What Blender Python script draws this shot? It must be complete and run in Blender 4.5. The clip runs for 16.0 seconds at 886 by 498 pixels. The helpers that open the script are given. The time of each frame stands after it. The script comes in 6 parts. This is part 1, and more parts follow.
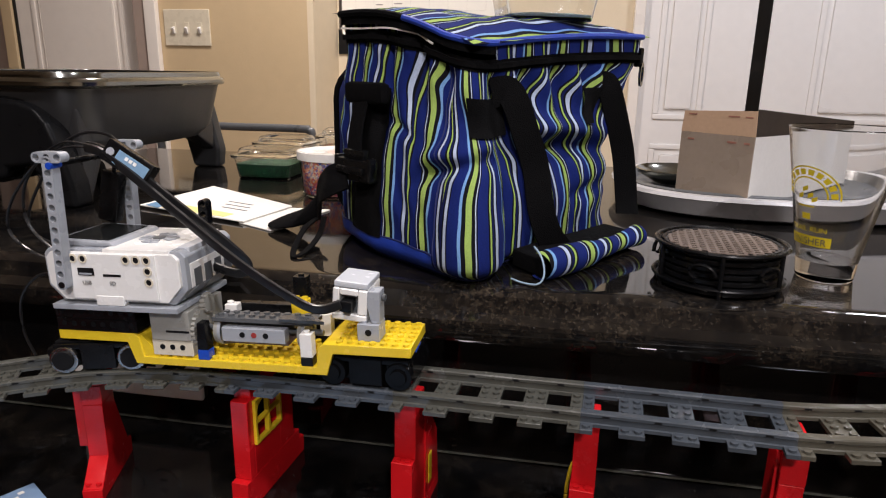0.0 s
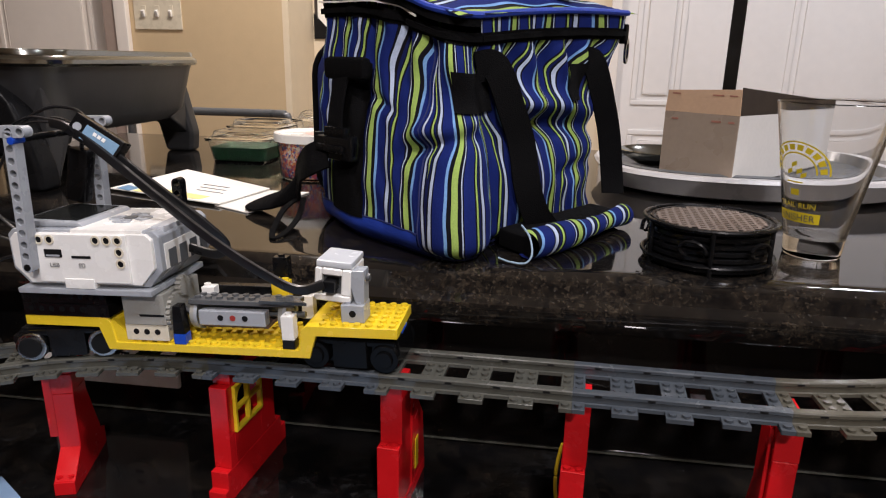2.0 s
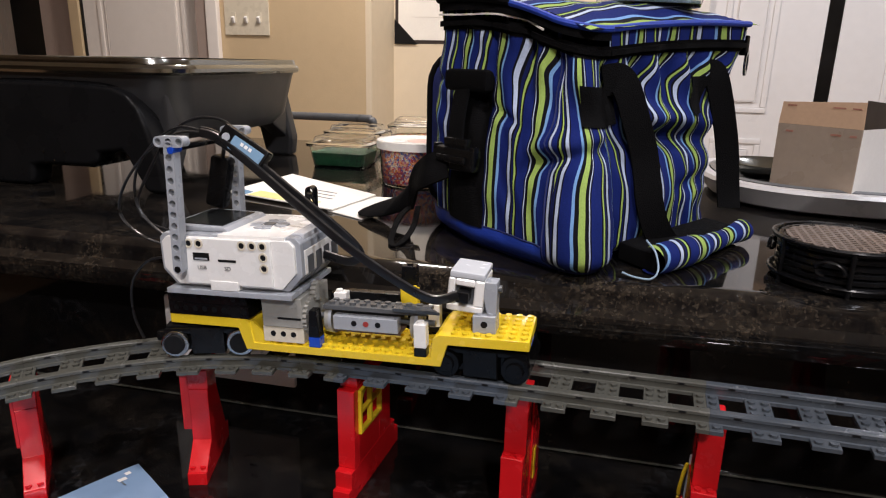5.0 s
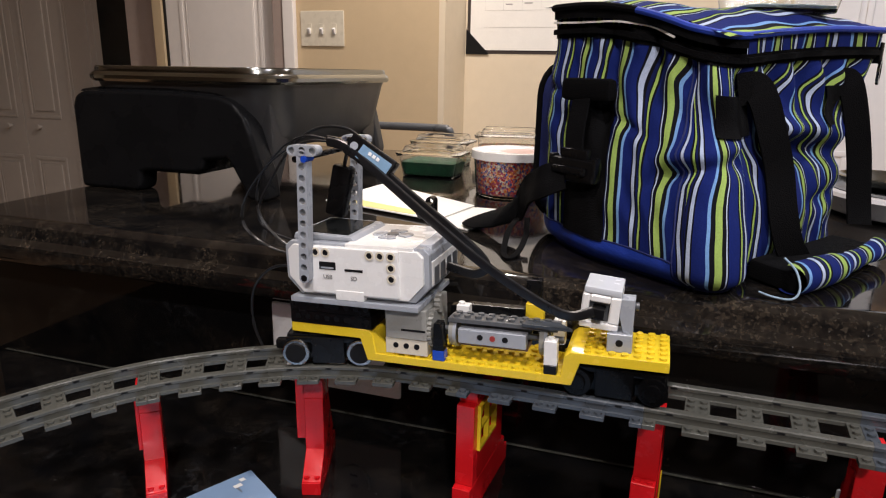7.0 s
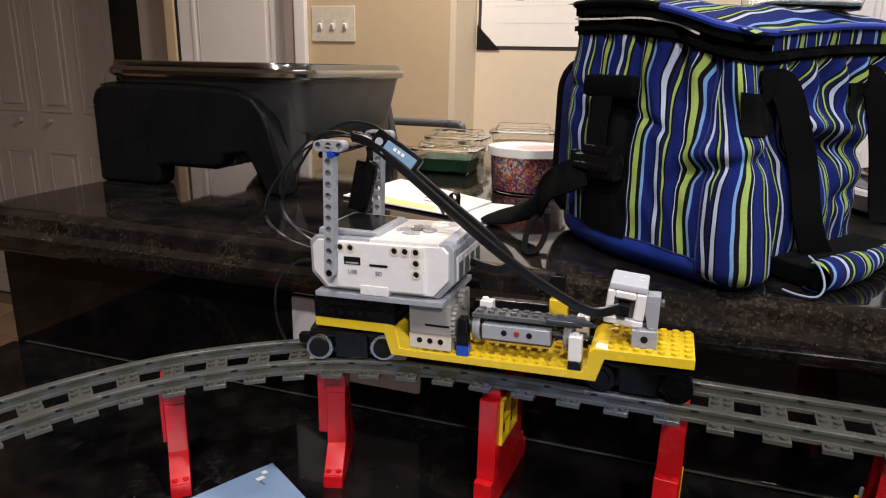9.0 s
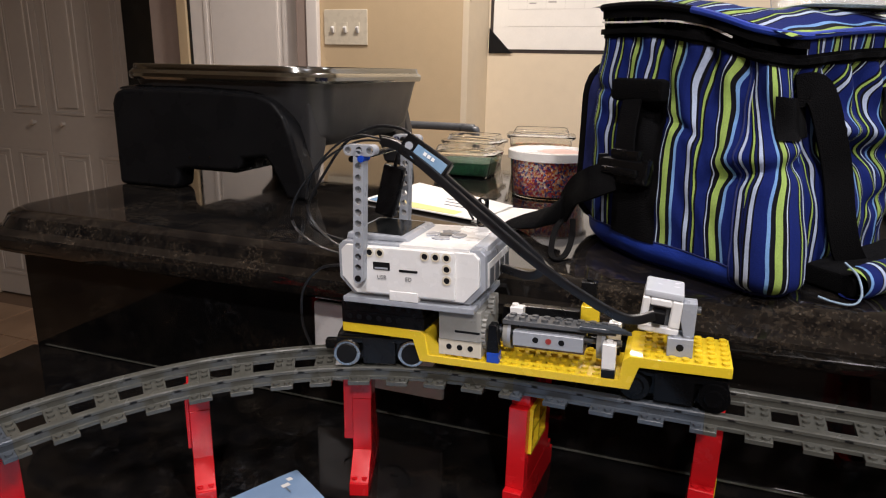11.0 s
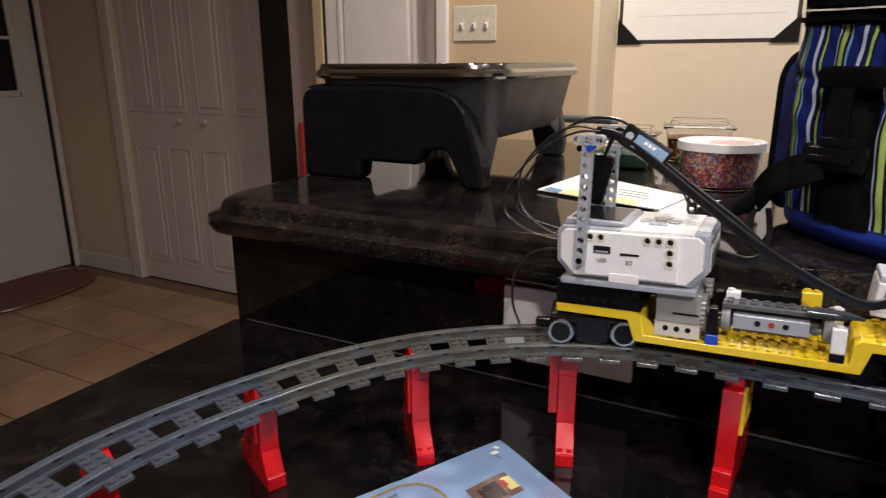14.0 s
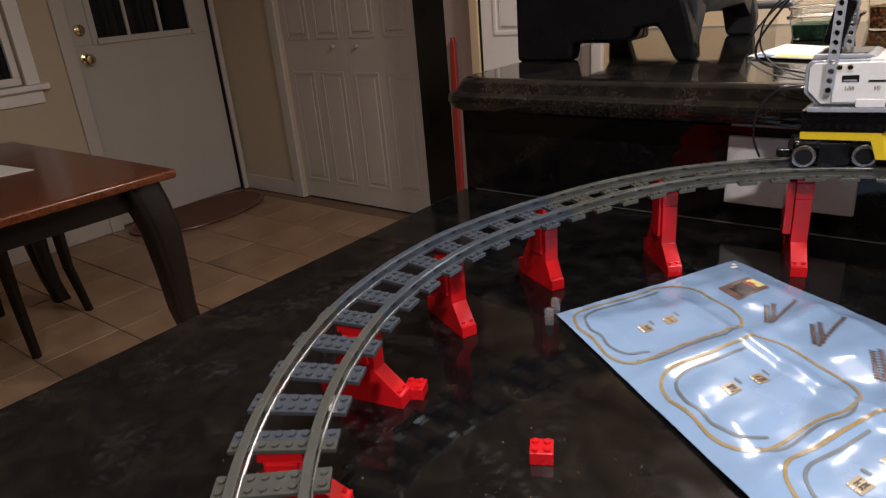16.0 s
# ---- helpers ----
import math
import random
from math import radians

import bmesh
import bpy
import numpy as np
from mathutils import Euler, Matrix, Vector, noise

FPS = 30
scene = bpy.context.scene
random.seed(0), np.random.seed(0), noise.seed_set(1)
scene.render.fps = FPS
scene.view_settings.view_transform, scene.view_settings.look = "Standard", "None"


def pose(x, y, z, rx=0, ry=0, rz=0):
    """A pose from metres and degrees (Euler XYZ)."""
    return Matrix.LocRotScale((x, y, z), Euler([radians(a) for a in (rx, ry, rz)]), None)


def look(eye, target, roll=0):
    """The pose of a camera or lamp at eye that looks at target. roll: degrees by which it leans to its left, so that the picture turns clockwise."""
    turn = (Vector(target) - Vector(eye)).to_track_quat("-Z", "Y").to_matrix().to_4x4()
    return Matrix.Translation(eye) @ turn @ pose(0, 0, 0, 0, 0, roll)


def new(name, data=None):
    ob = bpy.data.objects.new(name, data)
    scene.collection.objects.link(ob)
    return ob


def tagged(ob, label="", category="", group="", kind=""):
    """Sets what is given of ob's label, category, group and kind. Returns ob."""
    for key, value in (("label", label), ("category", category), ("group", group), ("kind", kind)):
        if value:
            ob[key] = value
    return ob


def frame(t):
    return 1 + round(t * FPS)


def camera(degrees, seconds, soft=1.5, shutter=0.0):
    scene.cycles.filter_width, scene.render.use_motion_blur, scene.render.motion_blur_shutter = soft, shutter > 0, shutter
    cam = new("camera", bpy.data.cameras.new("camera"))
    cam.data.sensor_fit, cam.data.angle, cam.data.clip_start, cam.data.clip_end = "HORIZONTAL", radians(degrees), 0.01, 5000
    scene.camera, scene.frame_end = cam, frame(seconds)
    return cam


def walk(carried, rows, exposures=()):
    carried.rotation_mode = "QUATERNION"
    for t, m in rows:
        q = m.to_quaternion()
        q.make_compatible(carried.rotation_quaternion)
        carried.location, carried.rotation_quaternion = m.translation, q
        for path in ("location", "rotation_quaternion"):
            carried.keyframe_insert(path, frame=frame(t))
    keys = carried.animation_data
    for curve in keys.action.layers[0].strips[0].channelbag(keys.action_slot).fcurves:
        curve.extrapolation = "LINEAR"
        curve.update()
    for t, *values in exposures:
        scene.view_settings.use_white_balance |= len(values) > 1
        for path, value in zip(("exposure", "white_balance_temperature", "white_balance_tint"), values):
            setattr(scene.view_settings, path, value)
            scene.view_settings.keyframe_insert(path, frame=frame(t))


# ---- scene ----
cam = camera(67.9, 16.0, soft=1.15, shutter=0.2)
PATH = [
    (0, (0.342, -0.413, 1.247), (0.011, 1.488, 0.721), 1.0),
    (0.5, (0.342, -0.409, 1.242), (0.041, 1.489, 0.689), 1.0),
    (1, (0.337, -0.406, 1.237), (0.05, 1.493, 0.678), 1.1),
    (1.5, (0.337, -0.403, 1.237), (0.065, 1.5, 0.687), 1.0),
    (2, (0.334, -0.402, 1.235), (0.073, 1.502, 0.68), 1.1),
    (2.5, (0.312, -0.41, 1.241), (-0.052, 1.477, 0.688), 0.9),
    (3, (0.297, -0.415, 1.244), (-0.114, 1.465, 0.698), 1.1),
    (5.5, (0.276, -0.415, 1.241), (-0.178, 1.453, 0.689), 1.3),
    (6, (0.258, -0.418, 1.24), (-0.267, 1.434, 0.697), 1.5),
    (6.5, (0.24, -0.418, 1.24), (-0.336, 1.421, 0.705), 1.1),
    (7, (0.23, -0.418, 1.24), (-0.36, 1.419, 0.714), 1.1),
    (7.5, (0.227, -0.419, 1.243), (-0.367, 1.419, 0.725), 1.0),
    (8, (0.224, -0.423, 1.243), (-0.369, 1.413, 0.717), 1.4),
    (8.5, (0.219, -0.426, 1.241), (-0.386, 1.405, 0.709), 1.3),
    (9, (0.218, -0.424, 1.24), (-0.387, 1.404, 0.702), 1.3),
    (11.5, (0.189, -0.424, 1.24), (-0.455, 1.394, 0.714), 1.3),
    (12, (0.176, -0.433, 1.242), (-0.514, 1.37, 0.717), 1.2),
    (12.5, (0.167, -0.439, 1.243), (-0.548, 1.354, 0.721), 1.1),
    (13, (0.16, -0.443, 1.243), (-0.567, 1.346, 0.722), 1.1),
    (13.5, (0.155, -0.45, 1.242), (-0.589, 1.331, 0.717), 1.1),
    (14, (0.13, -0.492, 1.24), (-0.765, 1.211, 0.692), -0.2),
    (14.5, (0.109, -0.542, 1.235), (-0.934, 1.061, 0.65), -0.6),
    (15, (0.099, -0.588, 1.231), (-1.005, 0.957, 0.603), -2.4),
    (15.5, (0.09, -0.64, 1.222), (-1.076, 0.842, 0.556), -3.3),
    (16, (0.092, -0.692, 1.206), (-1.077, 0.752, 0.467), -4.9),
]
walk(cam, [(t, look(eye, target, roll)) for t, eye, target, roll in PATH])

# ---------------------------------------------------------------- light
world = bpy.data.worlds.new("world")
scene.world = world
world.use_nodes = True
world.node_tree.nodes["Background"].inputs[0].default_value = (0.02, 0.022, 0.03, 1)
world.node_tree.nodes["Background"].inputs[1].default_value = 0.3
CEIL = 2.44


def ceiling_lamp(x, y, watts, size=0.16, color=(1.0, 0.925, 0.935)):
    data = bpy.data.lights.new("ceiling_lamp", "AREA")
    data.shape, data.size, data.energy, data.color = "DISK", size, watts, color
    ob = new("ceiling_lamp", data)
    ob.location = (x, y, CEIL - 0.012)
    return ob


NEUTRAL, WARM, COOL = (1.0, 0.925, 0.935), (1.0, 0.885, 0.83), (0.95, 0.955, 1.06)
LAMPS = [(-0.27, 1.10, 22, WARM), (1.30, 1.1, 13, COOL), (1.10, -0.45, 15, COOL), (0.05, -0.55, 13, NEUTRAL), (0.80, -1.70, 36, NEUTRAL)]
for lx, ly, lw, tone in LAMPS:
    ceiling_lamp(lx, ly, lw, color=tone)

# ---------------------------------------------------------------- materials


def nodes_of(name):
    m = bpy.data.materials.new(name)
    m.use_nodes = True
    nt = m.node_tree
    return m, nt, nt.nodes["Principled BSDF"]


def put(bs, key, value):
    bs.inputs[key].default_value = value


def paint(name, color, rough=0.5, metal=0.0, vary=0.15, scale=30.0, bump=0.0, bump_scale=200.0, coat=0.0, spec=0.5, rough_vary=0.1):
    """A surface with two scales of variation in colour and gloss, and a fine relief."""
    m, nt, bs = nodes_of(name)
    tc = nt.nodes.new("ShaderNodeTexCoord")
    n1 = nt.nodes.new("ShaderNodeTexNoise")
    n1.inputs["Scale"].default_value, n1.inputs["Detail"].default_value = scale, 5
    n2 = nt.nodes.new("ShaderNodeTexNoise")
    n2.inputs["Scale"].default_value, n2.inputs["Detail"].default_value = scale * 9, 3
    add = nt.nodes.new("ShaderNodeMath")
    add.operation = "MULTIPLY_ADD"
    add.inputs[1].default_value = 0.6
    ramp = nt.nodes.new("ShaderNodeValToRGB")
    dark = [c * (1 - vary) for c in color]
    lite = [min(1, c * (1 + vary)) for c in color]
    ramp.color_ramp.elements[0].position, ramp.color_ramp.elements[1].position = 0.35, 1.15
    ramp.color_ramp.elements[0].color, ramp.color_ramp.elements[1].color = (*dark, 1), (*lite, 1)
    sub = nt.nodes.new("ShaderNodeMath")
    sub.operation = "MULTIPLY"
    sub.inputs[1].default_value = 0.8
    L = nt.links.new
    L(tc.outputs["Object"], n1.inputs["Vector"])
    L(tc.outputs["Object"], n2.inputs["Vector"])
    L(n2.outputs["Fac"], add.inputs[0])
    L(n1.outputs["Fac"], sub.inputs[0])
    L(sub.outputs[0], add.inputs[2])
    L(add.outputs[0], ramp.inputs["Fac"])
    L(ramp.outputs["Color"], bs.inputs["Base Color"])
    rr = nt.nodes.new("ShaderNodeMapRange")
    rr.inputs["From Min"].default_value, rr.inputs["From Max"].default_value = 0.3, 0.7
    rr.inputs["To Min"].default_value, rr.inputs["To Max"].default_value = max(0.02, rough - rough_vary), min(1, rough + rough_vary)
    L(n1.outputs["Fac"], rr.inputs["Value"])
    L(rr.outputs["Result"], bs.inputs["Roughness"])
    put(bs, "Metallic", metal)
    put(bs, "Specular IOR Level", spec)
    put(bs, "Coat Weight", coat)
    put(bs, "Coat Roughness", 0.1)
    if bump:
        nb = nt.nodes.new("ShaderNodeTexNoise")
        nb.inputs["Scale"].default_value, nb.inputs["Detail"].default_value = bump_scale, 4
        bp = nt.nodes.new("ShaderNodeBump")
        bp.inputs["Strength"].default_value, bp.inputs["Distance"].default_value = bump, 0.002
        L(tc.outputs["Object"], nb.inputs["Vector"])
        L(nb.outputs["Fac"], bp.inputs["Height"])
        L(bp.outputs["Normal"], bs.inputs["Normal"])
    return m


def granite(name, cover):
    """Polished near-black stone: brown clouds, fine tan flecks in drifts and rare grey grains. cover: how far the brown spreads."""
    m, nt, bs = nodes_of(name)
    L = nt.links.new
    tc = nt.nodes.new("ShaderNodeTexCoord")

    def cloud(scale, detail, lo, hi, distort=0.0):
        n = nt.nodes.new("ShaderNodeTexNoise")
        n.inputs["Scale"].default_value, n.inputs["Detail"].default_value, n.inputs["Distortion"].default_value = scale, detail, distort
        r = nt.nodes.new("ShaderNodeMapRange")
        r.inputs["From Min"].default_value, r.inputs["From Max"].default_value = lo, hi
        L(tc.outputs["Object"], n.inputs["Vector"])
        L(n.outputs["Fac"], r.inputs["Value"])
        return r.outputs["Result"]

    def times(a, b):
        n = nt.nodes.new("ShaderNodeMath")
        n.operation = "MULTIPLY"
        L(a, n.inputs[0])
        L(b, n.inputs[1])
        return n.outputs[0]

    def blend(fac, a, color):
        n = nt.nodes.new("ShaderNodeMix")
        n.data_type = "RGBA"
        L(fac, n.inputs["Factor"])
        if isinstance(a, tuple):
            n.inputs["A"].default_value = a
        else:
            L(a, n.inputs["A"])
        n.inputs["B"].default_value = color
        return n.outputs["Result"]

    drift = cloud(16, 6, 0.52 - cover, 0.80 - cover, 0.5)
    c = blend(cloud(40, 8, 0.40, 0.75, 0.4), (0.0036, 0.0035, 0.0038, 1), (0.0105, 0.0088, 0.0074, 1))
    c = blend(times(drift, cloud(165, 9, 0.42, 0.70, 0.3)), c, (0.036, 0.028, 0.020, 1))
    c = blend(times(drift, cloud(380, 4, 0.54, 0.72, 0.2)), c, (0.070, 0.055, 0.039, 1))
    c = blend(times(cloud(13, 3, 0.52, 0.70), cloud(150, 6, 0.50, 0.74, 0.3)), c, (0.028, 0.028, 0.029, 1))
    c = blend(cloud(430, 1, 0.765, 0.82), c, (0.11, 0.108, 0.105, 1))
    L(c, bs.inputs["Base Color"])
    rg = nt.nodes.new("ShaderNodeMapRange")
    rg.inputs["To Min"].default_value, rg.inputs["To Max"].default_value = 0.03, 0.10
    L(cloud(34, 6, 0.3, 0.7), rg.inputs["Value"])
    L(rg.outputs["Result"], bs.inputs["Roughness"])
    put(bs, "Specular IOR Level", 0.5)
    bp = nt.nodes.new("ShaderNodeBump")
    bp.inputs["Strength"].default_value, bp.inputs["Distance"].default_value = 0.015, 0.001
    L(cloud(90, 5, 0.2, 0.8), bp.inputs["Height"])
    L(bp.outputs["Normal"], bs.inputs["Normal"])
    return m


def tiles():
    m, nt, bs = nodes_of("floor_tile")
    tc = nt.nodes.new("ShaderNodeTexCoord")
    n1 = nt.nodes.new("ShaderNodeTexNoise")
    n1.inputs["Scale"].default_value, n1.inputs["Detail"].default_value = 5, 7
    info = nt.nodes.new("ShaderNodeObjectInfo")
    add = nt.nodes.new("ShaderNodeMath")
    add.operation = "MULTIPLY_ADD"
    add.inputs[1].default_value = 0.25
    r = nt.nodes.new("ShaderNodeValToRGB")
    r.color_ramp.elements[0].position, r.color_ramp.elements[0].color = 0.3, (0.22, 0.130, 0.074, 1)
    r.color_ramp.elements[1].position, r.color_ramp.elements[1].color = 0.9, (0.37, 0.232, 0.136, 1)
    L = nt.links.new
    far = nt.nodes.new("ShaderNodeVectorMath")
    far.operation = "MULTIPLY_ADD"
    far.inputs[1].default_value = (17, 31, 5)
    L(info.outputs["Random"], far.inputs[0])
    L(tc.outputs["Object"], far.inputs[2])
    L(far.outputs["Vector"], n1.inputs["Vector"])
    L(info.outputs["Random"], add.inputs[0])
    L(n1.outputs["Fac"], add.inputs[2])
    L(add.outputs[0], r.inputs["Fac"])
    L(r.outputs["Color"], bs.inputs["Base Color"])
    put(bs, "Roughness", 0.35)
    return m


def wood(name, a, b, rough=0.22):
    m, nt, bs = nodes_of(name)
    tc = nt.nodes.new("ShaderNodeTexCoord")
    mp = nt.nodes.new("ShaderNodeMapping")
    mp.inputs["Scale"].default_value = (2, 26, 26)
    n1 = nt.nodes.new("ShaderNodeTexNoise")
    n1.inputs["Scale"].default_value, n1.inputs["Detail"].default_value, n1.inputs["Distortion"].default_value = 2.5, 7, 1.2
    r = nt.nodes.new("ShaderNodeValToRGB")
    r.color_ramp.elements[0].position, r.color_ramp.elements[0].color = 0.35, (*a, 1)
    r.color_ramp.elements[1].position, r.color_ramp.elements[1].color = 0.7, (*b, 1)
    L = nt.links.new
    L(tc.outputs["Object"], mp.inputs["Vector"])
    L(mp.outputs["Vector"], n1.inputs["Vector"])
    L(n1.outputs["Fac"], r.inputs["Fac"])
    L(r.outputs["Color"], bs.inputs["Base Color"])
    put(bs, "Roughness", rough)
    return m


def clear(name, color=(1, 1, 1), ior=1.45, rough=0.02, passing=1.0):
    m, nt, bs = nodes_of(name)
    put(bs, "Base Color", (*color, 1))
    put(bs, "Transmission Weight", passing)
    put(bs, "IOR", ior)
    put(bs, "Roughness", rough)
    return m


def stripes():
    """Striped woven cloth: the stripes run along the uv map's v."""
    m, nt, bs = nodes_of("striped_cloth")
    L = nt.links.new
    uv = nt.nodes.new("ShaderNodeUVMap")
    uv.uv_map = "UVMap"
    sep = nt.nodes.new("ShaderNodeSeparateXYZ")
    L(uv.outputs["UV"], sep.inputs[0])
    fr = nt.nodes.new("ShaderNodeMath")
    fr.operation = "FRACT"
    mu = nt.nodes.new("ShaderNodeMath")
    mu.operation = "MULTIPLY"
    mu.inputs[1].default_value = 1 / 0.050
    L(sep.outputs["X"], mu.inputs[0])
    L(mu.outputs[0], fr.inputs[0])
    r = nt.nodes.new("ShaderNodeValToRGB")
    r.color_ramp.interpolation = "CONSTANT"
    royal, white = (0.0058, 0.014, 0.112), (0.40, 0.47, 0.62)
    lime, sky, black, navy = (0.29, 0.41, 0.10), (0.16, 0.31, 0.58), (0.004, 0.004, 0.007), (0.005, 0.009, 0.060)
    seq = [(lime, 18), (black, 12), (sky, 9), (royal, 36), (black, 5), (white, 12), (black, 6), (navy, 7), (black, 3), (lime, 7), (black, 6), (royal, 38), (black, 4), (white, 3.5), (black, 11)]
    total, pos = sum(w for _, w in seq), 0.0
    for i, (c, w) in enumerate(seq):
        if i < 2:
            el = r.color_ramp.elements[i]
            el.position = pos / total
        else:
            el = r.color_ramp.elements.new(pos / total)
        el.color = (*c, 1)
        pos += w
    L(fr.outputs[0], r.inputs["Fac"])
    tc = nt.nodes.new("ShaderNodeTexCoord")
    n1 = nt.nodes.new("ShaderNodeTexNoise")
    n1.inputs["Scale"].default_value, n1.inputs["Detail"].default_value = 900, 2
    L(tc.outputs["Object"], n1.inputs["Vector"])
    mr = nt.nodes.new("ShaderNodeMapRange")
    mr.inputs["To Min"].default_value, mr.inputs["To Max"].default_value = 0.65, 1.2
    L(n1.outputs["Fac"], mr.inputs["Value"])
    mx = nt.nodes.new("ShaderNodeMix")
    mx.data_type, mx.blend_type = "RGBA", "MULTIPLY"
    mx.inputs["Factor"].default_value = 1.0
    L(r.outputs["Color"], mx.inputs["A"])
    L(mr.outputs["Result"], mx.inputs["B"])
    L(mx.outputs["Result"], bs.inputs["Base Color"])
    put(bs, "Roughness", 0.9)
    put(bs, "Specular IOR Level", 0.15)
    bp = nt.nodes.new("ShaderNodeBump")
    bp.inputs["Strength"].default_value, bp.inputs["Distance"].default_value = 0.25, 0.001
    L(n1.outputs["Fac"], bp.inputs["Height"])
    L(bp.outputs["Normal"], bs.inputs["Normal"])
    return m


def sprinkles(name, colours, scale=260):
    m, nt, bs = nodes_of(name)
    L = nt.links.new
    tc = nt.nodes.new("ShaderNodeTexCoord")
    v = nt.nodes.new("ShaderNodeTexVoronoi")
    v.inputs["Scale"].default_value = scale
    L(tc.outputs["Object"], v.inputs["Vector"])
    sep = nt.nodes.new("ShaderNodeSeparateColor")
    L(v.outputs["Color"], sep.inputs["Color"])
    r = nt.nodes.new("ShaderNodeValToRGB")
    r.color_ramp.interpolation = "CONSTANT"
    for i, c in enumerate(colours):
        el = r.color_ramp.elements[i] if i < 2 else r.color_ramp.elements.new(i / len(colours))
        el.position, el.color = i / len(colours), (*c, 1)
    L(sep.outputs["Red"], r.inputs["Fac"])
    L(r.outputs["Color"], bs.inputs["Base Color"])
    bp = nt.nodes.new("ShaderNodeBump")
    bp.inputs["Strength"].default_value, bp.inputs["Distance"].default_value = 0.6, 0.002
    L(v.outputs["Distance"], bp.inputs["Height"])
    L(bp.outputs["Normal"], bs.inputs["Normal"])
    put(bs, "Roughness", 0.4)
    return m


def glow(name, color, strength):
    m, nt, bs = nodes_of(name)
    put(bs, "Base Color", (*color, 1))
    put(bs, "Emission Color", (*color, 1))
    put(bs, "Emission Strength", strength)
    return m


# bar slab: same stone, brown flecks spread further for direct light on its edge
GRANITE, BARSTONE, TILE, STRIPE = granite("granite", -0.04), granite("brown_flecked_granite", 0.11), tiles(), stripes()
BEIGE = paint("beige_wall", (0.56, 0.43, 0.26), 0.75, vary=0.05, scale=3, bump=0.15, bump_scale=160)
CREAM = paint("cream_wall", (0.70, 0.60, 0.44), 0.75, vary=0.05, scale=3, bump=0.15, bump_scale=160)
TANGREY = paint("tan_grey_plastic", (0.078, 0.072, 0.055), 0.21, vary=0.15, scale=40)
WHITE = paint("white_paint", (0.80, 0.755, 0.70), 0.35, vary=0.04, scale=4, bump=0.05, bump_scale=90)
SAND = paint("sand_wall", (0.50, 0.41, 0.29), 0.75, vary=0.05, scale=3, bump=0.15, bump_scale=160)
# entry door's white, greyed and darkened for the dim light on it
DIMDOOR = paint("grey_white_door_paint", (0.47, 0.435, 0.385), 0.42, vary=0.05, scale=4, bump=0.05, bump_scale=90)
CLEANWHITE = paint("clean_white_paint", (0.77, 0.755, 0.74), 0.35, vary=0.04, scale=4, bump=0.05, bump_scale=90)
# the white paint darkened to stand for weaker light in the far corner
DIMWHITE = paint("aged_white_paint", (0.51, 0.462, 0.41), 0.42, vary=0.05, scale=4, bump=0.05, bump_scale=90)
CEILING = paint("ceiling_paint", (0.75, 0.72, 0.66), 0.9, vary=0.04, scale=4, bump=0.3, bump_scale=120)
GROUT = paint("grout", (0.17, 0.104, 0.062), 0.9, vary=0.2, scale=20)
RED = paint("red_plastic", (0.55, 0.008, 0.012), 0.22, vary=0.08, scale=60, rough_vary=0.08)
YELLOW = paint("yellow_plastic", (0.74, 0.53, 0.025), 0.22, vary=0.07, scale=60)
GREY = paint("grey_plastic", (0.068, 0.068, 0.058), 0.21, vary=0.15, scale=40)
DGREY = paint("dark_grey_plastic", (0.085, 0.09, 0.095), 0.35, vary=0.15, scale=40)
BLUEGREY = paint("blue_grey_plastic", (0.054, 0.063, 0.074), 0.21, vary=0.1, scale=40)
LGREY = paint("light_grey_plastic", (0.33, 0.35, 0.38), 0.28, vary=0.06, scale=50)
OLDGREY = paint("old_grey_plastic", (0.30, 0.295, 0.265), 0.32, vary=0.08, scale=50)
TOPGREY = paint("pale_grey_plastic", (0.52, 0.54, 0.57), 0.18, vary=0.05, scale=50)
WHITEP = paint("white_plastic", (0.80, 0.79, 0.76), 0.25, vary=0.03, scale=50)
CREAMP = paint("cream_plastic", (0.66, 0.60, 0.47), 0.3, vary=0.06, scale=50)
BLUEP = paint("blue_plastic", (0.01, 0.06, 0.45), 0.22, vary=0.08, scale=60)
BLACKP = paint("black_plastic", (0.0045, 0.0045, 0.005), 0.25, vary=0.2, scale=60, spec=0.25)
GLOSSBLACK = paint("glossy_black_plastic", (0.003, 0.003, 0.0033), 0.10, vary=0.2, scale=60, spec=0.12, rough_vary=0.04)
MATBLACK = paint("matt_black_plastic", (0.0055, 0.0055, 0.006), 0.5, vary=0.2, scale=60, bump=0.1, spec=0.2)
CABLE = paint("black_rubber", (0.008, 0.008, 0.009), 0.36, vary=0.2, scale=80)
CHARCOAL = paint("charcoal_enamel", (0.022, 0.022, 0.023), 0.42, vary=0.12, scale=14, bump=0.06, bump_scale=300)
CHROME = paint("polished_steel", (0.30, 0.305, 0.285), 0.15, metal=1.0, vary=0.05, scale=20, rough_vary=0.05)
SILVER = paint("wheel_rim_metal", (0.42, 0.42, 0.41), 0.22, metal=1.0, vary=0.08, scale=80)
BRASS = paint("brass", (0.60, 0.50, 0.27), 0.22, metal=1.0, vary=0.1, scale=60)
SCREEN = paint("dark_screen", (0.010, 0.011, 0.011), 0.16, vary=0.05, scale=30, rough_vary=0.02, spec=0.25)
WEB = paint("black_webbing", (0.0036, 0.0035, 0.0038), 0.9, vary=0.3, scale=200, bump=0.6, bump_scale=900, spec=0.06)
ROYAL = paint("royal_blue_cloth", (0.009, 0.038, 0.32), 0.6, vary=0.2, scale=60, bump=0.3, bump_scale=700)
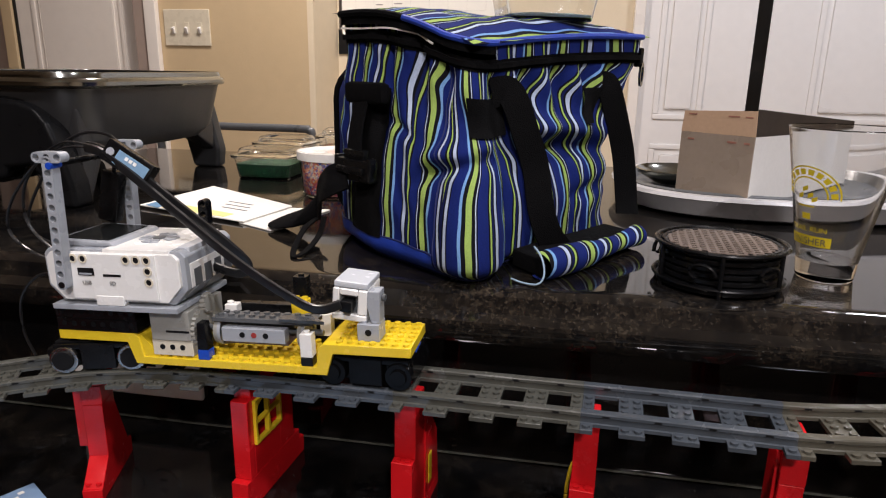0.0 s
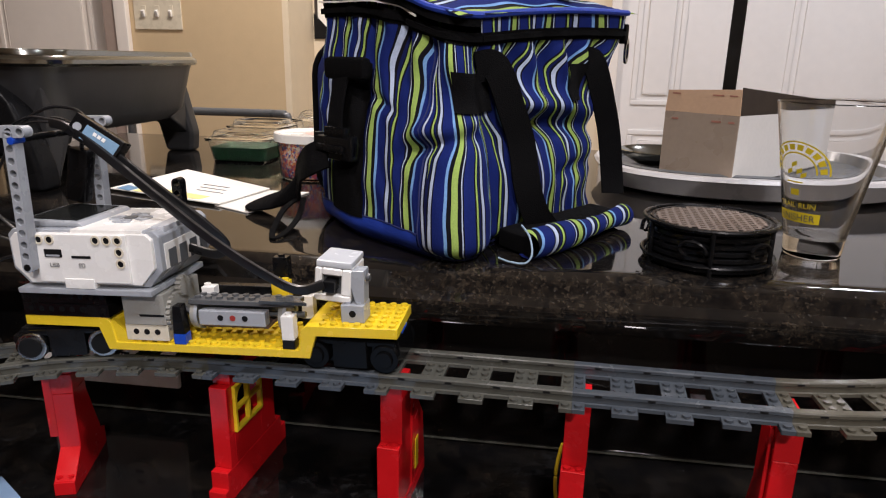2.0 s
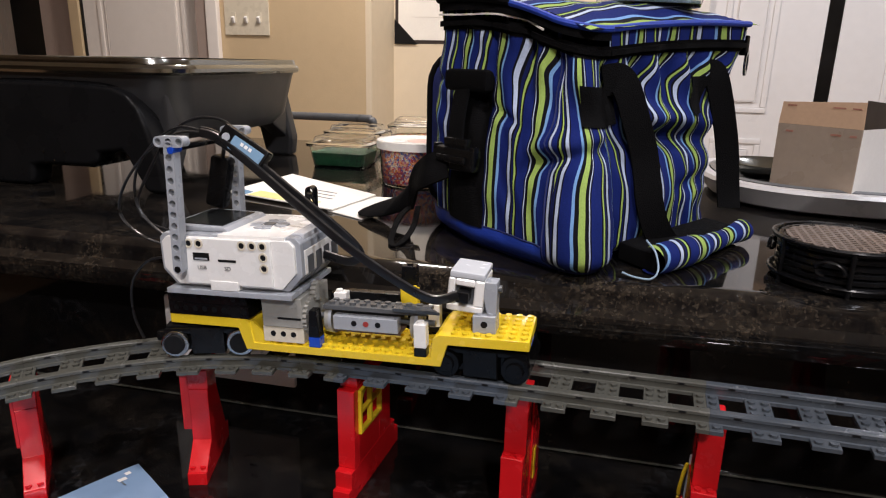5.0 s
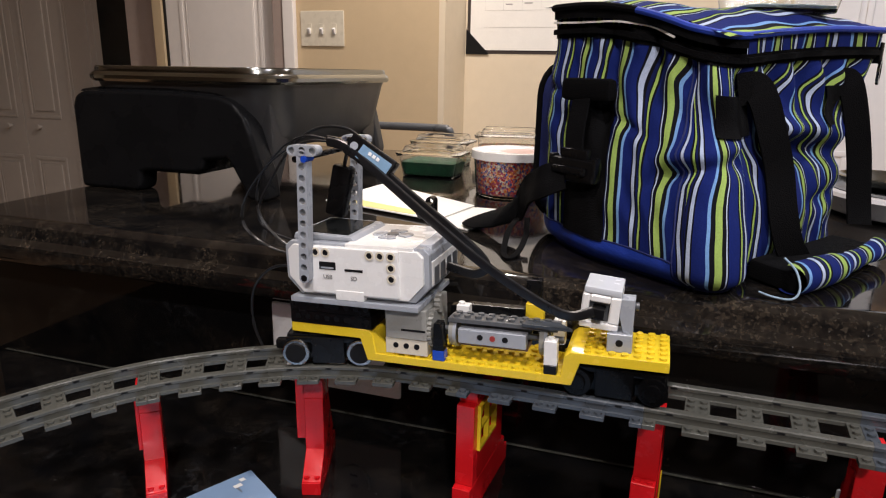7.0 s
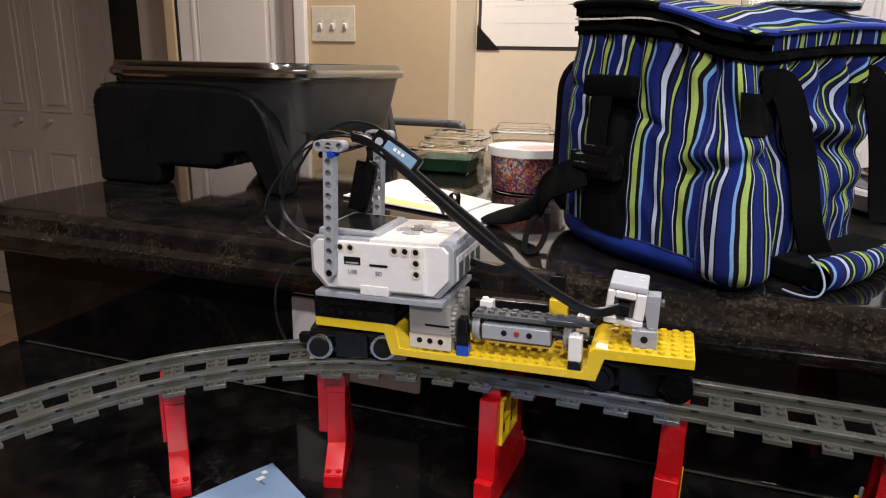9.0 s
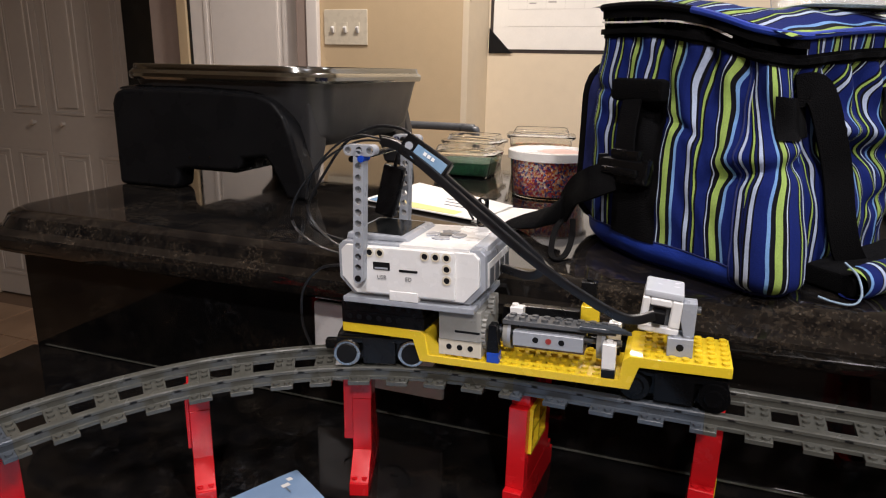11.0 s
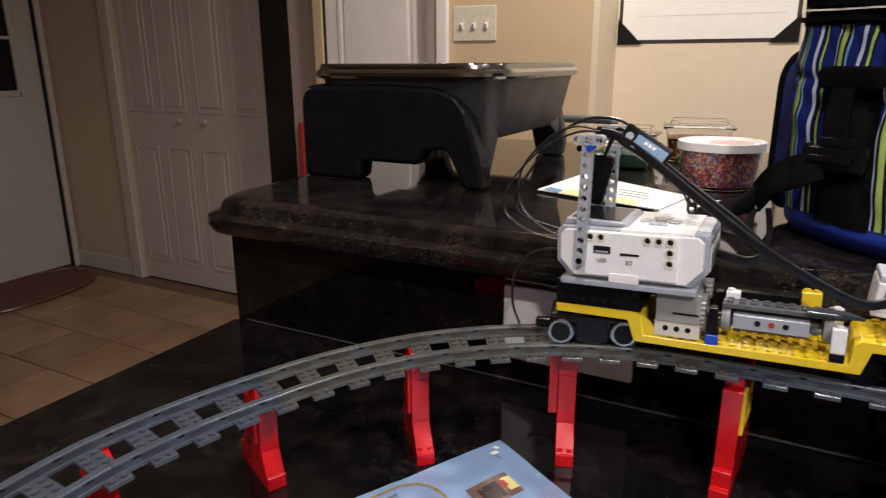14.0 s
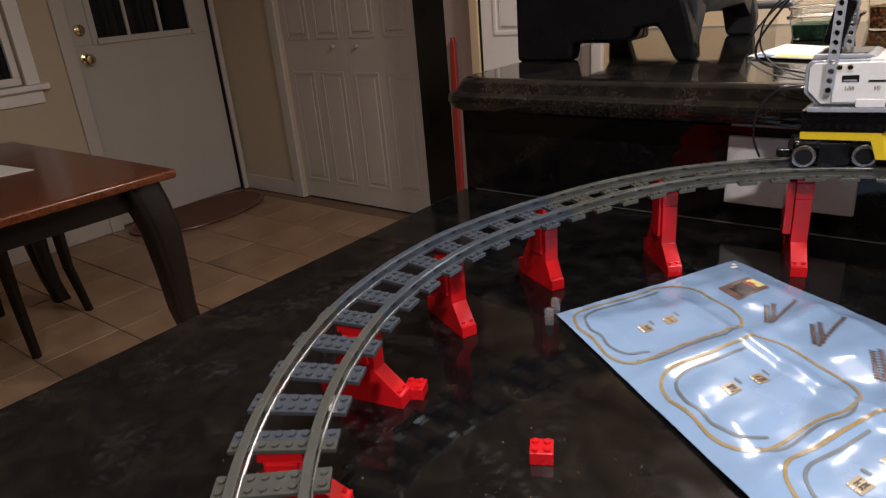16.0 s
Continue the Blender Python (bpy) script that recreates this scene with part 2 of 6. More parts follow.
NAVYC = paint("navy_cloth", (0.006, 0.012, 0.085), 0.8, vary=0.25, scale=60, bump=0.3, bump_scale=700)
PAPER = paint("white_paper", (0.80, 0.78, 0.72), 0.7, vary=0.04, scale=20)
PAPERY = paint("yellow_print", (0.78, 0.66, 0.25), 0.7, vary=0.08, scale=30)
INKBLUE = paint("blue_print", (0.10, 0.22, 0.36), 0.6, vary=0.1, scale=30)
INK = paint("grey_ink", (0.12, 0.12, 0.12), 0.6, vary=0.1, scale=30)
SHEET = paint("pale_blue_print", (0.235, 0.350, 0.515), 0.24, vary=0.06, scale=8, bump=0.12, bump_scale=55, coat=0.25, rough_vary=0.07)
OCHRE = paint("ochre_print", (0.30, 0.215, 0.095), 0.3, vary=0.1, scale=60)
SLATE = paint("slate_print", (0.14, 0.16, 0.17), 0.4, vary=0.1, scale=60)
BROWNP = paint("brown_print", (0.16, 0.10, 0.08), 0.4, vary=0.4, scale=120)
CARD = paint("kraft_cardboard", (0.50, 0.33, 0.21), 0.8, vary=0.1, scale=25, bump=0.1)
CARDGREY = paint("greyed_cardboard", (0.30, 0.235, 0.18), 0.30, vary=0.12, scale=18, coat=0.3)
CARDIN = paint("white_board", (0.74, 0.72, 0.69), 0.7, vary=0.05, scale=25)
CARDDK = paint("dark_print_board", (0.035, 0.025, 0.02), 0.55, vary=0.2, scale=25)
TRAY = paint("grey_tray_plastic", (0.46, 0.45, 0.45), 0.35, vary=0.06, scale=15)
DARKGAP = paint("black_gloss_enamel", (0.006, 0.006, 0.006), 0.2, vary=0.3, scale=8)
REDPRINT = paint("red_print", (0.30, 0.03, 0.025), 0.5, vary=0.15, scale=30)
REDFADE = paint("faded_red_ink", (0.30, 0.13, 0.09), 0.6, vary=0.3, scale=90)
YPRINT = paint("yellow_glass_print", (0.72, 0.56, 0.02), 0.5, vary=0.08, scale=60)
CORK = paint("brown_mesh_top", (0.14, 0.105, 0.083), 0.6, vary=0.3, scale=200)
RUG = paint("brown_rug", (0.125, 0.052, 0.028), 0.95, vary=0.3, scale=40, bump=0.8, bump_scale=500)
WOODT = wood("cherry_wood", (0.070, 0.017, 0.006), (0.19, 0.052, 0.017))
WOODD = wood("black_stained_wood", (0.0045, 0.0035, 0.003), (0.011, 0.008, 0.0065), 0.35)
NIGHT = paint("night_glass", (0.004, 0.005, 0.007), 0.04, vary=0.05, scale=3, rough_vary=0.01)
GLASS = clear("glass")
CLEARP = clear("clear_plastic", (0.97, 0.98, 0.98), 1.35, 0.05)
ICE = clear("clear_brick_plastic", (0.70, 0.72, 0.74), 1.49, 0.05, 0.85)
SPR_MIX = sprinkles("mixed_sprinkles", [(0.5, 0.03, 0.03), (0.7, 0.35, 0.2), (0.05, 0.07, 0.3), (0.65, 0.5, 0.4), (0.45, 0.06, 0.12), (0.2, 0.1, 0.25), (0.7, 0.2, 0.05)], 380)
SPR_GREEN = sprinkles("green_sugar", [(0.008, 0.06, 0.025), (0.012, 0.09, 0.035), (0.005, 0.04, 0.02)], 500)
SPR_FALL = sprinkles("autumn_sprinkles", [(0.3, 0.03, 0.01), (0.5, 0.2, 0.02), (0.06, 0.02, 0.01), (0.1, 0.15, 0.02)], 300)
SPR_BLUE = sprinkles("blue_sugar", [(0.28, 0.40, 0.46), (0.36, 0.48, 0.54)], 500)
LAMPGLOW = glow("lamp_diffuser", (1.0, 0.89, 0.80), 6.0)

# ---------------------------------------------------------------- building helpers
PLACE = {}


def thing(name, m, label, category, group="", kind=""):
    """An Empty at a thing's base, with its tags."""
    ob = new(name)
    ob.empty_display_size = 0.02
    ob.matrix_basis = m
    PLACE[ob] = m
    return tagged(ob, label, category, group, kind)


def weighted_normals(me):
    """Lets the large faces set the shading at rounded edges, so that flats stay flat."""
    near = [[] for _ in me.vertices]
    data = [(p.normal.copy(), p.area) for p in me.polygons]
    for p in me.polygons:
        for v in p.vertices:
            near[v].append(p.index)
    out = []
    for p in me.polygons:
        own = data[p.index][0]
        for v in p.vertices:
            n = Vector((0, 0, 0))
            for q in near[v]:
                qn, qa = data[q]
                if qn.dot(own) > 0.80:
                    n += qn * qa
            out.append(n.normalized() if n.length > 0 else own)
    me.normals_split_custom_set(out)


def finish(name, bm, material, smooth=True):
    bmesh.ops.recalc_face_normals(bm, faces=bm.faces)
    me = bpy.data.meshes.new(name)
    bm.to_mesh(me)
    bm.free()
    if smooth:
        for p in me.polygons:
            p.use_smooth = True
        me.set_sharp_from_angle(angle=math.radians(37))
        if len(me.polygons) < 1500:
            weighted_normals(me)
    me.materials.append(material)
    return me


def part(name, bm, material, parent=None, label="", m=None, smooth=True):
    """Links a bmesh as one mesh object under a thing or a part; m: its pose in the parent's space."""
    ob = new(name, finish(name, bm, material, smooth))
    if parent is not None:
        ob.parent = parent
    if m is not None:
        ob.matrix_basis = m
    return tagged(ob, label) if label else ob


def solo(name, bm, material, label, category, m=None, group="", kind="", smooth=True):
    ob = part(name, bm, material, None, "", m, smooth)
    return tagged(ob, label, category, group, kind)


def box(x0, x1, y0, y1, z0, z1, bevel=0.0, bm=None, seg=2):
    own = bmesh.new()
    v = [own.verts.new((x, y, z)) for z in (z0, z1) for y in (y0, y1) for x in (x0, x1)]
    for f in ((0, 2, 3, 1), (4, 5, 7, 6), (0, 1, 5, 4), (2, 6, 7, 3), (0, 4, 6, 2), (1, 3, 7, 5)):
        own.faces.new([v[i] for i in f])
    if bevel:
        bmesh.ops.bevel(own, geom=own.edges[:], offset=bevel, segments=seg, affect="EDGES", profile=0.5)
    return joined(bm, own)


def joined(bm, own):
    if bm is None:
        return own
    me = bpy.data.meshes.new("tmp")
    own.to_mesh(me)
    own.free()
    bm.from_mesh(me)
    bpy.data.meshes.remove(me)
    return bm


def prism(outline, z0, z1, bevel=0.0, bm=None, axis="z", seg=2):
    """An outline of (a, b) pairs drawn out along an axis. axis y: (a, b) are x and z; axis x: y and z."""
    own = bmesh.new()

    def at(a, b, c):
        return {"z": (a, b, c), "y": (a, c, b), "x": (c, a, b)}[axis]

    lo = [own.verts.new(at(a, b, z0)) for a, b in outline]
    hi = [own.verts.new(at(a, b, z1)) for a, b in outline]
    n = len(outline)
    own.faces.new(lo[::-1])
    own.faces.new(hi)
    for i in range(n):
        own.faces.new((lo[i], lo[(i + 1) % n], hi[(i + 1) % n], hi[i]))
    if bevel:
        bmesh.ops.recalc_face_normals(own, faces=own.faces)
        bmesh.ops.bevel(own, geom=own.edges[:], offset=bevel, segments=seg, affect="EDGES", profile=0.5)
    return joined(bm, own)


def rod(a, b, r, sides=12, bm=None, r2=None, bevel=0.0):
    own = bmesh.new()
    a, b = Vector(a), Vector(b)
    q = (b - a).to_track_quat("Z", "Y").to_matrix().to_4x4()
    bmesh.ops.create_cone(own, cap_ends=True, segments=sides, radius1=r, radius2=r if r2 is None else r2, depth=(b - a).length,
                          matrix=Matrix.Translation((a + b) / 2) @ q)
    if bevel:
        rims = [e for e in own.edges if len(e.link_faces) == 2 and any(len(f.verts) > 4 for f in e.link_faces)]
        bmesh.ops.bevel(own, geom=rims, offset=bevel, segments=2, affect="EDGES", profile=0.5)
    return joined(bm, own)


def lathe(profile, sides=32, bm=None, close=True):
    """A profile of (radius, height) turned about z."""
    own = bmesh.new()
    rings = []
    for r, z in profile:
        if r < 1e-6:
            rings.append([own.verts.new((0, 0, z))])
        else:
            rings.append([own.verts.new((r * math.cos(a), r * math.sin(a), z)) for a in (2 * math.pi * i / sides for i in range(sides))])
    pairs = list(zip(rings, rings[1:])) + ([(rings[-1], rings[0])] if close else [])
    for p, q in pairs:
        for i in range(sides):
            j = (i + 1) % sides
            vs = [p[i % len(p)], p[j % len(p)], q[j % len(q)], q[i % len(q)]]
            vs = list(dict.fromkeys(vs))
            if len(vs) > 2:
                try:
                    own.faces.new(vs)
                except ValueError:
                    pass
    return joined(bm, own)


def smooth_line(points, steps=8):
    """A Catmull-Rom line through points."""
    pts = [Vector(p) for p in points]
    out = []
    for i in range(len(pts) - 1):
        p0, p1, p2, p3 = pts[max(i - 1, 0)], pts[i], pts[i + 1], pts[min(i + 2, len(pts) - 1)]
        for k in range(steps):
            t = k / steps
            out.append(0.5 * (2 * p1 + (p2 - p0) * t + (2 * p0 - 5 * p1 + 4 * p2 - p3) * t * t + (3 * p1 - p0 - 3 * p2 + p3) * t**3))
    return out + [pts[-1]]


def sweep(points, section, up=(0, 0, 1), bm=None, closed_ends=True):
    """Sweeps a section of (side, up) pairs along a line."""
    own = bmesh.new()
    pts = [Vector(p) for p in points]
    rings = []
    up = Vector(up)
    for i, p in enumerate(pts):
        d = (pts[min(i + 1, len(pts) - 1)] - pts[max(i - 1, 0)]).normalized()
        side = d.cross(up)
        side = side.normalized() if side.length > 1e-4 else Vector((1, 0, 0))
        u = side.cross(d).normalized()
        rings.append([own.verts.new(p + side * a + u * b) for a, b in section])
    n = len(section)
    for p, q in zip(rings, rings[1:]):
        for i in range(n):
            own.faces.new((p[i], p[(i + 1) % n], q[(i + 1) % n], q[i]))
    if closed_ends:
        own.faces.new(rings[0][::-1])
        own.faces.new(rings[-1])
    return joined(bm, own)


def circle(r, n=10, sx=1.0, sy=1.0):
    return [(r * sx * math.cos(2 * math.pi * i / n), r * sy * math.sin(2 * math.pi * i / n)) for i in range(n)]


def tube(points, r, n=8, steps=8, bm=None):
    return sweep(smooth_line(points, steps), circle(r, n), bm=bm)


def rounded(w, d, r, n=5):
    """A rounded rectangle's outline about the origin."""
    out = []
    for cx, cy, a0 in ((w / 2 - r, d / 2 - r, 0), (-w / 2 + r, d / 2 - r, 90), (-w / 2 + r, -d / 2 + r, 180), (w / 2 - r, -d / 2 + r, 270)):
        out += [(cx + r * math.cos(radians(a0 + 90 * i / n)), cy + r * math.sin(radians(a0 + 90 * i / n))) for i in range(n + 1)]
    return out


def loft(rings, bm=None, caps=(True, True)):
    """Skins rings of equal count of points."""
    own = bmesh.new()
    vs = [[own.verts.new(p) for p in ring] for ring in rings]
    n = len(vs[0])
    for p, q in zip(vs, vs[1:]):
        for i in range(n):
            own.faces.new((p[i], p[(i + 1) % n], q[(i + 1) % n], q[i]))
    if caps[0]:
        own.faces.new(vs[0][::-1])
    if caps[1]:
        own.faces.new(vs[-1])
    return joined(bm, own)

# ---------------------------------------------------------------- the room
TANDARK = paint("brown_wall", (0.17, 0.125, 0.085), 0.6, vary=0.08, scale=6)
# beige with the shade of the jamb reveal and refrigerator recess in its colour
DIMBEIGE = paint("taupe_paint", (0.36, 0.285, 0.245), 0.6, vary=0.08, scale=6)
CT, BT = 0.910, 1.084            # worktop and raised bar top
FARX, FARY, NEARY, RIGHTX = -3.80, 2.00, -2.6, 3.2


def wall(name, x0, x1, y0, y1, z0, z1, material, label):
    return solo(name, box(x0, x1, y0, y1, z0, z1), material, label, "wall", kind="structure", smooth=False)


floor = solo("floor", box(FARX - 0.2, RIGHTX + 0.1, NEARY - 0.1, 3.4, -0.12, -0.006), GROUT, "tan ceramic tile floor with dark grout joints", "floor", kind="structure", smooth=False)
solo("ceiling", box(FARX - 0.2, RIGHTX + 0.1, NEARY - 0.1, 3.4, CEIL, CEIL + 0.1), CEILING, "plain white painted ceiling", "ceiling", kind="structure", smooth=False)

# entry wall, with the doorway and a window cut through
DY0, DY1, DH = 1.065, 1.955, 2.03
WY0, WY1, WZ0, WZ1 = 0.20, 0.77, 0.90, 1.95
wall("wall_west", FARX - 0.14, FARX, NEARY, WY0, 0, CEIL, SAND, "beige painted wall beside the entry door")
wall("wall_west", FARX - 0.14, FARX, WY0, WY1, 0, WZ0, SAND, "beige painted wall under the window")
wall("wall_west", FARX - 0.14, FARX, WY0, WY1, WZ1, CEIL, SAND, "beige painted wall over the window")
wall("wall_west", FARX - 0.14, FARX, WY1, DY0, 0, CEIL, SAND, "beige painted wall beside the entry door")
wall("wall_west", FARX - 0.14, FARX, DY0, DY1, DH, CEIL, SAND, "beige painted wall over the entry door")
wall("wall_west", FARX - 0.14, FARX, DY1, FARY + 0.12, 0, CEIL, SAND, "beige painted wall beside the entry door")
# closet wall with its folding doors
CX0, CX1 = -3.20, -2.16
wall("wall_closet", FARX, CX0, FARY, FARY + 0.12, 0, CEIL, SAND, "beige painted wall beside the closet")
wall("wall_closet", CX0, CX1, FARY, FARY + 0.12, 2.03, CEIL, SAND, "beige painted wall over the closet")
wall("wall_closet_back", CX0 - 0.1, CX1 + 0.05, FARY + 0.6, FARY + 0.7, 0, CEIL, BEIGE, "plain wall at the back of the closet")
# kitchen walls
wall("wall_switch", -0.985, -0.468, 1.67, 1.79, 0, CEIL, BEIGE, "beige painted wall carrying the light switches")
wall("wall_switch", -0.468, -0.448, 1.67, 1.905, 0, CEIL, CREAM, "cream painted return of the wall")
wall("wall_calendar", -0.56, 0.56, 1.905, 2.02, 0, CEIL, CREAM, "cream painted wall carrying a wall calendar")
wall("wall_north", 0.56, 1.95, 2.02, 2.12, 0, CEIL, CREAM, "cream painted wall behind the tall doors")
wall("wall_north", 1.95, RIGHTX, 1.905, 2.02, 0, CEIL, CREAM, "cream painted wall of the kitchen")
wall("wall_switch", -1.60, -0.985, 1.67, 1.79, 2.05, CEIL, BEIGE, "beige painted wall over the white door")
wall("wall_east", RIGHTX, RIGHTX + 0.1, NEARY, 3.4, 0, CEIL, CREAM, "cream painted kitchen wall")
# unseen wall; its dark brown is chosen to keep the granite's reflections dark
wall("wall_south", FARX - 0.14, RIGHTX, NEARY - 0.1, NEARY, 0, CEIL, TANDARK, "plain dark brown wall, unseen, closing the room")
wall("wall_back", FARX - 0.14, RIGHTX, 3.3, 3.4, 0, CEIL, BEIGE, "plain beige wall closing the house")


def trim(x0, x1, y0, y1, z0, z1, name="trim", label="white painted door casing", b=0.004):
    # trim towards the entry takes the white with dim light in its colour
    return solo(name, box(x0, x1, y0, y1, z0, z1, b), DIMWHITE if x0 < -1.7 else WHITE, label, "trim", kind="structure")


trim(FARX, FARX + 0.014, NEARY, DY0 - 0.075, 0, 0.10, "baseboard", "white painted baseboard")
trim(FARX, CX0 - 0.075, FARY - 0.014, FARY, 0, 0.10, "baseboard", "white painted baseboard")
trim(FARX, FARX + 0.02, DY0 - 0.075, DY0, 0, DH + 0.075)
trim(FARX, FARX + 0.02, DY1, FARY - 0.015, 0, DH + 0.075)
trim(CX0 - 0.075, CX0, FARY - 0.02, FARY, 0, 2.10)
# thin dark strips put in for the shade in the door's edge gaps
for y in (DY0 - 0.001, DY1 - 0.002):
    solo("trim", box(FARX - 0.030, FARX + 0.004, y, y + 0.003, 0, DH), MATBLACK, "dark strip standing for the shaded gap beside the entry door", "trim", kind="structure", smooth=False)


def panel_door(name, w, h, t, panels, material, label):
    """A door with raised panels, hinge edge at x 0, face towards -y. panels: (x0, x1, z0, z1)."""
    d = thing(name, Matrix(), label, "door")
    part("slab", box(0, w, -t, 0, 0.008, h, 0.002), material, d)
    for x0, x1, z0, z1 in panels:
        fr = 0.018
        for a0, a1, c0, c1 in ((x0, x1, z0, z0 + fr), (x0, x1, z1 - fr, z1), (x0, x0 + fr, z0 + fr, z1 - fr), (x1 - fr, x1, z0 + fr, z1 - fr)):
            part("moulding", box(a0, a1, -t - 0.0045, -t + 0.001, c0, c1, 0.0035), material, d)
        part("panel", box(x0 + 0.035, x1 - 0.035, -t - 0.0055, -t + 0.001, z0 + 0.035, z1 - 0.035, 0.006), material, d)
    return d


# folding closet doors: four narrow leaves
leaf_w = (CX1 - CX0) / 2
for i in range(2):
    half = leaf_w / 2
    pans = [(0.04, half - 0.03, 0.12, 0.80), (0.04, half - 0.03, 0.98, 1.86), (half + 0.03, leaf_w - 0.04, 0.12, 0.80), (half + 0.03, leaf_w - 0.04, 0.98, 1.86)]
    d = panel_door("closet_door", leaf_w - 0.004, 2.02, 0.03, pans, DIMWHITE, "closed white panelled folding closet door")
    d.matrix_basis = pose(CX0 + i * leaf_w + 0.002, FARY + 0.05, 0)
    part("knob", lathe([(0, 0), (0.008, 0), (0.008, 0.010), (0.012, 0.014), (0.012, 0.022), (0, 0.025)], 16), DIMWHITE, d, "", pose(leaf_w * (0.82 if i == 0 else 0.18), -0.03, 0.94, 90))

# entry door
ed = thing("entry_door", pose(FARX - 0.03, DY0, 0, 0, 0, 90), "closed white entry door with a gridded window", "door")
ew = DY1 - DY0
g0, g1, gz0 = 0.142, ew - 0.13, 1.09
bm = box(0, ew, 0, 0.04, 0.01, gz0 - 0.03, 0.002)
box(0, g0, 0, 0.04, gz0 - 0.03, DH, 0.002, bm)
box(g1, ew, 0, 0.04, gz0 - 0.03, DH, 0.002, bm)
box(g0, g1, 0, 0.04, 1.95, DH, 0.002, bm)
part("slab", bm, DIMDOOR, ed)
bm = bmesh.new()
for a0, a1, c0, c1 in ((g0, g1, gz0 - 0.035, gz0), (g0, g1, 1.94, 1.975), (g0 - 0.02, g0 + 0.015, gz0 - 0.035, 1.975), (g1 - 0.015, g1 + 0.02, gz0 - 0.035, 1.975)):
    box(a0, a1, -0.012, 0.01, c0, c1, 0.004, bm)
part("window_frame", bm, DIMDOOR, ed)
for i in range(3):
    for j in range(3):
        pw, ph = (g1 - g0) / 3, (1.95 - gz0) / 3
        part("pane", box(g0 + i * pw, g0 + (i + 1) * pw, 0.015, 0.021, gz0 + j * ph, gz0 + (j + 1) * ph), NIGHT, ed, "dark window pane at night", smooth=False)
for i in (1, 2):
    x = g0 + i * (g1 - g0) / 3
    part("muntin", box(x - 0.009, x + 0.009, -0.006, 0.013, gz0, 1.95, 0.003), DIMDOOR, ed)
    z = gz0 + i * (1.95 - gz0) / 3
    part("muntin", box(g0, g1, -0.005, 0.0125, z - 0.009, z + 0.009, 0.003), DIMDOOR, ed)
knob_shape = [(0, 0), (0.032, 0), (0.032, 0.006), (0.012, 0.012), (0.012, 0.03), (0.024, 0.036), (0.029, 0.05), (0.024, 0.062), (0, 0.068)]
part("door_knob", lathe(knob_shape, 20), BRASS, ed, "polished brass knob", pose(0.065, 0, 0.985, 90))
part("deadbolt", lathe([(0, 0), (0.03, 0), (0.03, 0.012), (0.02, 0.018), (0, 0.018)], 20), BRASS, ed, "brass deadbolt", pose(0.065, 0, 1.14, 90))

# window beside the entry door
w1 = thing("window_1", pose(FARX, WY0, WZ0, 0, 0, 90), "white framed window, dark outside", "window", kind="structure")
ww, wh = WY1 - WY0, WZ1 - WZ0
bm = bmesh.new()
for a0, a1, c0, c1 in ((-0.07, ww + 0.07, wh, wh + 0.07), (-0.07, 0, 0, wh), (ww, ww + 0.07, 0, wh)):
    box(a0, a1, -0.02, 0.0, c0, c1, 0.004, bm)
part("window_frame", bm, WHITE, w1)
part("window_sill", box(-0.10, ww + 0.10, -0.055, 0.1, -0.03, 0.0, 0.006), WHITE, w1)
part("apron", box(-0.07, ww + 0.07, -0.018, 0.0, -0.10, -0.03, 0.004), WHITE, w1)
bm = bmesh.new()
for a0, a1, c0, c1 in ((0, ww, 0, 0.04), (0, ww, wh - 0.04, wh), (0, 0.035, 0.04, wh - 0.04), (ww - 0.035, ww, 0.04, wh - 0.04), (0.035, ww - 0.035, wh / 2 - 0.02, wh / 2 + 0.02)):
    box(a0, a1, 0.03, 0.06, c0, c1, 0.003, bm)
part("sash", bm, WHITE, w1)
part("pane", box(0.03, ww - 0.03, 0.062, 0.068, 0.03, wh - 0.03), NIGHT, w1, "dark window pane at night", smooth=False)

# white panelled door between casings, behind the skillet
wd = panel_door("pantry_door", 0.466, 2.03, 0.035, [(0.06, 0.41, 0.15, 0.85), (0.06, 0.41, 1.0, 1.9)], WHITE, "closed white panelled inner door")
wd.matrix_basis = pose(-1.541, 1.74, 0)
trim(-1.019, -0.977, 1.645, 1.6695, 0, 2.1)
solo("trim", box(-1.063, -1.0192, 1.654, 1.74, 0, 2.1, 0.003), DIMBEIGE, "door jamb, darkened for the shade in its reveal", "trim", kind="structure")
# casing stands in shade, so the wall's beige replaces its white
solo("trim", box(-1.592, -1.5495, 1.690, 1.74, 0, 2.1, 0.004), BEIGE, "narrow white door casing, coloured tan for the shade on it", "trim", kind="structure")
# solid dark strip in place of the shaded hinge gap
solo("trim", box(-1.549, -1.5412, 1.70, 1.76, 0, 2.03), DARKGAP, "dark gap at the door's hinge edge", "trim", kind="structure", smooth=False)

# tall black refrigerator seen from its side
fr = thing("refrigerator", pose(-2.158, 2.0, 0), "tall glossy black refrigerator in a recess", "refrigerator")
part("body", box(0, 0.40, 0.05, 0.70, 0.02, 1.78, 0.01), DARKGAP, fr)
part("door", box(0.003, 0.397, 0.0, 0.045, 0.06, 1.77, 0.012), DARKGAP, fr)
part("base_grille", box(0.01, 0.39, 0.02, 0.05, 0.0, 0.055, 0.002), MATBLACK, fr)
solo("wall_panel", box(-1.766, -1.594, 1.75, 1.87, 0, CEIL), DIMBEIGE, "narrow beige wall strip beside the refrigerator, colour dimmed for shade", "wall", kind="structure", smooth=False)
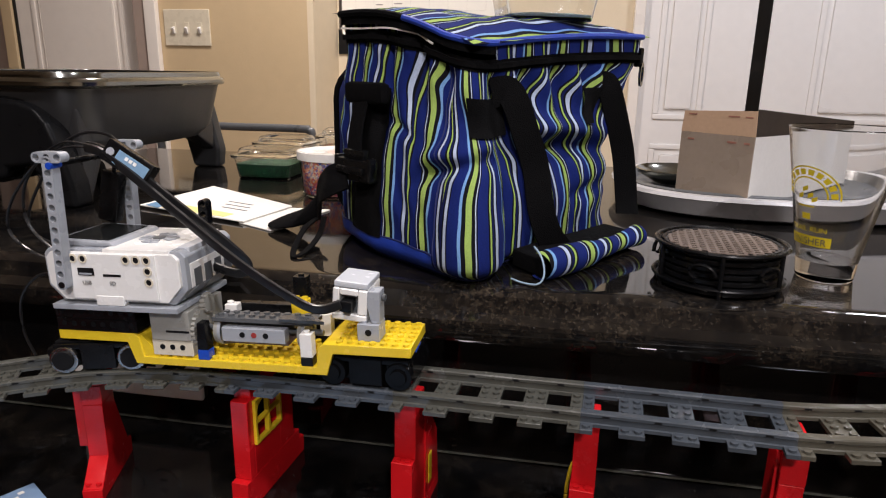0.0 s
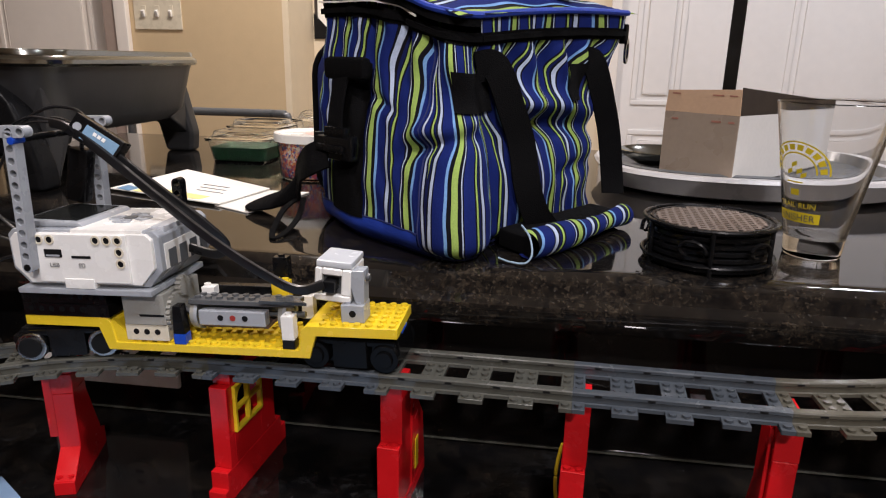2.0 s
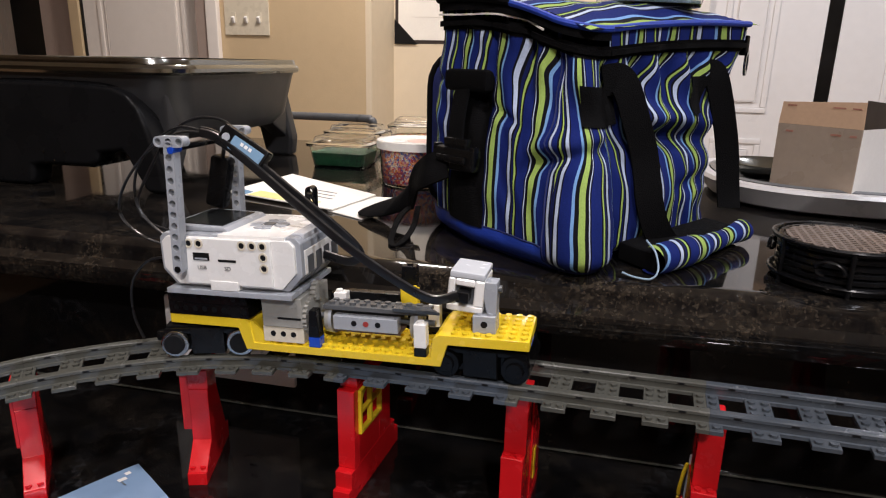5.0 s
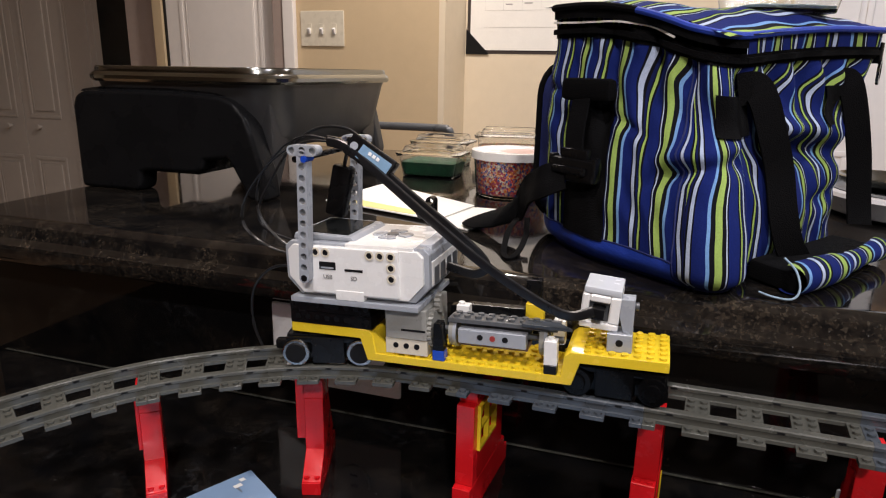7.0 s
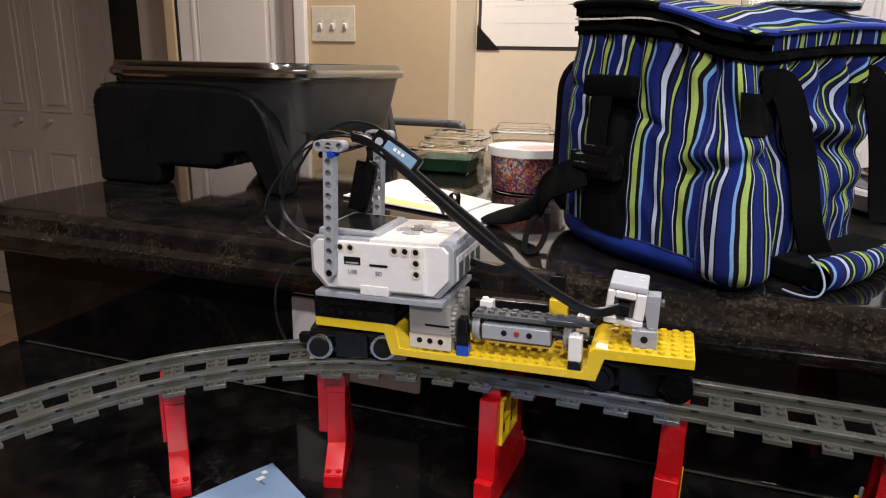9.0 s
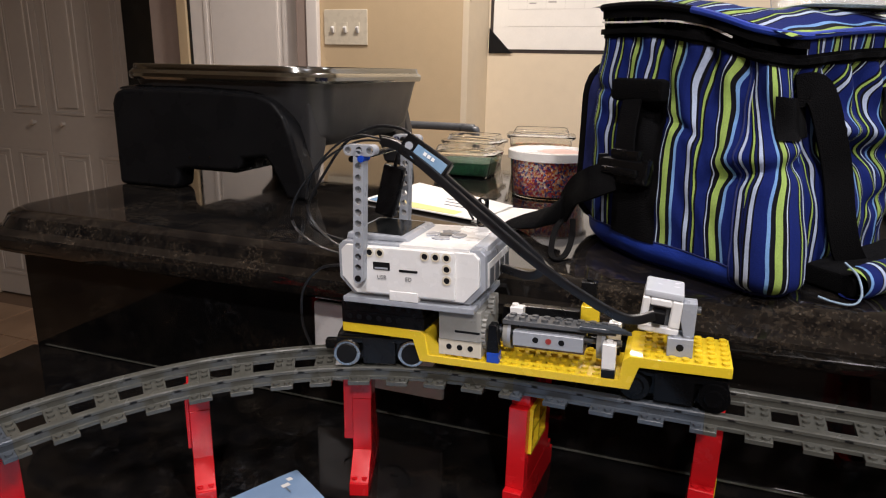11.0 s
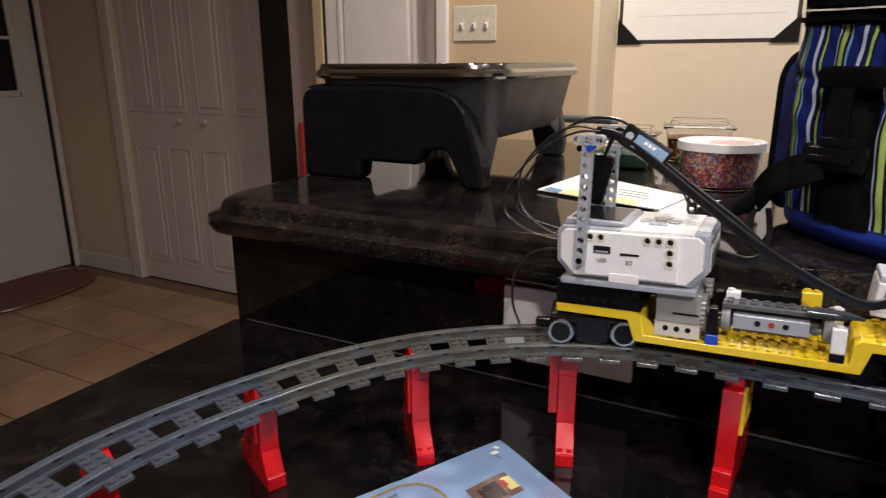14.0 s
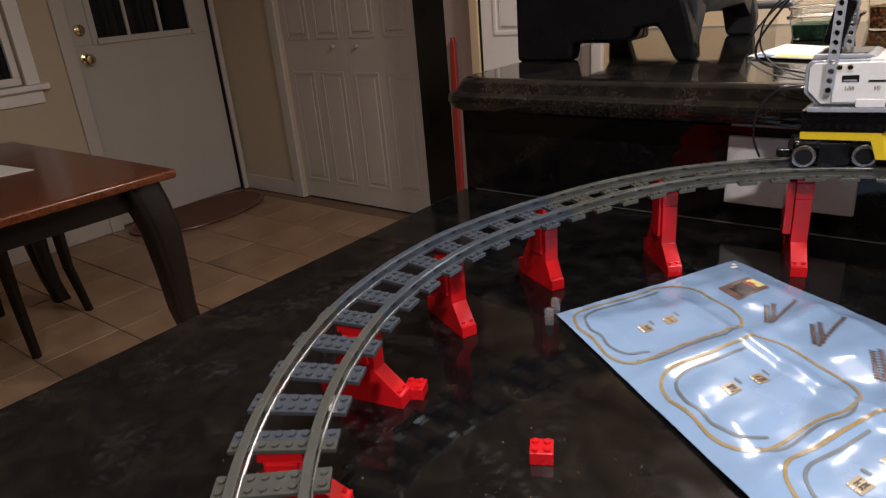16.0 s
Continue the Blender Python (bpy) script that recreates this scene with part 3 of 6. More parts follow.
solo("broom_handle", loft([[(-1.722 + a + dx, 1.735 + b, z) for a, b in rounded(w, 0.02, 0.006, 3)] for z, w, dx in ((0.0, 0.030, -0.012), (0.55, 0.036, -0.006), (0.80, 0.034, 0.0), (0.97, 0.026, 0.004), (0.995, 0.014, 0.004))]), REDPRINT, "dark red pole leaning beside the refrigerator", "pole")

# tall white doors at the far right with a black gap between them
for x0, w, ml, mr in ((0.585, 0.339, 0.05, 0.135), (0.965, 0.643, 0.140, 0.05)):
    d = panel_door("cupboard_door", w, 2.1, 0.03, [(ml, w - mr, 0.12, 1.02), (ml, w - mr, 1.10, 2.0)], CLEANWHITE, "closed white panelled tall cupboard door")
    d.matrix_basis = pose(x0, 1.93, 0)
solo("trim", box(0.925, 0.964, 1.90, 1.96, 0, 2.1), DARKGAP, "black strip between the white doors", "trim", kind="structure", smooth=False)
trim(0.55, 0.584, 1.88, 1.95, 0, 2.15)

# light switches
sw = thing("light_switch", pose(-0.88, 1.67, 1.365), "almond triple light switch plate on the wall", "switch")
part("plate", box(-0.081, 0.081, -0.006, 0.0, -0.057, 0.057, 0.003), CREAMP, sw)
for i in (-1, 0, 1):
    part("toggle", box(-0.005, 0.005, -0.017, -0.005, -0.012, 0.009, 0.002), WHITEP, sw, "", pose(i * 0.046, 0, -0.002, 25, 0, 0))
    part("bezel", box(-0.008, 0.008, -0.0075, -0.005, -0.016, 0.016, 0.001), CREAMP, sw, "", pose(i * 0.046, 0, 0))

PAPERGREY = paint("pale_grey_ink", (0.56, 0.54, 0.50), 0.7, vary=0.1, scale=100)
INKLIGHT = paint("pencil_grey", (0.34, 0.32, 0.31), 0.7, vary=0.3, scale=200)
# wall calendar: a big sheet held by four dark corners
cal = thing("wall_calendar", pose(-0.430, 1.905, 1.308), "large white desk-pad calendar with dark corners on the wall", "calendar")
part("sheet", box(0, 0.53, -0.004, -0.001, 0, 0.40), PAPER, cal, smooth=False)
part("backing", box(-0.012, 0.542, -0.001, 0.0, -0.012, 0.412), CARDDK, cal, smooth=False)
for x, s in ((0, 1), (0.53, -1)):
    for z, u in ((0, 1), (0.40, -1)):
        part("corner", prism([(x - s * 0.014, z - u * 0.014), (x + s * 0.07, z - u * 0.014), (x - s * 0.014, z + u * 0.07)], -0.006, -0.0045, axis="y"), MATBLACK, cal, smooth=False)
for i in range(6):
    part("rule", box(0.05, 0.50, -0.0046, -0.004, 0.075 + i * 0.055, 0.0760 + i * 0.055), PAPERGREY, cal, smooth=False)
for i in range(8):
    part("rule", box(0.05 + i * 0.0643, 0.0507 + i * 0.0643, -0.0046, -0.004, 0.130, 0.352), PAPERGREY, cal, smooth=False)
rnd = random.Random(4)
for i in range(13):
    x, z, w = 0.058 + rnd.randrange(7) * 0.0643, 0.146 + rnd.randrange(4) * 0.055 + rnd.uniform(0, 0.022), rnd.uniform(0.012, 0.040)
    part("note", box(x, x + w, -0.0047, -0.004, z, z + 0.004), INKLIGHT, cal, "grey pencil note", smooth=False)

# ---------------------------------------------------------------- the counter
XL, XR = -0.503, 2.6
solo("worktop", prism([(XL, -0.80), (XR, -0.80), (XR, 0.112), (XL, 0.112)], CT - 0.032, CT, 0.006), GRANITE, "polished dark granite worktop", "worktop", kind="structure")
solo("cabinet_base", box(XL + 0.03, XR - 0.02, -0.77, 0.112, 0.0, CT - 0.032, 0.003), WOODD, "dark stained base cabinets under the worktop", "cabinet", kind="structure")
solo("bar_wall", box(XL + 0.004, XR, 0.112, 0.235, 0, BT - 0.042, 0.002), GRANITE, "granite clad low wall between worktop and bar", "wall", kind="structure")


def slab_ring(inset, z):
    """Outline of the raised bar top with its rounded front corner."""
    x0, x1, y0, y1, r = XL + inset, XR, 0.052 + inset, 0.80, 0.05
    pts = [(x0 + r - r * math.cos(radians(a)), y0 + r - r * math.sin(radians(a)), z) for a in range(0, 91, 10)]
    return [(x0, y1, z)] + pts + [(x1, y0, z), (x1, y1, z)]


bar = loft([slab_ring(0.030, BT - 0.045), slab_ring(0.014, BT - 0.045), slab_ring(0.004, BT - 0.040), slab_ring(0.0, BT - 0.031), slab_ring(0.001, BT - 0.022),
            slab_ring(0.010, BT - 0.017), slab_ring(0.012, BT - 0.012), slab_ring(0.015, BT - 0.005), slab_ring(0.022, BT - 0.001), slab_ring(0.029, BT), slab_ring(0.033, BT)])
solo("bar_top", bar, BARSTONE, "polished dark granite raised bar top with moulded edge", "bar top", kind="structure")
solo("bar_back_wall", box(XL + 0.05, XR, 0.60, 0.72, 0, BT - 0.046), BEIGE, "plain wall carrying the bar top", "wall", kind="structure", smooth=False)

solo("trim", box(XL + 0.02, XR, 0.1100, 0.1122, CT, CT + 0.0010), GREY, "pale sealant line along the foot of the granite", "trim", kind="structure", smooth=False)

# socket plate on the low wall
so = thing("wall_socket", pose(-0.046, 0.112, 0.978), "white sideways double wall socket on dark granite", "socket")
part("plate", box(-0.068, 0.068, -0.006, 0.0, -0.041, 0.041, 0.003), WHITEP, so)
for i in (-1, 1):
    bm = rod((i * 0.02, -0.005, 0), (i * 0.02, -0.009, 0), 0.0165, 24)
    part("receptacle", bm, WHITEP, so)
    for j in (-1, 1):
        part("slot", box(i * 0.02 - 0.004, i * 0.02 + 0.004, -0.0096, -0.0088, j * 0.006 - 0.001, j * 0.006 + 0.001), MATBLACK, so, smooth=False)

# ---------------------------------------------------------------- toy railway
ST = 0.008                                   # one stud
TX, TY, TH = 0.1127, 0.0228, radians(4.613)  # where the straight meets the curve, and its heading
TR, TL, TA = 0.32, 0.128, radians(22.5)
JOINT_Z = {-6: 1.048, -5: 1.042, -4: 1.0363, -3: 1.0286, -2: 1.0247, -1: 1.0201, 0: 1.0144, 1: 1.0106, 2: 1.0040, 3: 0.9947, 4: 0.9897, 5: 0.9793, 6: 0.9655, 7: 0.9503, 8: 0.935}
TURN = {-6: 0, -5: -22.5, -4: -22.5, -3: 0, -2: 0, -1: 0, 0: 22.5, 1: 22.5, 2: 22.5, 3: 16.2, 4: 23.6, 5: 21.1, 6: 22.0, 7: 22.0}  # degrees to the inner side, going left


def step(p, d, turn, part_of):
    """From a place and heading, along a share of a section that turns that many degrees."""
    a = radians(turn)
    length = TR * TA if turn else TL
    if abs(a) < 1e-6:
        return p + d * length * part_of, d
    r = length / a
    c = p + Vector((-d.y, d.x, 0)) * r
    rot = Matrix.Rotation(a * part_of, 3, "Z")
    return c + rot @ (p - c), rot @ d


JOINTS = {0: (Vector((TX, TY, 0)), Vector((-math.cos(TH), math.sin(TH), 0)))}
for k in range(0, 8):
    JOINTS[k + 1] = step(*JOINTS[k], TURN[k], 1)
for k in range(-1, -7, -1):
    p, d = step(JOINTS[k + 1][0], -JOINTS[k + 1][1], -TURN[k], 1)
    JOINTS[k] = (p, -d)


def along(s, off=0.0, dz=0.0):
    """A place on the track: s in sections from the curve's start (to the left), off metres to its inner side."""
    k = max(-6, min(7, math.floor(s)))
    p, d = step(*JOINTS[k], TURN[k], s - k)
    p = p + Vector((-d.y, d.x, 0)) * off
    p.z = JOINT_Z[k] + (JOINT_Z[k + 1] - JOINT_Z[k]) * (s - k) + dz
    return p


def frame_at(s):
    """A pose on the track: x along it (towards the straight), y away from its inner side."""
    a, b = along(s - 0.02), along(s + 0.02)
    ex = (a - b).normalized()
    ey = Vector((0, 0, 1)).cross(ex).normalized()
    ez = ex.cross(ey)
    m = Matrix((ex, ey, ez)).transposed().to_4x4()
    m.translation = along(s)
    return m


def stud(bm, x, y, z, r=0.0024, h=0.0017, sides=10):
    return rod((x, y, z - 0.0003), (x, y, z + h), r, sides, bm)


def tie_mesh(x0=-1.0, x1=1.0):
    bm = box(x0 * ST, x1 * ST, -4 * ST, 4 * ST, 0, 0.0032, 0.0003, seg=1)
    for ix in ([-0.5, 0.5] if x0 < 0 < x1 else [0.5 * (x0 + x1)]):
        for iy in (-3.5, -1.5, -0.5, 0.5, 1.5, 3.5):
            stud(bm, ix * ST, iy * ST, 0.0032)
    return bm


RAIL = [(-0.0034, 0.0008), (-0.0034, 0.0030), (-0.0024, 0.0036), (-0.0024, 0.0072), (-0.0031, 0.0079), (-0.0031, 0.0098), (-0.0024, 0.0106), (0.0024, 0.0106), (0.0031, 0.0098), (0.0031, 0.0079), (0.0024, 0.0072), (0.0024, 0.0036), (0.0034, 0.0030), (0.0034, 0.0008)]
SECTION_MAT = {-5: GREY, -4: TANGREY, -3: BLUEGREY, -2: GREY, -1: BLUEGREY, 0: GREY, 1: GREY, 2: GREY, 3: BLUEGREY, 4: BLUEGREY, 5: BLUEGREY, 6: GREY}
for k in range(-5, 7):
    mid = frame_at(k + 0.5)
    inv = mid.inverted()
    kind = "curved" if TURN[k] else "straight"
    sec = thing("track_section", mid, f"{kind} grey plastic toy railway track section", "toy track", "toy railway track")
    sec["at"] = k
    mt = SECTION_MAT[k]
    for off in (0.020, -0.020):
        pts = [inv @ along(k + i / 16, off) for i in range(17)]
        part("rail", sweep(pts, RAIL), GREY if k > 4 else mt, sec)
    for i, (a, b) in ((0, (-1, 0)), (1, (-1, 1)), (2, (-1, 1)), (3, (-1, 1)), (4, (0, 1))):
        part("tie", tie_mesh(a, b), mt, sec, "", inv @ frame_at(k + i / 4 + (-0.0001 if i == 4 else 0.0001)))


SLOT = finish("slot", box(-0.0022, 0.0022, -0.0004, 0.0004, -0.0006, 0.0006), MATBLACK, False)
for sec in [o for o in scene.objects if o.name.startswith("track_section")]:
    k = round(sec["at"])
    inv = PLACE[sec].inverted()
    for off in (0.0231, -0.0169):
        for i in range(4):
            ob = new("slot", SLOT)
            ob.parent = sec
            ob.matrix_basis = inv @ frame_at(k + 0.125 + i / 4) @ Matrix.Translation((0, -off, 0.0088))


def pier(s, kind, dx=0.004, dy=0.0, yaw_by=0.0, toe=-0.032, plate=0.0027):
    """A red pier of toy bricks under a joint: base with a toe to the inner side (-y), column, cap."""
    m = frame_at(s)
    yaw = math.atan2(m[1][0], m[0][0])
    h = m.translation.z - CT
    words = {"plain": "red toy brick pier holding up the toy track", "window": "red toy wall pier with a small yellow window", "stepped": "red toy brick pier with a stepped column"}
    p = thing("track_pier", Matrix.Translation((m.translation.x, m.translation.y, CT)) @ Matrix.Rotation(yaw + radians(yaw_by), 4, "Z") @ Matrix.Translation((dx, dy, 0)), words[kind], "toy pier", "toy railway piers")
    b = 0.0004
    if kind == "plain":
        base = prism([(toe, 0), (0.042, 0), (0.042, 0.016), (0.034, 0.019), (0.0145, h * 0.66), (0.0145, h * 0.74), (-0.011, h * 0.74), (-0.011, 0.0290), (toe + 0.002, 0.0110), (toe, 0.0110)], -0.0075, 0.0075, b, axis="x", seg=1)
        for x in (-0.004, 0.004):
            stud(base, x, toe + 0.005, 0.0125)
        part("base", base, RED, p, "sloped red foot with a studded toe")
        part("column", box(-0.0078, 0.0078, -0.011, 0.0145, h * 0.74 + 0.0002, h - 0.0102, b, seg=1), RED, p)
        part("side_plate", box(-0.0077 - plate, -0.0077, -0.007, 0.012, 0.036, h - 0.010, b, seg=1), RED, p)
        part("cap", box(-0.008, 0.008, -0.010, 0.018, h - 0.010, h - 0.0002, b, seg=1), RED, p)
    elif kind == "window":
        part("base", prism([(-0.032, 0), (0.068, 0), (0.068, 0.016), (0.060, 0.016), (0.060, 0.026), (-0.027, 0.026), (-0.027, 0.012), (-0.032, 0.012)], -0.007, 0.007, b, axis="x", seg=1), RED, p)
        z0, z1, y0, y1 = 0.053, 0.090, -0.013, 0.027
        part("front_post", box(-0.007, 0.007, -0.021, y0, 0.0262, h - 0.012, b, seg=1), RED, p)
        part("back_post", box(-0.007, 0.007, y1, 0.050, 0.0262, h - 0.012, b, seg=1), RED, p)
        part("sill_wall", box(-0.007, 0.007, y0, y1, 0.0262, z0, b, seg=1), RED, p)
        part("head_wall", box(-0.007, 0.007, y0, y1, z1, h - 0.012, b, seg=1), RED, p)
        part("cap", box(-0.007, 0.007, -0.015, 0.040, h - 0.0118, h - 0.0002, b, seg=1), RED, p)
        win = bmesh.new()
        t = 0.0023
        for a0, a1, c0, c1 in ((y0, y1, z0, z0 + t), (y0, y1, z1 - t, z1), (y0, y0 + t, z0 + t, z1 - t), (y1 - t, y1, z0 + t, z1 - t),
                               ((y0 + y1 - t) / 2, (y0 + y1 + t) / 2, z0 + t, z1 - t), (y0 + t, y1 - t, (z0 + z1) / 2 - 0.001, (z0 + z1) / 2 + 0.001)):
            box(0.0056, 0.0094, a0, a1, c0, c1, bm=win)
        for yy, d in ((y0 + t, 1), (y1 - t, -1)):
            prism([(yy, z1 - t), (yy + d * 0.009, z1 - t), (yy + d * 0.003, z1 - t - 0.003), (yy, z1 - t - 0.009)], 0.0057, 0.0090, bm=win, axis="x")
        part("window_frame", win, YELLOW, p, "yellow four-pane window frame")
    else:
        part("base", box(-0.009, 0.009, -0.019, 0.055, 0, 0.010, b, seg=1), RED, p)
        low = box(-0.008, 0.008, -0.017, 0.016, 0.0102, h * 0.55, b, seg=1)
        for x in (-0.004, 0.004):
            stud(low, x, -0.0135, h * 0.55)
        part("column", low, RED, p)
        part("column", box(-0.0075, 0.0085, -0.010, 0.012, h * 0.55 + 0.0002, h - 0.0002, b, seg=1), RED, p)
        part("brace", prism([(0.016, 0.0102), (0.054, 0.0102), (0.048, h * 0.5), (0.022, h * 0.82), (0.016, h * 0.82)], -0.001, 0.009, b, axis="x", seg=1), RED, p)
    if s == -1:
        part("panel", box(0.0092, 0.0102, 0.022, 0.030, 0.020, h * 0.42, b, seg=1), YELLOW, p, "narrow yellow strip")
    return p


for s, kind in ((-4, "plain"), (-3, "plain"), (-2, "stepped"), (-1, "stepped"), (0, "window")):
    pier(s, kind)
pier(1, "plain", -0.002, 0.007, plate=0.0075)
pier(2, "plain", -0.002, 0.014)
pier(3, "plain", -0.001, 0.024, toe=-0.022)
pier(4, "plain", 0.002, 0.012, -14.0, -0.027)
pier(5, "plain")
pier(6, "plain")

# ---------------------------------------------------------------- toy train
TRAIN = Matrix(((0.9993, 0.0050, -0.0379, -0.0201), (-0.0049, 1.0, 0.0002, -0.0087), (0.0379, 0.0, 0.9993, 1.0297), (0, 0, 0, 1)))
train = thing("toy_train", TRAIN, "yellow split-level toy train car carrying a white programmable brick", "toy train")


def studs(bm, x0, x1, y0, y1, z, skip=()):
    for ix in range(x0, x1):
        for iy in range(y0, y1):
            if not any(a <= ix < b and c <= iy < d for a, b, c, d in skip):
                stud(bm, (ix + 0.5) * ST, (iy + 0.5) * ST, z, sides=12)
    return bm


def brick(name, x0, x1, y0, y1, z0, z1, material, parent, tops=(), label="", b=0.00035):
    """A toy brick, x and y in studs, z in metres."""
    bm = box(x0 * ST, x1 * ST, y0 * ST, y1 * ST, z0, z1, b, seg=1)
    for x, y in tops:
        stud(bm, x * ST, y * ST, z1, sides=12)
    return part(name, bm, material, parent, label)


# split-level chassis: two raised decks and a low middle, one casting
prof = [(0, 0.0166), (7.1, 0.0166), (7.75, 0.0), (26.35, 0.0), (27.0, 0.0166), (34, 0.0166), (34, 0.0238), (26.2, 0.0238), (25.7, 0.0205), (25.45, 0.0060), (8.6, 0.0060), (8.35, 0.0205), (7.9, 0.0238), (0, 0.0238)]
bm = prism([(x * ST, z) for x, z in prof], 0, 6 * ST, 0.0004, axis="y", seg=1)
studs(bm, 9, 25, 0, 6, 0.0060)
studs(bm, 27, 34, 0, 6, 0.0238)
part("chassis", bm, YELLOW, train, "yellow split-level base plate with studs")
for y in (0.0, 5.3):
    part("wedge", prism([(8.3 * ST, 0.0062), (10.3 * ST, 0.0062), (8.5 * ST, 0.0225), (8.3 * ST, 0.0225)], (y + 0.15) * ST, (y + 0.55) * ST, axis="y"), YELLOW, train)


def bogie(s, material, rimmed):
    """A wheel set standing on the rails at s, in the train's space."""
    m = TRAIN.inverted() @ frame_at(s)
    bg = part("bogie", box(-0.033, 0.033, -0.0165, 0.0165, 0.0135, 0.0345, 0.002), material, train, "", m)
    for x in (-0.0245, 0.0245):
        for side in (-1, 1):
            y = side * 0.0200
            w = part("wheel", rod((x, y - side * 0.0030, 0.0215), (x, y + side * 0.0030, 0.0215), 0.0106 if rimmed else 0.0098, 28, bevel=0.0012 if rimmed else 0.0004), SILVER if rimmed else GLOSSBLACK, bg, "shiny metal wheel" if rimmed else "black plastic wheel")
            part("hub", rod((x, y + side * 0.0020, 0.0215), (x, y + side * 0.0048, 0.0215), 0.0076 if rimmed else 0.0060, 24, bevel=0.0006), MATBLACK if rimmed else GLOSSBLACK, bg)
    for y in (-0.0195, 0.0195):
        part("side_frame", box(-0.032, 0.032, y - 0.0016, y + 0.0016, 0.029, 0.0335, 0.0008), material, bg)
        part("axle_guard", box(-0.0125, 0.0125, y - 0.0024, y + 0.0024, 0.0125, 0.0335, 0.0012), material, bg)
    return bg


left_bogie = bogie(0.872, BLACKP, True)
bogie(-0.846, GLOSSBLACK, False)
part("coupling", box(-0.046, -0.033, -0.004, 0.004, 0.016, 0.024, 0.002), BLACKP, left_bogie)
part("bolster", box(0.6 * ST, 7.0 * ST, 1 * ST, 5 * ST, 0.010, 0.0164, 0.0008), BLACKP, train)
part("bolster", box(27.2 * ST, 33.4 * ST, 1 * ST, 5 * ST, 0.010, 0.0164, 0.0008), BLACKP, train)
brick("brick", 32.5, 34, 2, 4, 0.010, 0.0164, BLUEP, train, label="blue plate under the deck")
# black beams with holes under the controller
for i, z in enumerate((0.0240, 0.0337)):
    bb = brick("brick", 0, 8.3 - i * 0.1, 0, 6, z, z + 0.0095, BLACKP, train)
    for k in range(8):
        part("pin_hole", rod(((k + 0.8) * ST, -0.0001, z + 0.0055), ((k + 0.8) * ST, 0.0006, z + 0.0055), 0.0022, 12), MATBLACK, bb)
brick("brick", 9.7, 13.6, 0.0, 6, 0.0200, 0.0425, OLDGREY, train, label="grey motor housing")
part("groove", box(11.2 * ST, 13.5 * ST, -0.0002, 0.001, 0.0262, 0.0278), MATBLACK, train)
wb = brick("beam", 9.6, 13.6, 0.1, 1.1, 0.0078, 0.0198, CREAMP, train, label="cream beam with round holes")
for k in range(3):
    part("pin_hole", rod(((10.6 + k) * ST, 0.0005, 0.0145), ((10.6 + k) * ST, 0.0016, 0.0145), 0.0021, 14), MATBLACK, wb)
brick("brick", 9.6, 13.6, 1.2, 6, 0.0078, 0.0198, OLDGREY, train)


def gear(r, teeth, t):
    bm = bmesh.new()
    pts = []
    for i in range(teeth):
        a = 2 * math.pi * i / teeth
        w = math.pi / teeth
        for da, rr in ((-0.9 * w, r - 0.002), (-0.45 * w, r), (0.45 * w, r), (0.9 * w, r - 0.002)):
            pts.append((rr * math.cos(a + da), rr * math.sin(a + da)))
    return prism(pts, -t / 2, t / 2, bm=bm, axis="x")


G = part("gear", gear(0.0150, 24, 0.0036), OLDGREY, train, "grey toothed gear", pose(13.75 * ST, 1.9 * ST, 0.0255))
part("hub", rod((-0.004, 0, 0), (0.004, 0, 0), 0.0042, 16), DGREY, G)
part("gear", gear(0.0075, 12, 0.004), OLDGREY, train, "small grey toothed gear", pose(14.0 * ST, 2.6 * ST, 0.043))
for y0 in (0.0, 5.0):
    brick("brick", 14.1, 15.2, y0, y0 + 1, 0.0062, 0.0138, BLUEP if y0 == 0 else DGREY, train, label="blue brick" if y0 == 0 else "")
    part("upright", prism([((14.1) * ST, 0.0140), (15.2 * ST, 0.0140), (15.0 * ST, 0.0345), (14.3 * ST, 0.0345)], y0 * ST, (y0 + 1) * ST, 0.0004, axis="y", seg=1), BLACKP, train)
# turning drum: two wheels on an axle, grey beams and studded plates round it
drum = part("drum_axle", rod((13.2 * ST, 2.3 * ST, 0.0245), (25.4 * ST, 2.3 * ST, 0.0245), 0.0023, 12), DGREY, train)
for x in (15.55, 23.65):
    part("drum_wheel", rod(((x - 0.25) * ST, 2.3 * ST, 0.0245), ((x + 0.25) * ST, 2.3 * ST, 0.0245), 0.0118, 36, bevel=0.0006), OLDGREY, drum, "grey wheel")
    part("drum_rim", lathe([(0.0098, -0.0005), (0.0121, -0.0012), (0.0121, 0.0012), (0.0098, 0.0005)], 36), LGREY, drum, "", pose((x + 0.33) * ST, 2.3 * ST, 0.0245, 0, 90))
for a, mt, x0, x1 in ((-1, LGREY, 16.3, 22.35), (1, LGREY, 16.3, 22.35)):
    bmb = box(x0 * ST, x1 * ST, (2.3 + a * 1.15 - 0.5) * ST, (2.3 + a * 1.15 + 0.5) * ST, 0.0195, 0.0300, 0.0004, seg=1)
    pb = part("beam", bmb, mt, drum, "light grey beam with three holes")
    for k in range(3):
        yy = (2.3 + a * 1.65) * ST
        part("pin_hole", rod(((18.3 + k * 1.12) * ST, yy - 0.0003, 0.0252), ((18.3 + k * 1.12) * ST, yy + 0.0003, 0.0252), 0.0021, 14), MATBLACK if k != 1 else REDPRINT, pb)
plate = box(15.3 * ST, 25.0 * ST, -1.2 * ST, 1.2 * ST, -0.0016, 0.0016, 0.0003, seg=1)
for k in range(9):
    for y in (-0.5, 0.5):
        stud(plate, (15.9 + k) * ST, y * ST, 0.0016)
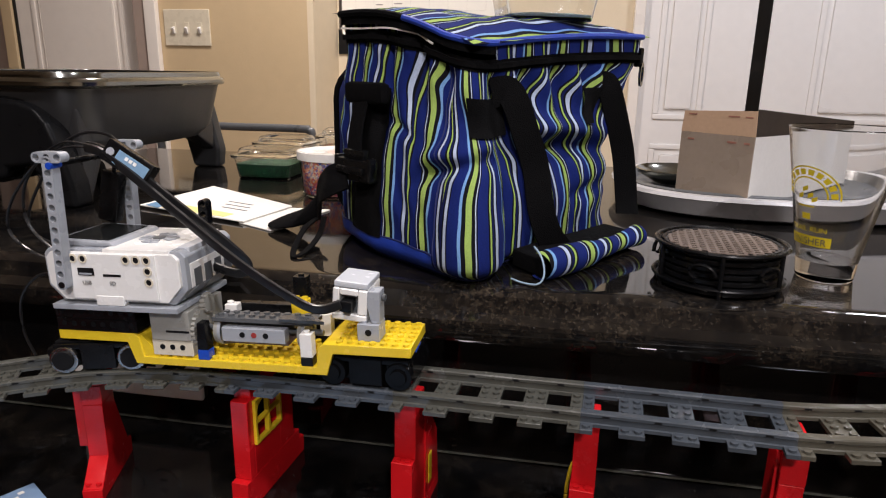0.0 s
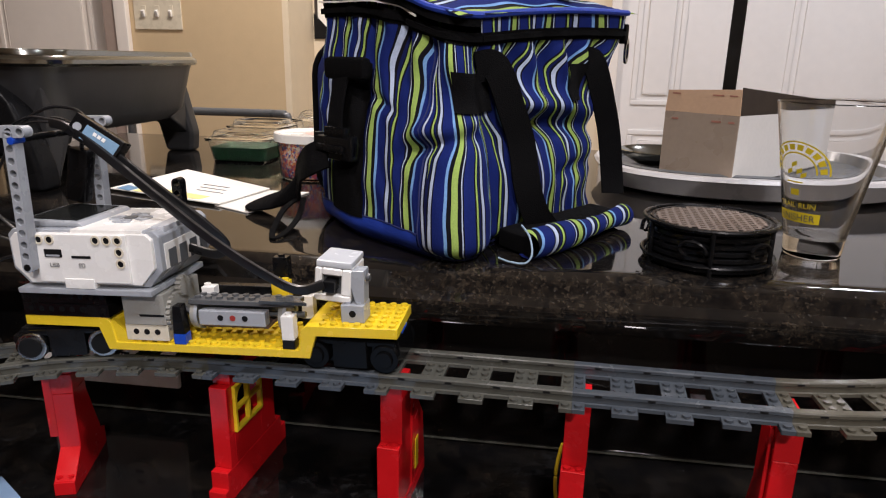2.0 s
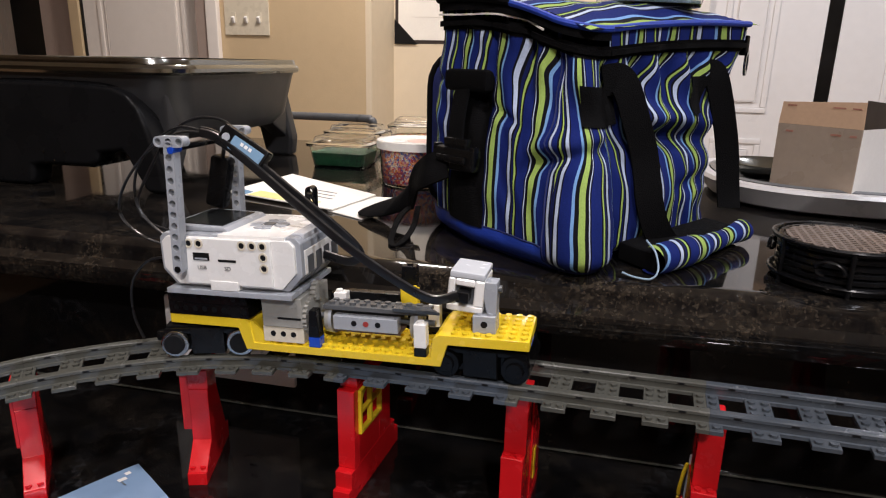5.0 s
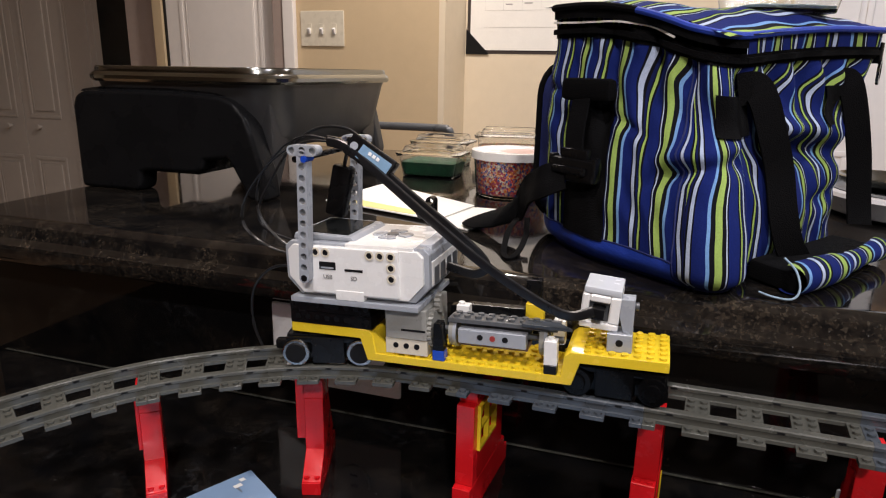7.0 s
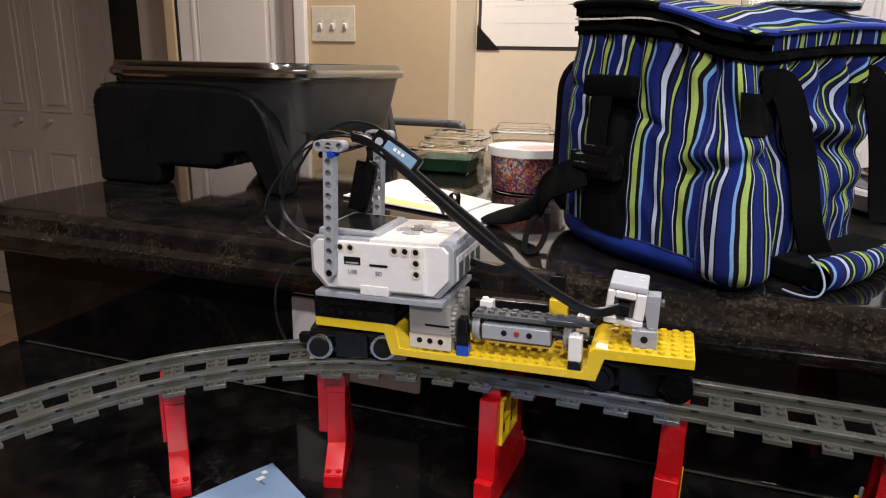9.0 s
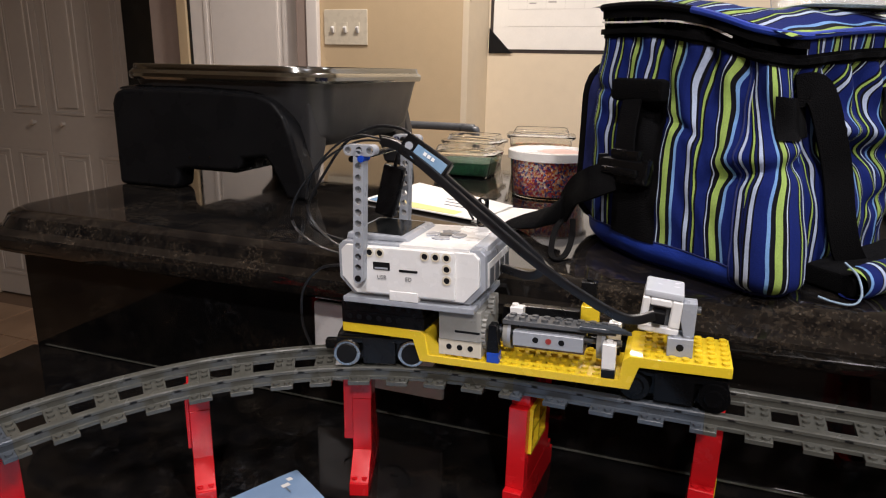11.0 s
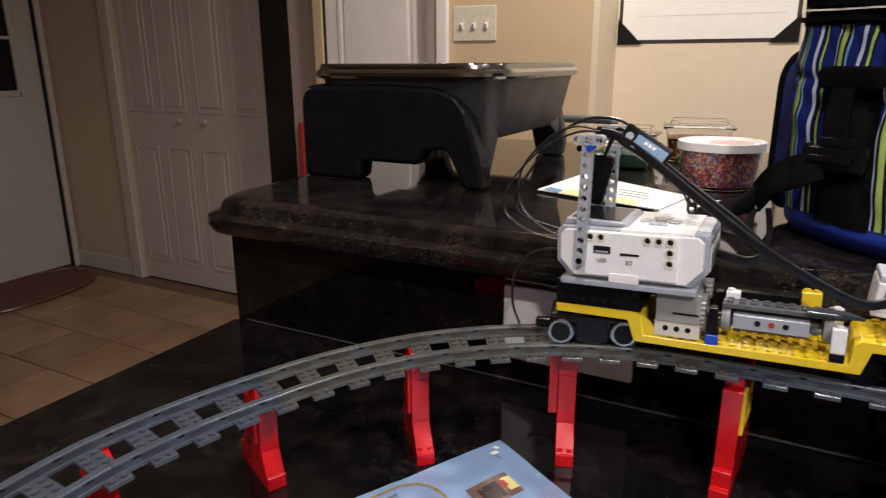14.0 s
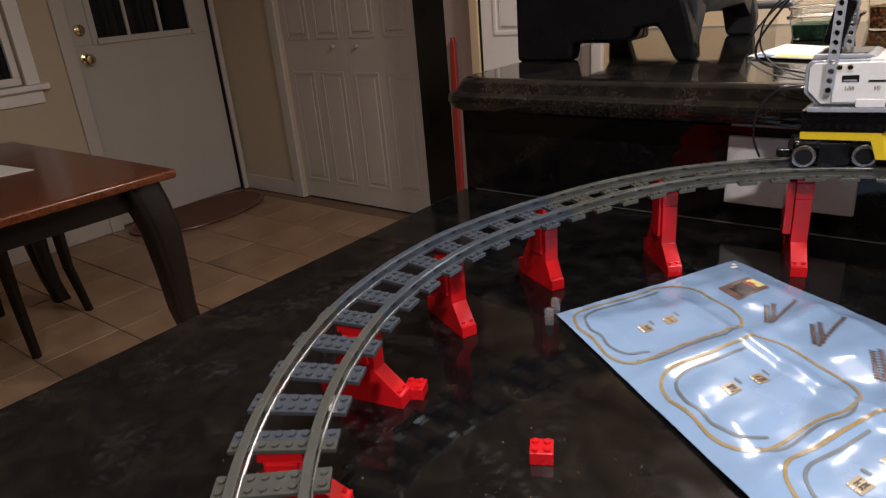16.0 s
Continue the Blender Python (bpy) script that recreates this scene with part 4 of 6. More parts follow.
part("plate", plate, DGREY, drum, "dark grey studded plate", pose(0, 2.1 * ST, 0.0345, -5, 0, 0))
part("plate", box(16.3 * ST, 22.4 * ST, 1.2 * ST, 3.4 * ST, 0.0165, 0.0192, 0.0003, seg=1), BROWNP, drum, "brown plate under the beams")
part("wedge_plate", prism([(22.0 * ST, 0.5 * ST), (26.3 * ST, 0.35 * ST), (25.0 * ST, 1.6 * ST), (22.0 * ST, 1.6 * ST)], 0.0368, 0.0392, 0.0003, seg=1), BLUEGREY, drum)
brick("brick", 21.6, 23.2, 4.2, 5.2, 0.0300, 0.0430, YELLOW, drum, [(22.0, 4.7), (22.8, 4.7)], "yellow brick on the drum")
brick("brick", 15.4, 16.6, 3.2, 4.2, 0.0335, 0.0400, WHITEP, drum, [(15.8, 3.7)], "small white brick")
part("beam", box(16.0 * ST, 21.5 * ST, 4.5 * ST, 5.5 * ST, 0.0300, 0.0380, 0.001), BLACKP, drum)
brick("brick", 21.4, 22.8, 5.4, 6.4, 0.0440, 0.0580, BLACKP, drum, [(22.1, 5.9)], "black brick standing behind the yellow one")
for y0 in (0.0, 5.0):
    brick("brick", 24.0, 25.1, y0, y0 + 1, 0.0062, 0.0125, BLACKP, train)
    brick("brick", 24.0, 25.1, y0, y0 + 1, 0.0127, 0.0300, WHITEP, train, [(24.55, y0 + 0.5)], "white brick")
# sensor on its pivot
gb = brick("brick", 29.0, 31.0, 1.0, 3.0, 0.0240, 0.0365, LGREY, train, [(29.5, 1.5), (30.5, 1.5), (29.5, 2.5), (30.5, 2.5)], "grey brick with a hole")
part("pin_hole", rod((30.0 * ST, 1.0 * ST - 0.0002, 0.0305), (30.0 * ST, 1.0 * ST + 0.0004, 0.0305), 0.0024, 16), MATBLACK, gb)
part("pivot", prism([(30.2 * ST, 0.0367), (31.0 * ST, 0.0367), (31.1 * ST, 0.060), (30.0 * ST, 0.060), (29.9 * ST, 0.048)], 1.3 * ST, 2.9 * ST, 0.0008, axis="y"), LGREY, train)
part("pin", rod((29.6 * ST, 2.1 * ST, 0.054), (31.4 * ST, 2.1 * ST, 0.054), 0.0027, 12), DGREY, train)
SEN = thing("sensor", pose(28.4 * ST, 1.3 * ST, 0.0545, 0, 6, 0) @ Matrix.Diagonal((1.10, 1.05, 1.12, 1)), "", "")
SEN.parent = train
for key in list(SEN.keys()):
    del SEN[key]
shell = bmesh.new()
for x0, x1, z0, z1 in ((-0.0115, 0.0115, -0.015, -0.0105), (-0.0115, -0.0070, -0.0105, 0.006), (0.0052, 0.0115, -0.0105, 0.006), (-0.0070, 0.0052, 0.0015, 0.006)):
    box(x0, x1, 0, 0.012, z0, z1, 0.0008, shell, 1)
box(-0.0115, 0.0115, 0.012, 0.031, -0.015, 0.006, 0.0012, shell)
part("shell", shell, WHITEP, SEN, "white plastic sensor case")
part("socket", box(-0.0072, 0.0054, 0.004, 0.0125, -0.0108, 0.0018, 0.0003), DGREY, SEN)
part("top", box(-0.0112, 0.0112, 0.0005, 0.0305, 0.0061, 0.0105, 0.0012), TOPGREY, SEN, "light grey top")
part("plug", box(-0.0050, 0.0030, -0.006, 0.006, -0.0075, -0.0005, 0.001), BLACKP, SEN)

# programmable controller: white middle, grey ends, screen, buttons
C0, C1, CY0, CY1, CZ0, CZ1 = 0.1 * ST, 14.1 * ST, -0.6 * ST, 8.4 * ST, 0.0480, 0.0880


def face(inset):
    """The controller's front outline, lower corners cut away."""
    a, b, c0, c1 = C0 + inset, C1 - inset, CZ0 + inset * 0.6, CZ1 - inset * 0.5
    return [(a + 0.011, c0), (b - 0.011, c0), (b, c0 + 0.012), (b, c1 - 0.004), (b - 0.004, c1), (a + 0.004, c1), (a, c1 - 0.004), (a, c0 + 0.012)]


ctl = part("controller", prism(face(0.0), CY0 + 0.0030, CY1 - 0.0030, 0.0012, axis="y"), LGREY, train, "white programmable controller brick with grey shell")
part("front_face", prism(face(0.0038), CY0, CY0 + 0.006, 0.0008, axis="y"), WHITEP, ctl, "white front")
part("back_face", prism(face(0.0038), CY1 - 0.006, CY1, 0.0008, axis="y"), WHITEP, ctl, "white back")
part("top_face", box(0.050, C1 - 0.0110, CY0 + 0.0012, CY1 - 0.0012, CZ1 - 0.004, CZ1 + 0.0006, 0.0006), WHITEP, ctl, "white top")
part("end_cover", box(C1 - 0.0105, C1 - 0.001, CY0 + 0.012, CY1 - 0.012, CZ1 - 0.004, CZ1 + 0.0012, 0.0010), TOPGREY, ctl, "pale grey printed cover")
part("side_panel", box(C1 - 0.002, C1 + 0.0004, CY0 + 0.008, CY1 - 0.008, CZ0 + 0.012, CZ1 - 0.010, 0.0006), WHITEP, ctl, "white socket panel")
part("face_plate", box(0.024, 0.092, CY0 - 0.0022, CY0 + 0.003, 0.0520, 0.0860, 0.0008), WHITEP, ctl)
part("battery_clip", box(0.043, 0.065, CY0 - 0.0030, CY0 + 0.003, 0.0478, 0.0550, 0.0006), WHITEP, ctl)
part("base_tray", box(0.006, 0.106, CY0 - 0.003, CY1 - 0.004, 0.0435, 0.0476, 0.0006), LGREY, ctl, "grey base tray")
part("foot", box(0.080, 0.100, CY0 + 0.006, CY1 - 0.01, 0.0400, 0.0434, 0.0008), WHITEP, ctl)
part("screen_bezel", prism([(0.0045, CZ1), (0.055, CZ1), (0.051, CZ1 + 0.0034), (0.0060, CZ1 + 0.0050)], CY0 + 0.009, CY1 - 0.006, 0.0012, axis="y"), LGREY, ctl, "grey screen surround")
part("screen", prism([(0.009, CZ1 + 0.0040), (0.047, CZ1 + 0.0028), (0.047, CZ1 + 0.0042), (0.009, CZ1 + 0.0054)], CY0 + 0.014, CY1 - 0.011, 0.0002, axis="y"), SCREEN, ctl, "dark display")
bm = lathe([(0, 0), (0.0045, 0), (0.0045, 0.0022), (0, 0.0026)], 20)
part("button", bm, DGREY, ctl, "", pose(0.073, CY0 + 0.036, CZ1 - 0.0005))
for a in range(0, 360, 90):
    part("button", prism([(-0.0042, 0.0055), (0.0042, 0.0055), (0.0072, 0.0125), (0.003, 0.0150), (-0.003, 0.0150), (-0.0072, 0.0125)], 0, 0.0020, 0.0004), LGREY, ctl, "grey arrow button", pose(0.073, CY0 + 0.036, CZ1 - 0.0004, 0, 0, a))
part("button_ring", lathe([(0.0052, 0), (0.0165, 0), (0.0170, 0.0008), (0.0052, 0.0008)], 24), OLDGREY, ctl, "", pose(0.073, CY0 + 0.036, CZ1 - 0.0003))
part("red_mark", box(0.100, 0.106, CY1 - 0.022, CY1 - 0.012, CZ1 - 0.0004, CZ1 + 0.0004), REDPRINT, ctl)
part("usb_port", box(0.0310, 0.0440, CY0 - 0.0026, CY0 - 0.001, 0.0698, 0.0755, 0.0003), MATBLACK, ctl)
part("port_tongue", box(0.0325, 0.0425, CY0 - 0.0029, CY0 - 0.0024, 0.0706, 0.0718), LGREY, ctl)
part("card_slot", box(0.0510, 0.0650, CY0 - 0.0026, CY0 - 0.001, 0.0694, 0.0712, 0.0002), MATBLACK, ctl)
for txt, x in (("USB", 0.0375), ("SD", 0.0580)):
    cu = bpy.data.curves.new("lettering", "FONT")
    cu.body, cu.size, cu.align_x, cu.extrude = txt, 0.0042, "CENTER", 0.0001
    tob = new("lettering", cu)
    dg = bpy.context.evaluated_depsgraph_get()
    me = bpy.data.meshes.new_from_object(tob.evaluated_get(dg))
    bpy.data.objects.remove(tob)
    me.materials.clear()
    me.materials.append(INK)
    lo = new("lettering", me)
    lo.parent = ctl
    lo.matrix_basis = pose(x, CY0 - 0.0026, 0.0632, 90, 0, 0)
ring = finish("hole_rim", lathe([(0.0022, 0), (0.0034, 0), (0.0034, 0.0008), (0.0022, 0.0008)], 16), CREAMP)
dark = finish("pin_hole", rod((0, 0, 0), (0, 0, 0.0004), 0.0023, 16), MATBLACK)
for x, z in ((0.0285, 0.0822), (0.0365, 0.0822), (0.0705, 0.0822), (0.0785, 0.0822), (0.0865, 0.0822), (0.0865, 0.0742), (0.0865, 0.0662)):
    for me in (ring, dark):
        ob = new(me.name, me)
        ob.parent = ctl
        ob.matrix_basis = pose(x, CY0 - 0.0020, z, 90)
for k in range(4):
    part("port", box(C0 - 0.0008, C0 + 0.002, CY0 + 0.012 + k * 0.014, CY0 + 0.022 + k * 0.014, 0.060, 0.073, 0.0006), DGREY, ctl)
    part("port", box(C1 - 0.002, C1 + 0.0008, CY0 + 0.012 + k * 0.014, CY0 + 0.022 + k * 0.014, 0.060, 0.073, 0.0006), DGREY, ctl)


def beam_mesh(n, t=0.0078, w=0.0074):
    """A studless beam of n holes along +x in the xz plane, rounded ends, holes right through."""
    bm = bmesh.new()
    N = 16
    for c in range(n):
        cx = c * ST
        loops = []
        for y in (-t / 2, t / 2):
            outer, inner = [], []
            for i in range(N):
                a = 2 * math.pi * i / N
                ca, sa = math.cos(a), math.sin(a)
                if (c == 0 and ca < 0) or (c == n - 1 and ca > 0):
                    ox, oz = ca * w / 2, sa * w / 2
                else:
                    f = 1 / max(abs(ca) / (ST / 2), abs(sa) / (w / 2))
                    ox, oz = ca * f, sa * f
                    if i % 4 == 2:
                        ox, oz = math.copysign(ST / 2, ca), math.copysign(w / 2, sa)
                outer.append(bm.verts.new((cx + ox, y, oz)))
                inner.append(bm.verts.new((cx + ca * 0.0025, y, sa * 0.0025)))
            loops.append((outer, inner))
        (o0, i0), (o1, i1) = loops
        for i in range(N):
            j = (i + 1) % N
            bm.faces.new((o0[i], o0[j], i0[j], i0[i]))
            bm.faces.new((o1[j], o1[i], i1[i], i1[j]))
            bm.faces.new((i0[i], i0[j], i1[j], i1[i]))
            am = 2 * math.pi * (i + 0.5) / N
            if (c == 0 and math.cos(am) < 0.1) or (c == n - 1 and math.cos(am) > -0.1) or abs(math.sin(am)) > 0.69:
                bm.faces.new((o0[j], o0[i], o1[i], o1[j]))
    bmesh.ops.remove_doubles(bm, verts=bm.verts, dist=0.00002)
    return bm


for y in (-1.25, 9.0):
    mast = part("mast", beam_mesh(12), LGREY, train, "light grey beam with holes", pose(2.75 * ST, y * ST, 0.0640, 0, -87, 0))
    part("cross_beam", beam_mesh(3), LGREY, mast, "", pose(0.0905, 0.0, 0.0075, 0, 88, 0))
    part("pin", rod((0.0, -0.0042, 0), (0, 0.0042, 0), 0.0024, 12), BLACKP, mast)
part("cross_axle", rod((2.6 * ST, -1.6 * ST, 0.1485), (2.6 * ST, 9.4 * ST, 0.1485), 0.0023, 10), BLACKP, train)
part("pin", rod((3.6 * ST, -1.9 * ST, 0.1490), (3.6 * ST, -0.6 * ST, 0.1490), 0.0024, 10), BLUEP, train)
part("pin", rod((2.6 * ST, 8.6 * ST, 0.1520), (2.6 * ST, 9.9 * ST, 0.1520), 0.0026, 10), BLUEP, train)
bb = part("hole_beam", beam_mesh(3), BLACKP, train, "small black beam", pose(11.2 * ST, 8.7 * ST, 0.092, 0, -88, 0))
# flat cables looped over the mast
FLAT = [(-0.0032, -0.0011), (-0.0022, -0.0017), (0.0022, -0.0017), (0.0032, -0.0011), (0.0032, 0.0011), (0.0022, 0.0017), (-0.0022, 0.0017), (-0.0032, 0.0011)]
sw1 = smooth_line([(27.9 * ST, 0.3 * ST, 0.0530), (25.8 * ST, -0.2 * ST, 0.0500), (22.5 * ST, 0.4 * ST, 0.0600), (18.0 * ST, 1.2 * ST, 0.0800), (13.0 * ST, 2.0 * ST, 0.1080), (8.5 * ST, 2.6 * ST, 0.1350), (5.2 * ST, 3.0 * ST, 0.1530), (3.2 * ST, 3.4 * ST, 0.1570)], 8)
part("cable", sweep(sw1, FLAT, up=(0, 1, 0.2)), CABLE, train, "flat black cable")
sw2 = smooth_line([(14.3 * ST, 4.2 * ST, 0.0670), (17.0 * ST, 3.6 * ST, 0.0640), (18.2 * ST, 3.2 * ST, 0.0720), (16.5 * ST, 2.8 * ST, 0.0890), (12.0 * ST, 3.0 * ST, 0.1160), (7.0 * ST, 3.6 * ST, 0.1450), (4.0 * ST, 4.2 * ST, 0.1555), (2.6 * ST, 4.4 * ST, 0.1575)], 8)
part("cable", sweep(sw2, FLAT, up=(0, 1, 0.1)), CABLE, train, "flat black cable")
for y, pts in ((3.4, ((3.3, 0.1572), (0.6, 0.1560), (-3.0, 0.1420), (-6.4, 0.1140), (-7.2, 0.0900), (-4.4, 0.0730), (0.0, 0.0665))),
               (4.4, ((2.7, 0.1577), (0.2, 0.1600), (-2.6, 0.1500), (-5.4, 0.1260), (-5.9, 0.0980), (-3.6, 0.0770), (0.0, 0.0660)))):
    part("cable", sweep(smooth_line([(x * ST, (y + 0.06 * (3 - x)) * ST, z) for x, z in pts], 8), circle(0.0012, 8, 1.25, 0.75)), CABLE, train, "flat black cable looping to the controller")
sw3 = smooth_line([(6.4 * ST, 4.0 * ST, 0.1570), (4.5 * ST, 5.0 * ST, 0.1650), (1.5 * ST, 5.4 * ST, 0.1660), (-1.6 * ST, 5.6 * ST, 0.1540), (-4.2 * ST, 5.8 * ST, 0.1300), (-6.6 * ST, 6.0 * ST, 0.1000), (-5.8 * ST, 6.2 * ST, 0.0810), (0.0, 6.2 * ST, 0.0690)], 8)
part("cable", sweep(sw3, circle(0.0012, 8)), CABLE, train, "thin black cable")
sw4 = smooth_line([(-0.2 * ST, 2.0 * ST, 0.0640), (-3.0 * ST, 1.8 * ST, 0.0600), (-5.0 * ST, 1.6 * ST, 0.0420), (-5.4 * ST, 1.6 * ST, 0.0150), (-4.6 * ST, 1.6 * ST, -0.0050)], 8)
part("cable", sweep(sw4, circle(0.0011, 8)), CABLE, train, "thin black cable end hanging loose")
dg_ = part("dongle", box(-0.017, 0.022, -0.006, 0.006, -0.0085, 0.0085, 0.0015), BLACKP, train, "small black adapter with a blue label", pose(7.1 * ST, 3.6 * ST, 0.1470, -18, 33, 0))
part("sticker", box(-0.006, 0.020, -0.0064, -0.0058, -0.0060, 0.0048, 0.0002), paint("pale_blue_label", (0.17, 0.29, 0.42), 0.3, vary=0.15, scale=60), dg_, "shiny pale blue label")
for k in range(3):
    part("print", box(0.001 + k * 0.0035, 0.0035 + k * 0.0035, -0.0068, -0.0065, 0.0005, 0.0030), WHITEP, dg_)
part("dial", rod((-0.0110, -0.0066, 0), (-0.0110, -0.0058, 0), 0.0030, 16), LGREY, dg_)
part("lead", tube([(8.9 * ST, 3.4 * ST, 0.138), (10.8 * ST, 3.8 * ST, 0.115), (11.4 * ST, 5.0 * ST, 0.100)], 0.0009), CABLE, train, "thin black lead")
pb = part("plug_block", box(-0.0085, 0.0085, -0.006, 0.006, -0.021, 0.021, 0.003), BLACKP, train, "black cable plug hanging by the mast", pose(2.0 * ST, 7.6 * ST, 0.1150, 0, 14, 0))
part("cable", tube([(2.6 * ST, 7.6 * ST, 0.1355), (3.6 * ST, 6.6 * ST, 0.1500), (4.6 * ST, 5.0 * ST, 0.1580), (6.2 * ST, 4.0 * ST, 0.1535)], 0.0016), CABLE, train, "thin black cable")

# ---------------------------------------------------------------- on the worktop
VL = 1.3                                     # how far the sheet runs on towards its near end
cor = [Vector((-0.175, -0.202, CT)), Vector((-0.068, -0.006, CT)), Vector((-0.068 + 0.228 * VL, -0.006 - 0.141 * VL, CT)), Vector((-0.175 + 0.223 * VL, -0.202 - 0.163 * VL, CT))]


CREASES = ((2.0, 0.3, 0.1, 0.0050), (0.4, 3.0, 0.35, 0.0055), (1.7, 2.1, 0.6, 0.0034), (2.6, -1.9, 0.2, 0.0030), (-1.1, 4.3, 0.8, 0.0024))


def sheet_at(u, v, lift=0.0):
    """A place on the crumpled sheet: u from its near edge to the far one, v along."""
    v = v / VL
    p = cor[0].lerp(cor[1], u).lerp(cor[3].lerp(cor[2], u), v)
    w = noise.noise(Vector((u * 2.6, v * 3.1, 0.3))) * 0.0045 + noise.noise(Vector((u * 7, v * 8, 4.0))) * 0.0012 + sum(a * abs((u * cu_ + v * cv_ + ph) % 1.0 - 0.5) for cu_, cv_, ph, a in CREASES)
    w += (0.016 * abs(noise.noise(Vector((u * 1.2 + v * 5.2, (v - u) * 1.4, 7.1)))) + 0.005 * abs(noise.noise(Vector((u * 2.0 + v * 9.0, (v - u) * 3.0, 3.3))))) * min(1.0, max(0.0, (v - 0.34) * 4.0))
    fold = 0.004 * math.exp(-((v - 0.36) / 0.03) ** 2) + 0.004 * math.exp(-((v - 0.70) / 0.03) ** 2) + 0.003 * math.exp(-((u - 0.5) / 0.03) ** 2)
    edge = min(u, 1 - u, v, 1 - v)
    p.z = CT + 0.0012 + max(0.0, 0.0005 + w + fold) * min(1, 0.25 + edge * 6) + lift
    return p


sheet = thing("instruction_sheet", pose(0, 0, CT), "crumpled glossy pale blue folded track plan on granite", "paper sheet")
bm = bmesh.new()
n = 64
grid = [[bm.verts.new(sheet_at(i / n, j / n * VL) - Vector((0, 0, CT))) for j in range(n + 1)] for i in range(n + 1)]
under = [[bm.verts.new(sheet_at(i / n, j / n * VL, -0.0003) - Vector((0, 0, CT))) for j in range(n + 1)] for i in range(n + 1)]
for i in range(n):
    for j in range(n):
        bm.faces.new((grid[i][j], grid[i][j + 1], grid[i + 1][j + 1], grid[i + 1][j]))
        bm.faces.new((under[i][j], under[i + 1][j], under[i + 1][j + 1], under[i][j + 1]))
part("paper", bm, SHEET, sheet)


def printed(points, width, material, name="track_print", closed=True):
    """A printed line on the sheet, lying just above it; points in (u, v)."""
    pts = smooth_line([(u, v, 0) for u, v in (points + points[:1] if closed else points)], 10)
    bm = bmesh.new()
    prev = None
    for i, p in enumerate(pts):
        d = (pts[min(i + 1, len(pts) - 1)] - pts[max(i - 1, 0)]).normalized()
        s = Vector((-d.y, d.x, 0)) * width
        pair = [bm.verts.new(sheet_at(min(1, max(0, q.x)), min(VL, max(0, q.y)), 0.0005) - Vector((0, 0, CT))) for q in (p + s, p - s)]
        if prev:
            bm.faces.new((prev[0], prev[1], pair[1], pair[0]))
        prev = pair
    return part(name, bm, material, sheet)


def loop(u0, u1, v0, v1, r=0.10):
    return [(u0, v0 + r), (u0 + r * 0.3, v0 + r * 0.3), (u0 + r, v0), ((u0 + u1) / 2, v0 + 0.005), (u1 - r, v0), (u1 - r * 0.3, v0 + r * 0.3), (u1, v0 + r), (u1 - 0.01, (v0 + v1) / 2),
            (u1, v1 - r), (u1 - r * 0.3, v1 - r * 0.3), (u1 - r, v1), ((u0 + u1) / 2, v1 - 0.01), (u0 + r, v1), (u0 + r * 0.3, v1 - r * 0.3), (u0, v1 - r), (u0 + 0.01, (v0 + v1) / 2)]


for u0, u1, v0, v1 in ((0.02, 0.62, 0.03, 0.41), (0.05, 0.58, 0.49, 0.86), (0.08, 0.56, 0.91, 1.27)):
    printed(loop(u0, u1, v0, v1), 0.0052, OCHRE)
    inner = loop(u0 + 0.034, u1 - 0.034, v0 + 0.030, v1 - 0.030)
    printed(inner[12:] + inner[:5], 0.0050, SLATE, closed=False)
    printed([(u, v + 0.045) for u, v in inner[9:14]], 0.0046, SLATE, closed=False)


def patch(u0, u1, v0, v1, material, name="print"):
    bm = bmesh.new()
    k = 6
    vs = [[bm.verts.new(sheet_at(u0 + (u1 - u0) * i / k, v0 + (v1 - v0) * j / k, 0.0006) - Vector((0, 0, CT))) for j in range(k + 1)] for i in range(k + 1)]
    for i in range(k):
        for j in range(k):
            bm.faces.new((vs[i][j], vs[i][j + 1], vs[i + 1][j + 1], vs[i + 1][j]))
    return part(name, bm, material, sheet)


patch(0.69, 0.86, 0.18, 0.28, BROWNP)
patch(0.72, 0.80, 0.20, 0.27, CARDDK)
patch(0.80, 0.83, 0.21, 0.24, REDPRINT)
patch(0.82, 0.86, 0.20, 0.26, PAPERY)
patch(0.90, 0.93, 0.055, 0.075, PAPER)
patch(0.905, 0.910, 0.075, 0.110, SLATE)
for v in (0.26, 0.65, 1.04):
    for u in (0.24, 0.36):
        patch(u - 0.026, u + 0.024, v - 0.020, v + 0.020, OCHRE)
        patch(u - 0.012, u + 0.018, v - 0.012, v + 0.014, CARDDK)
        patch(u - 0.026, u - 0.018, v - 0.020, v + 0.018, PAPER)
        patch(u + 0.040, u + 0.050, v - 0.030, v - 0.004, SLATE)
for v in (0.34, 0.52, 0.72):
    for a, b in (((0.75, v + 0.015), (0.655, v + 0.095)), ((0.86, v + 0.05), (0.655, v + 0.105)), ((0.78, v + 0.02), (0.675, v + 0.105))):
        printed([a, ((a[0] + b[0]) / 2, (a[1] + b[1]) / 2), b], 0.0042, BROWNP, "junction_print", False)
        du, dv = a[0] - b[0], a[1] - b[1]
        q = 0.010 / math.hypot(du, dv)
        for k in range(11):
            cu_, cv_ = a[0] - du * k * 0.096, a[1] - dv * k * 0.096
            printed([(cu_ - dv * q, cv_ + du * q), (cu_, cv_), (cu_ + dv * q, cv_ - du * q)], 0.0024, CARDDK, "tie_print", False)
patch(0.935, 0.955, 0.03, 0.05, PAPER)

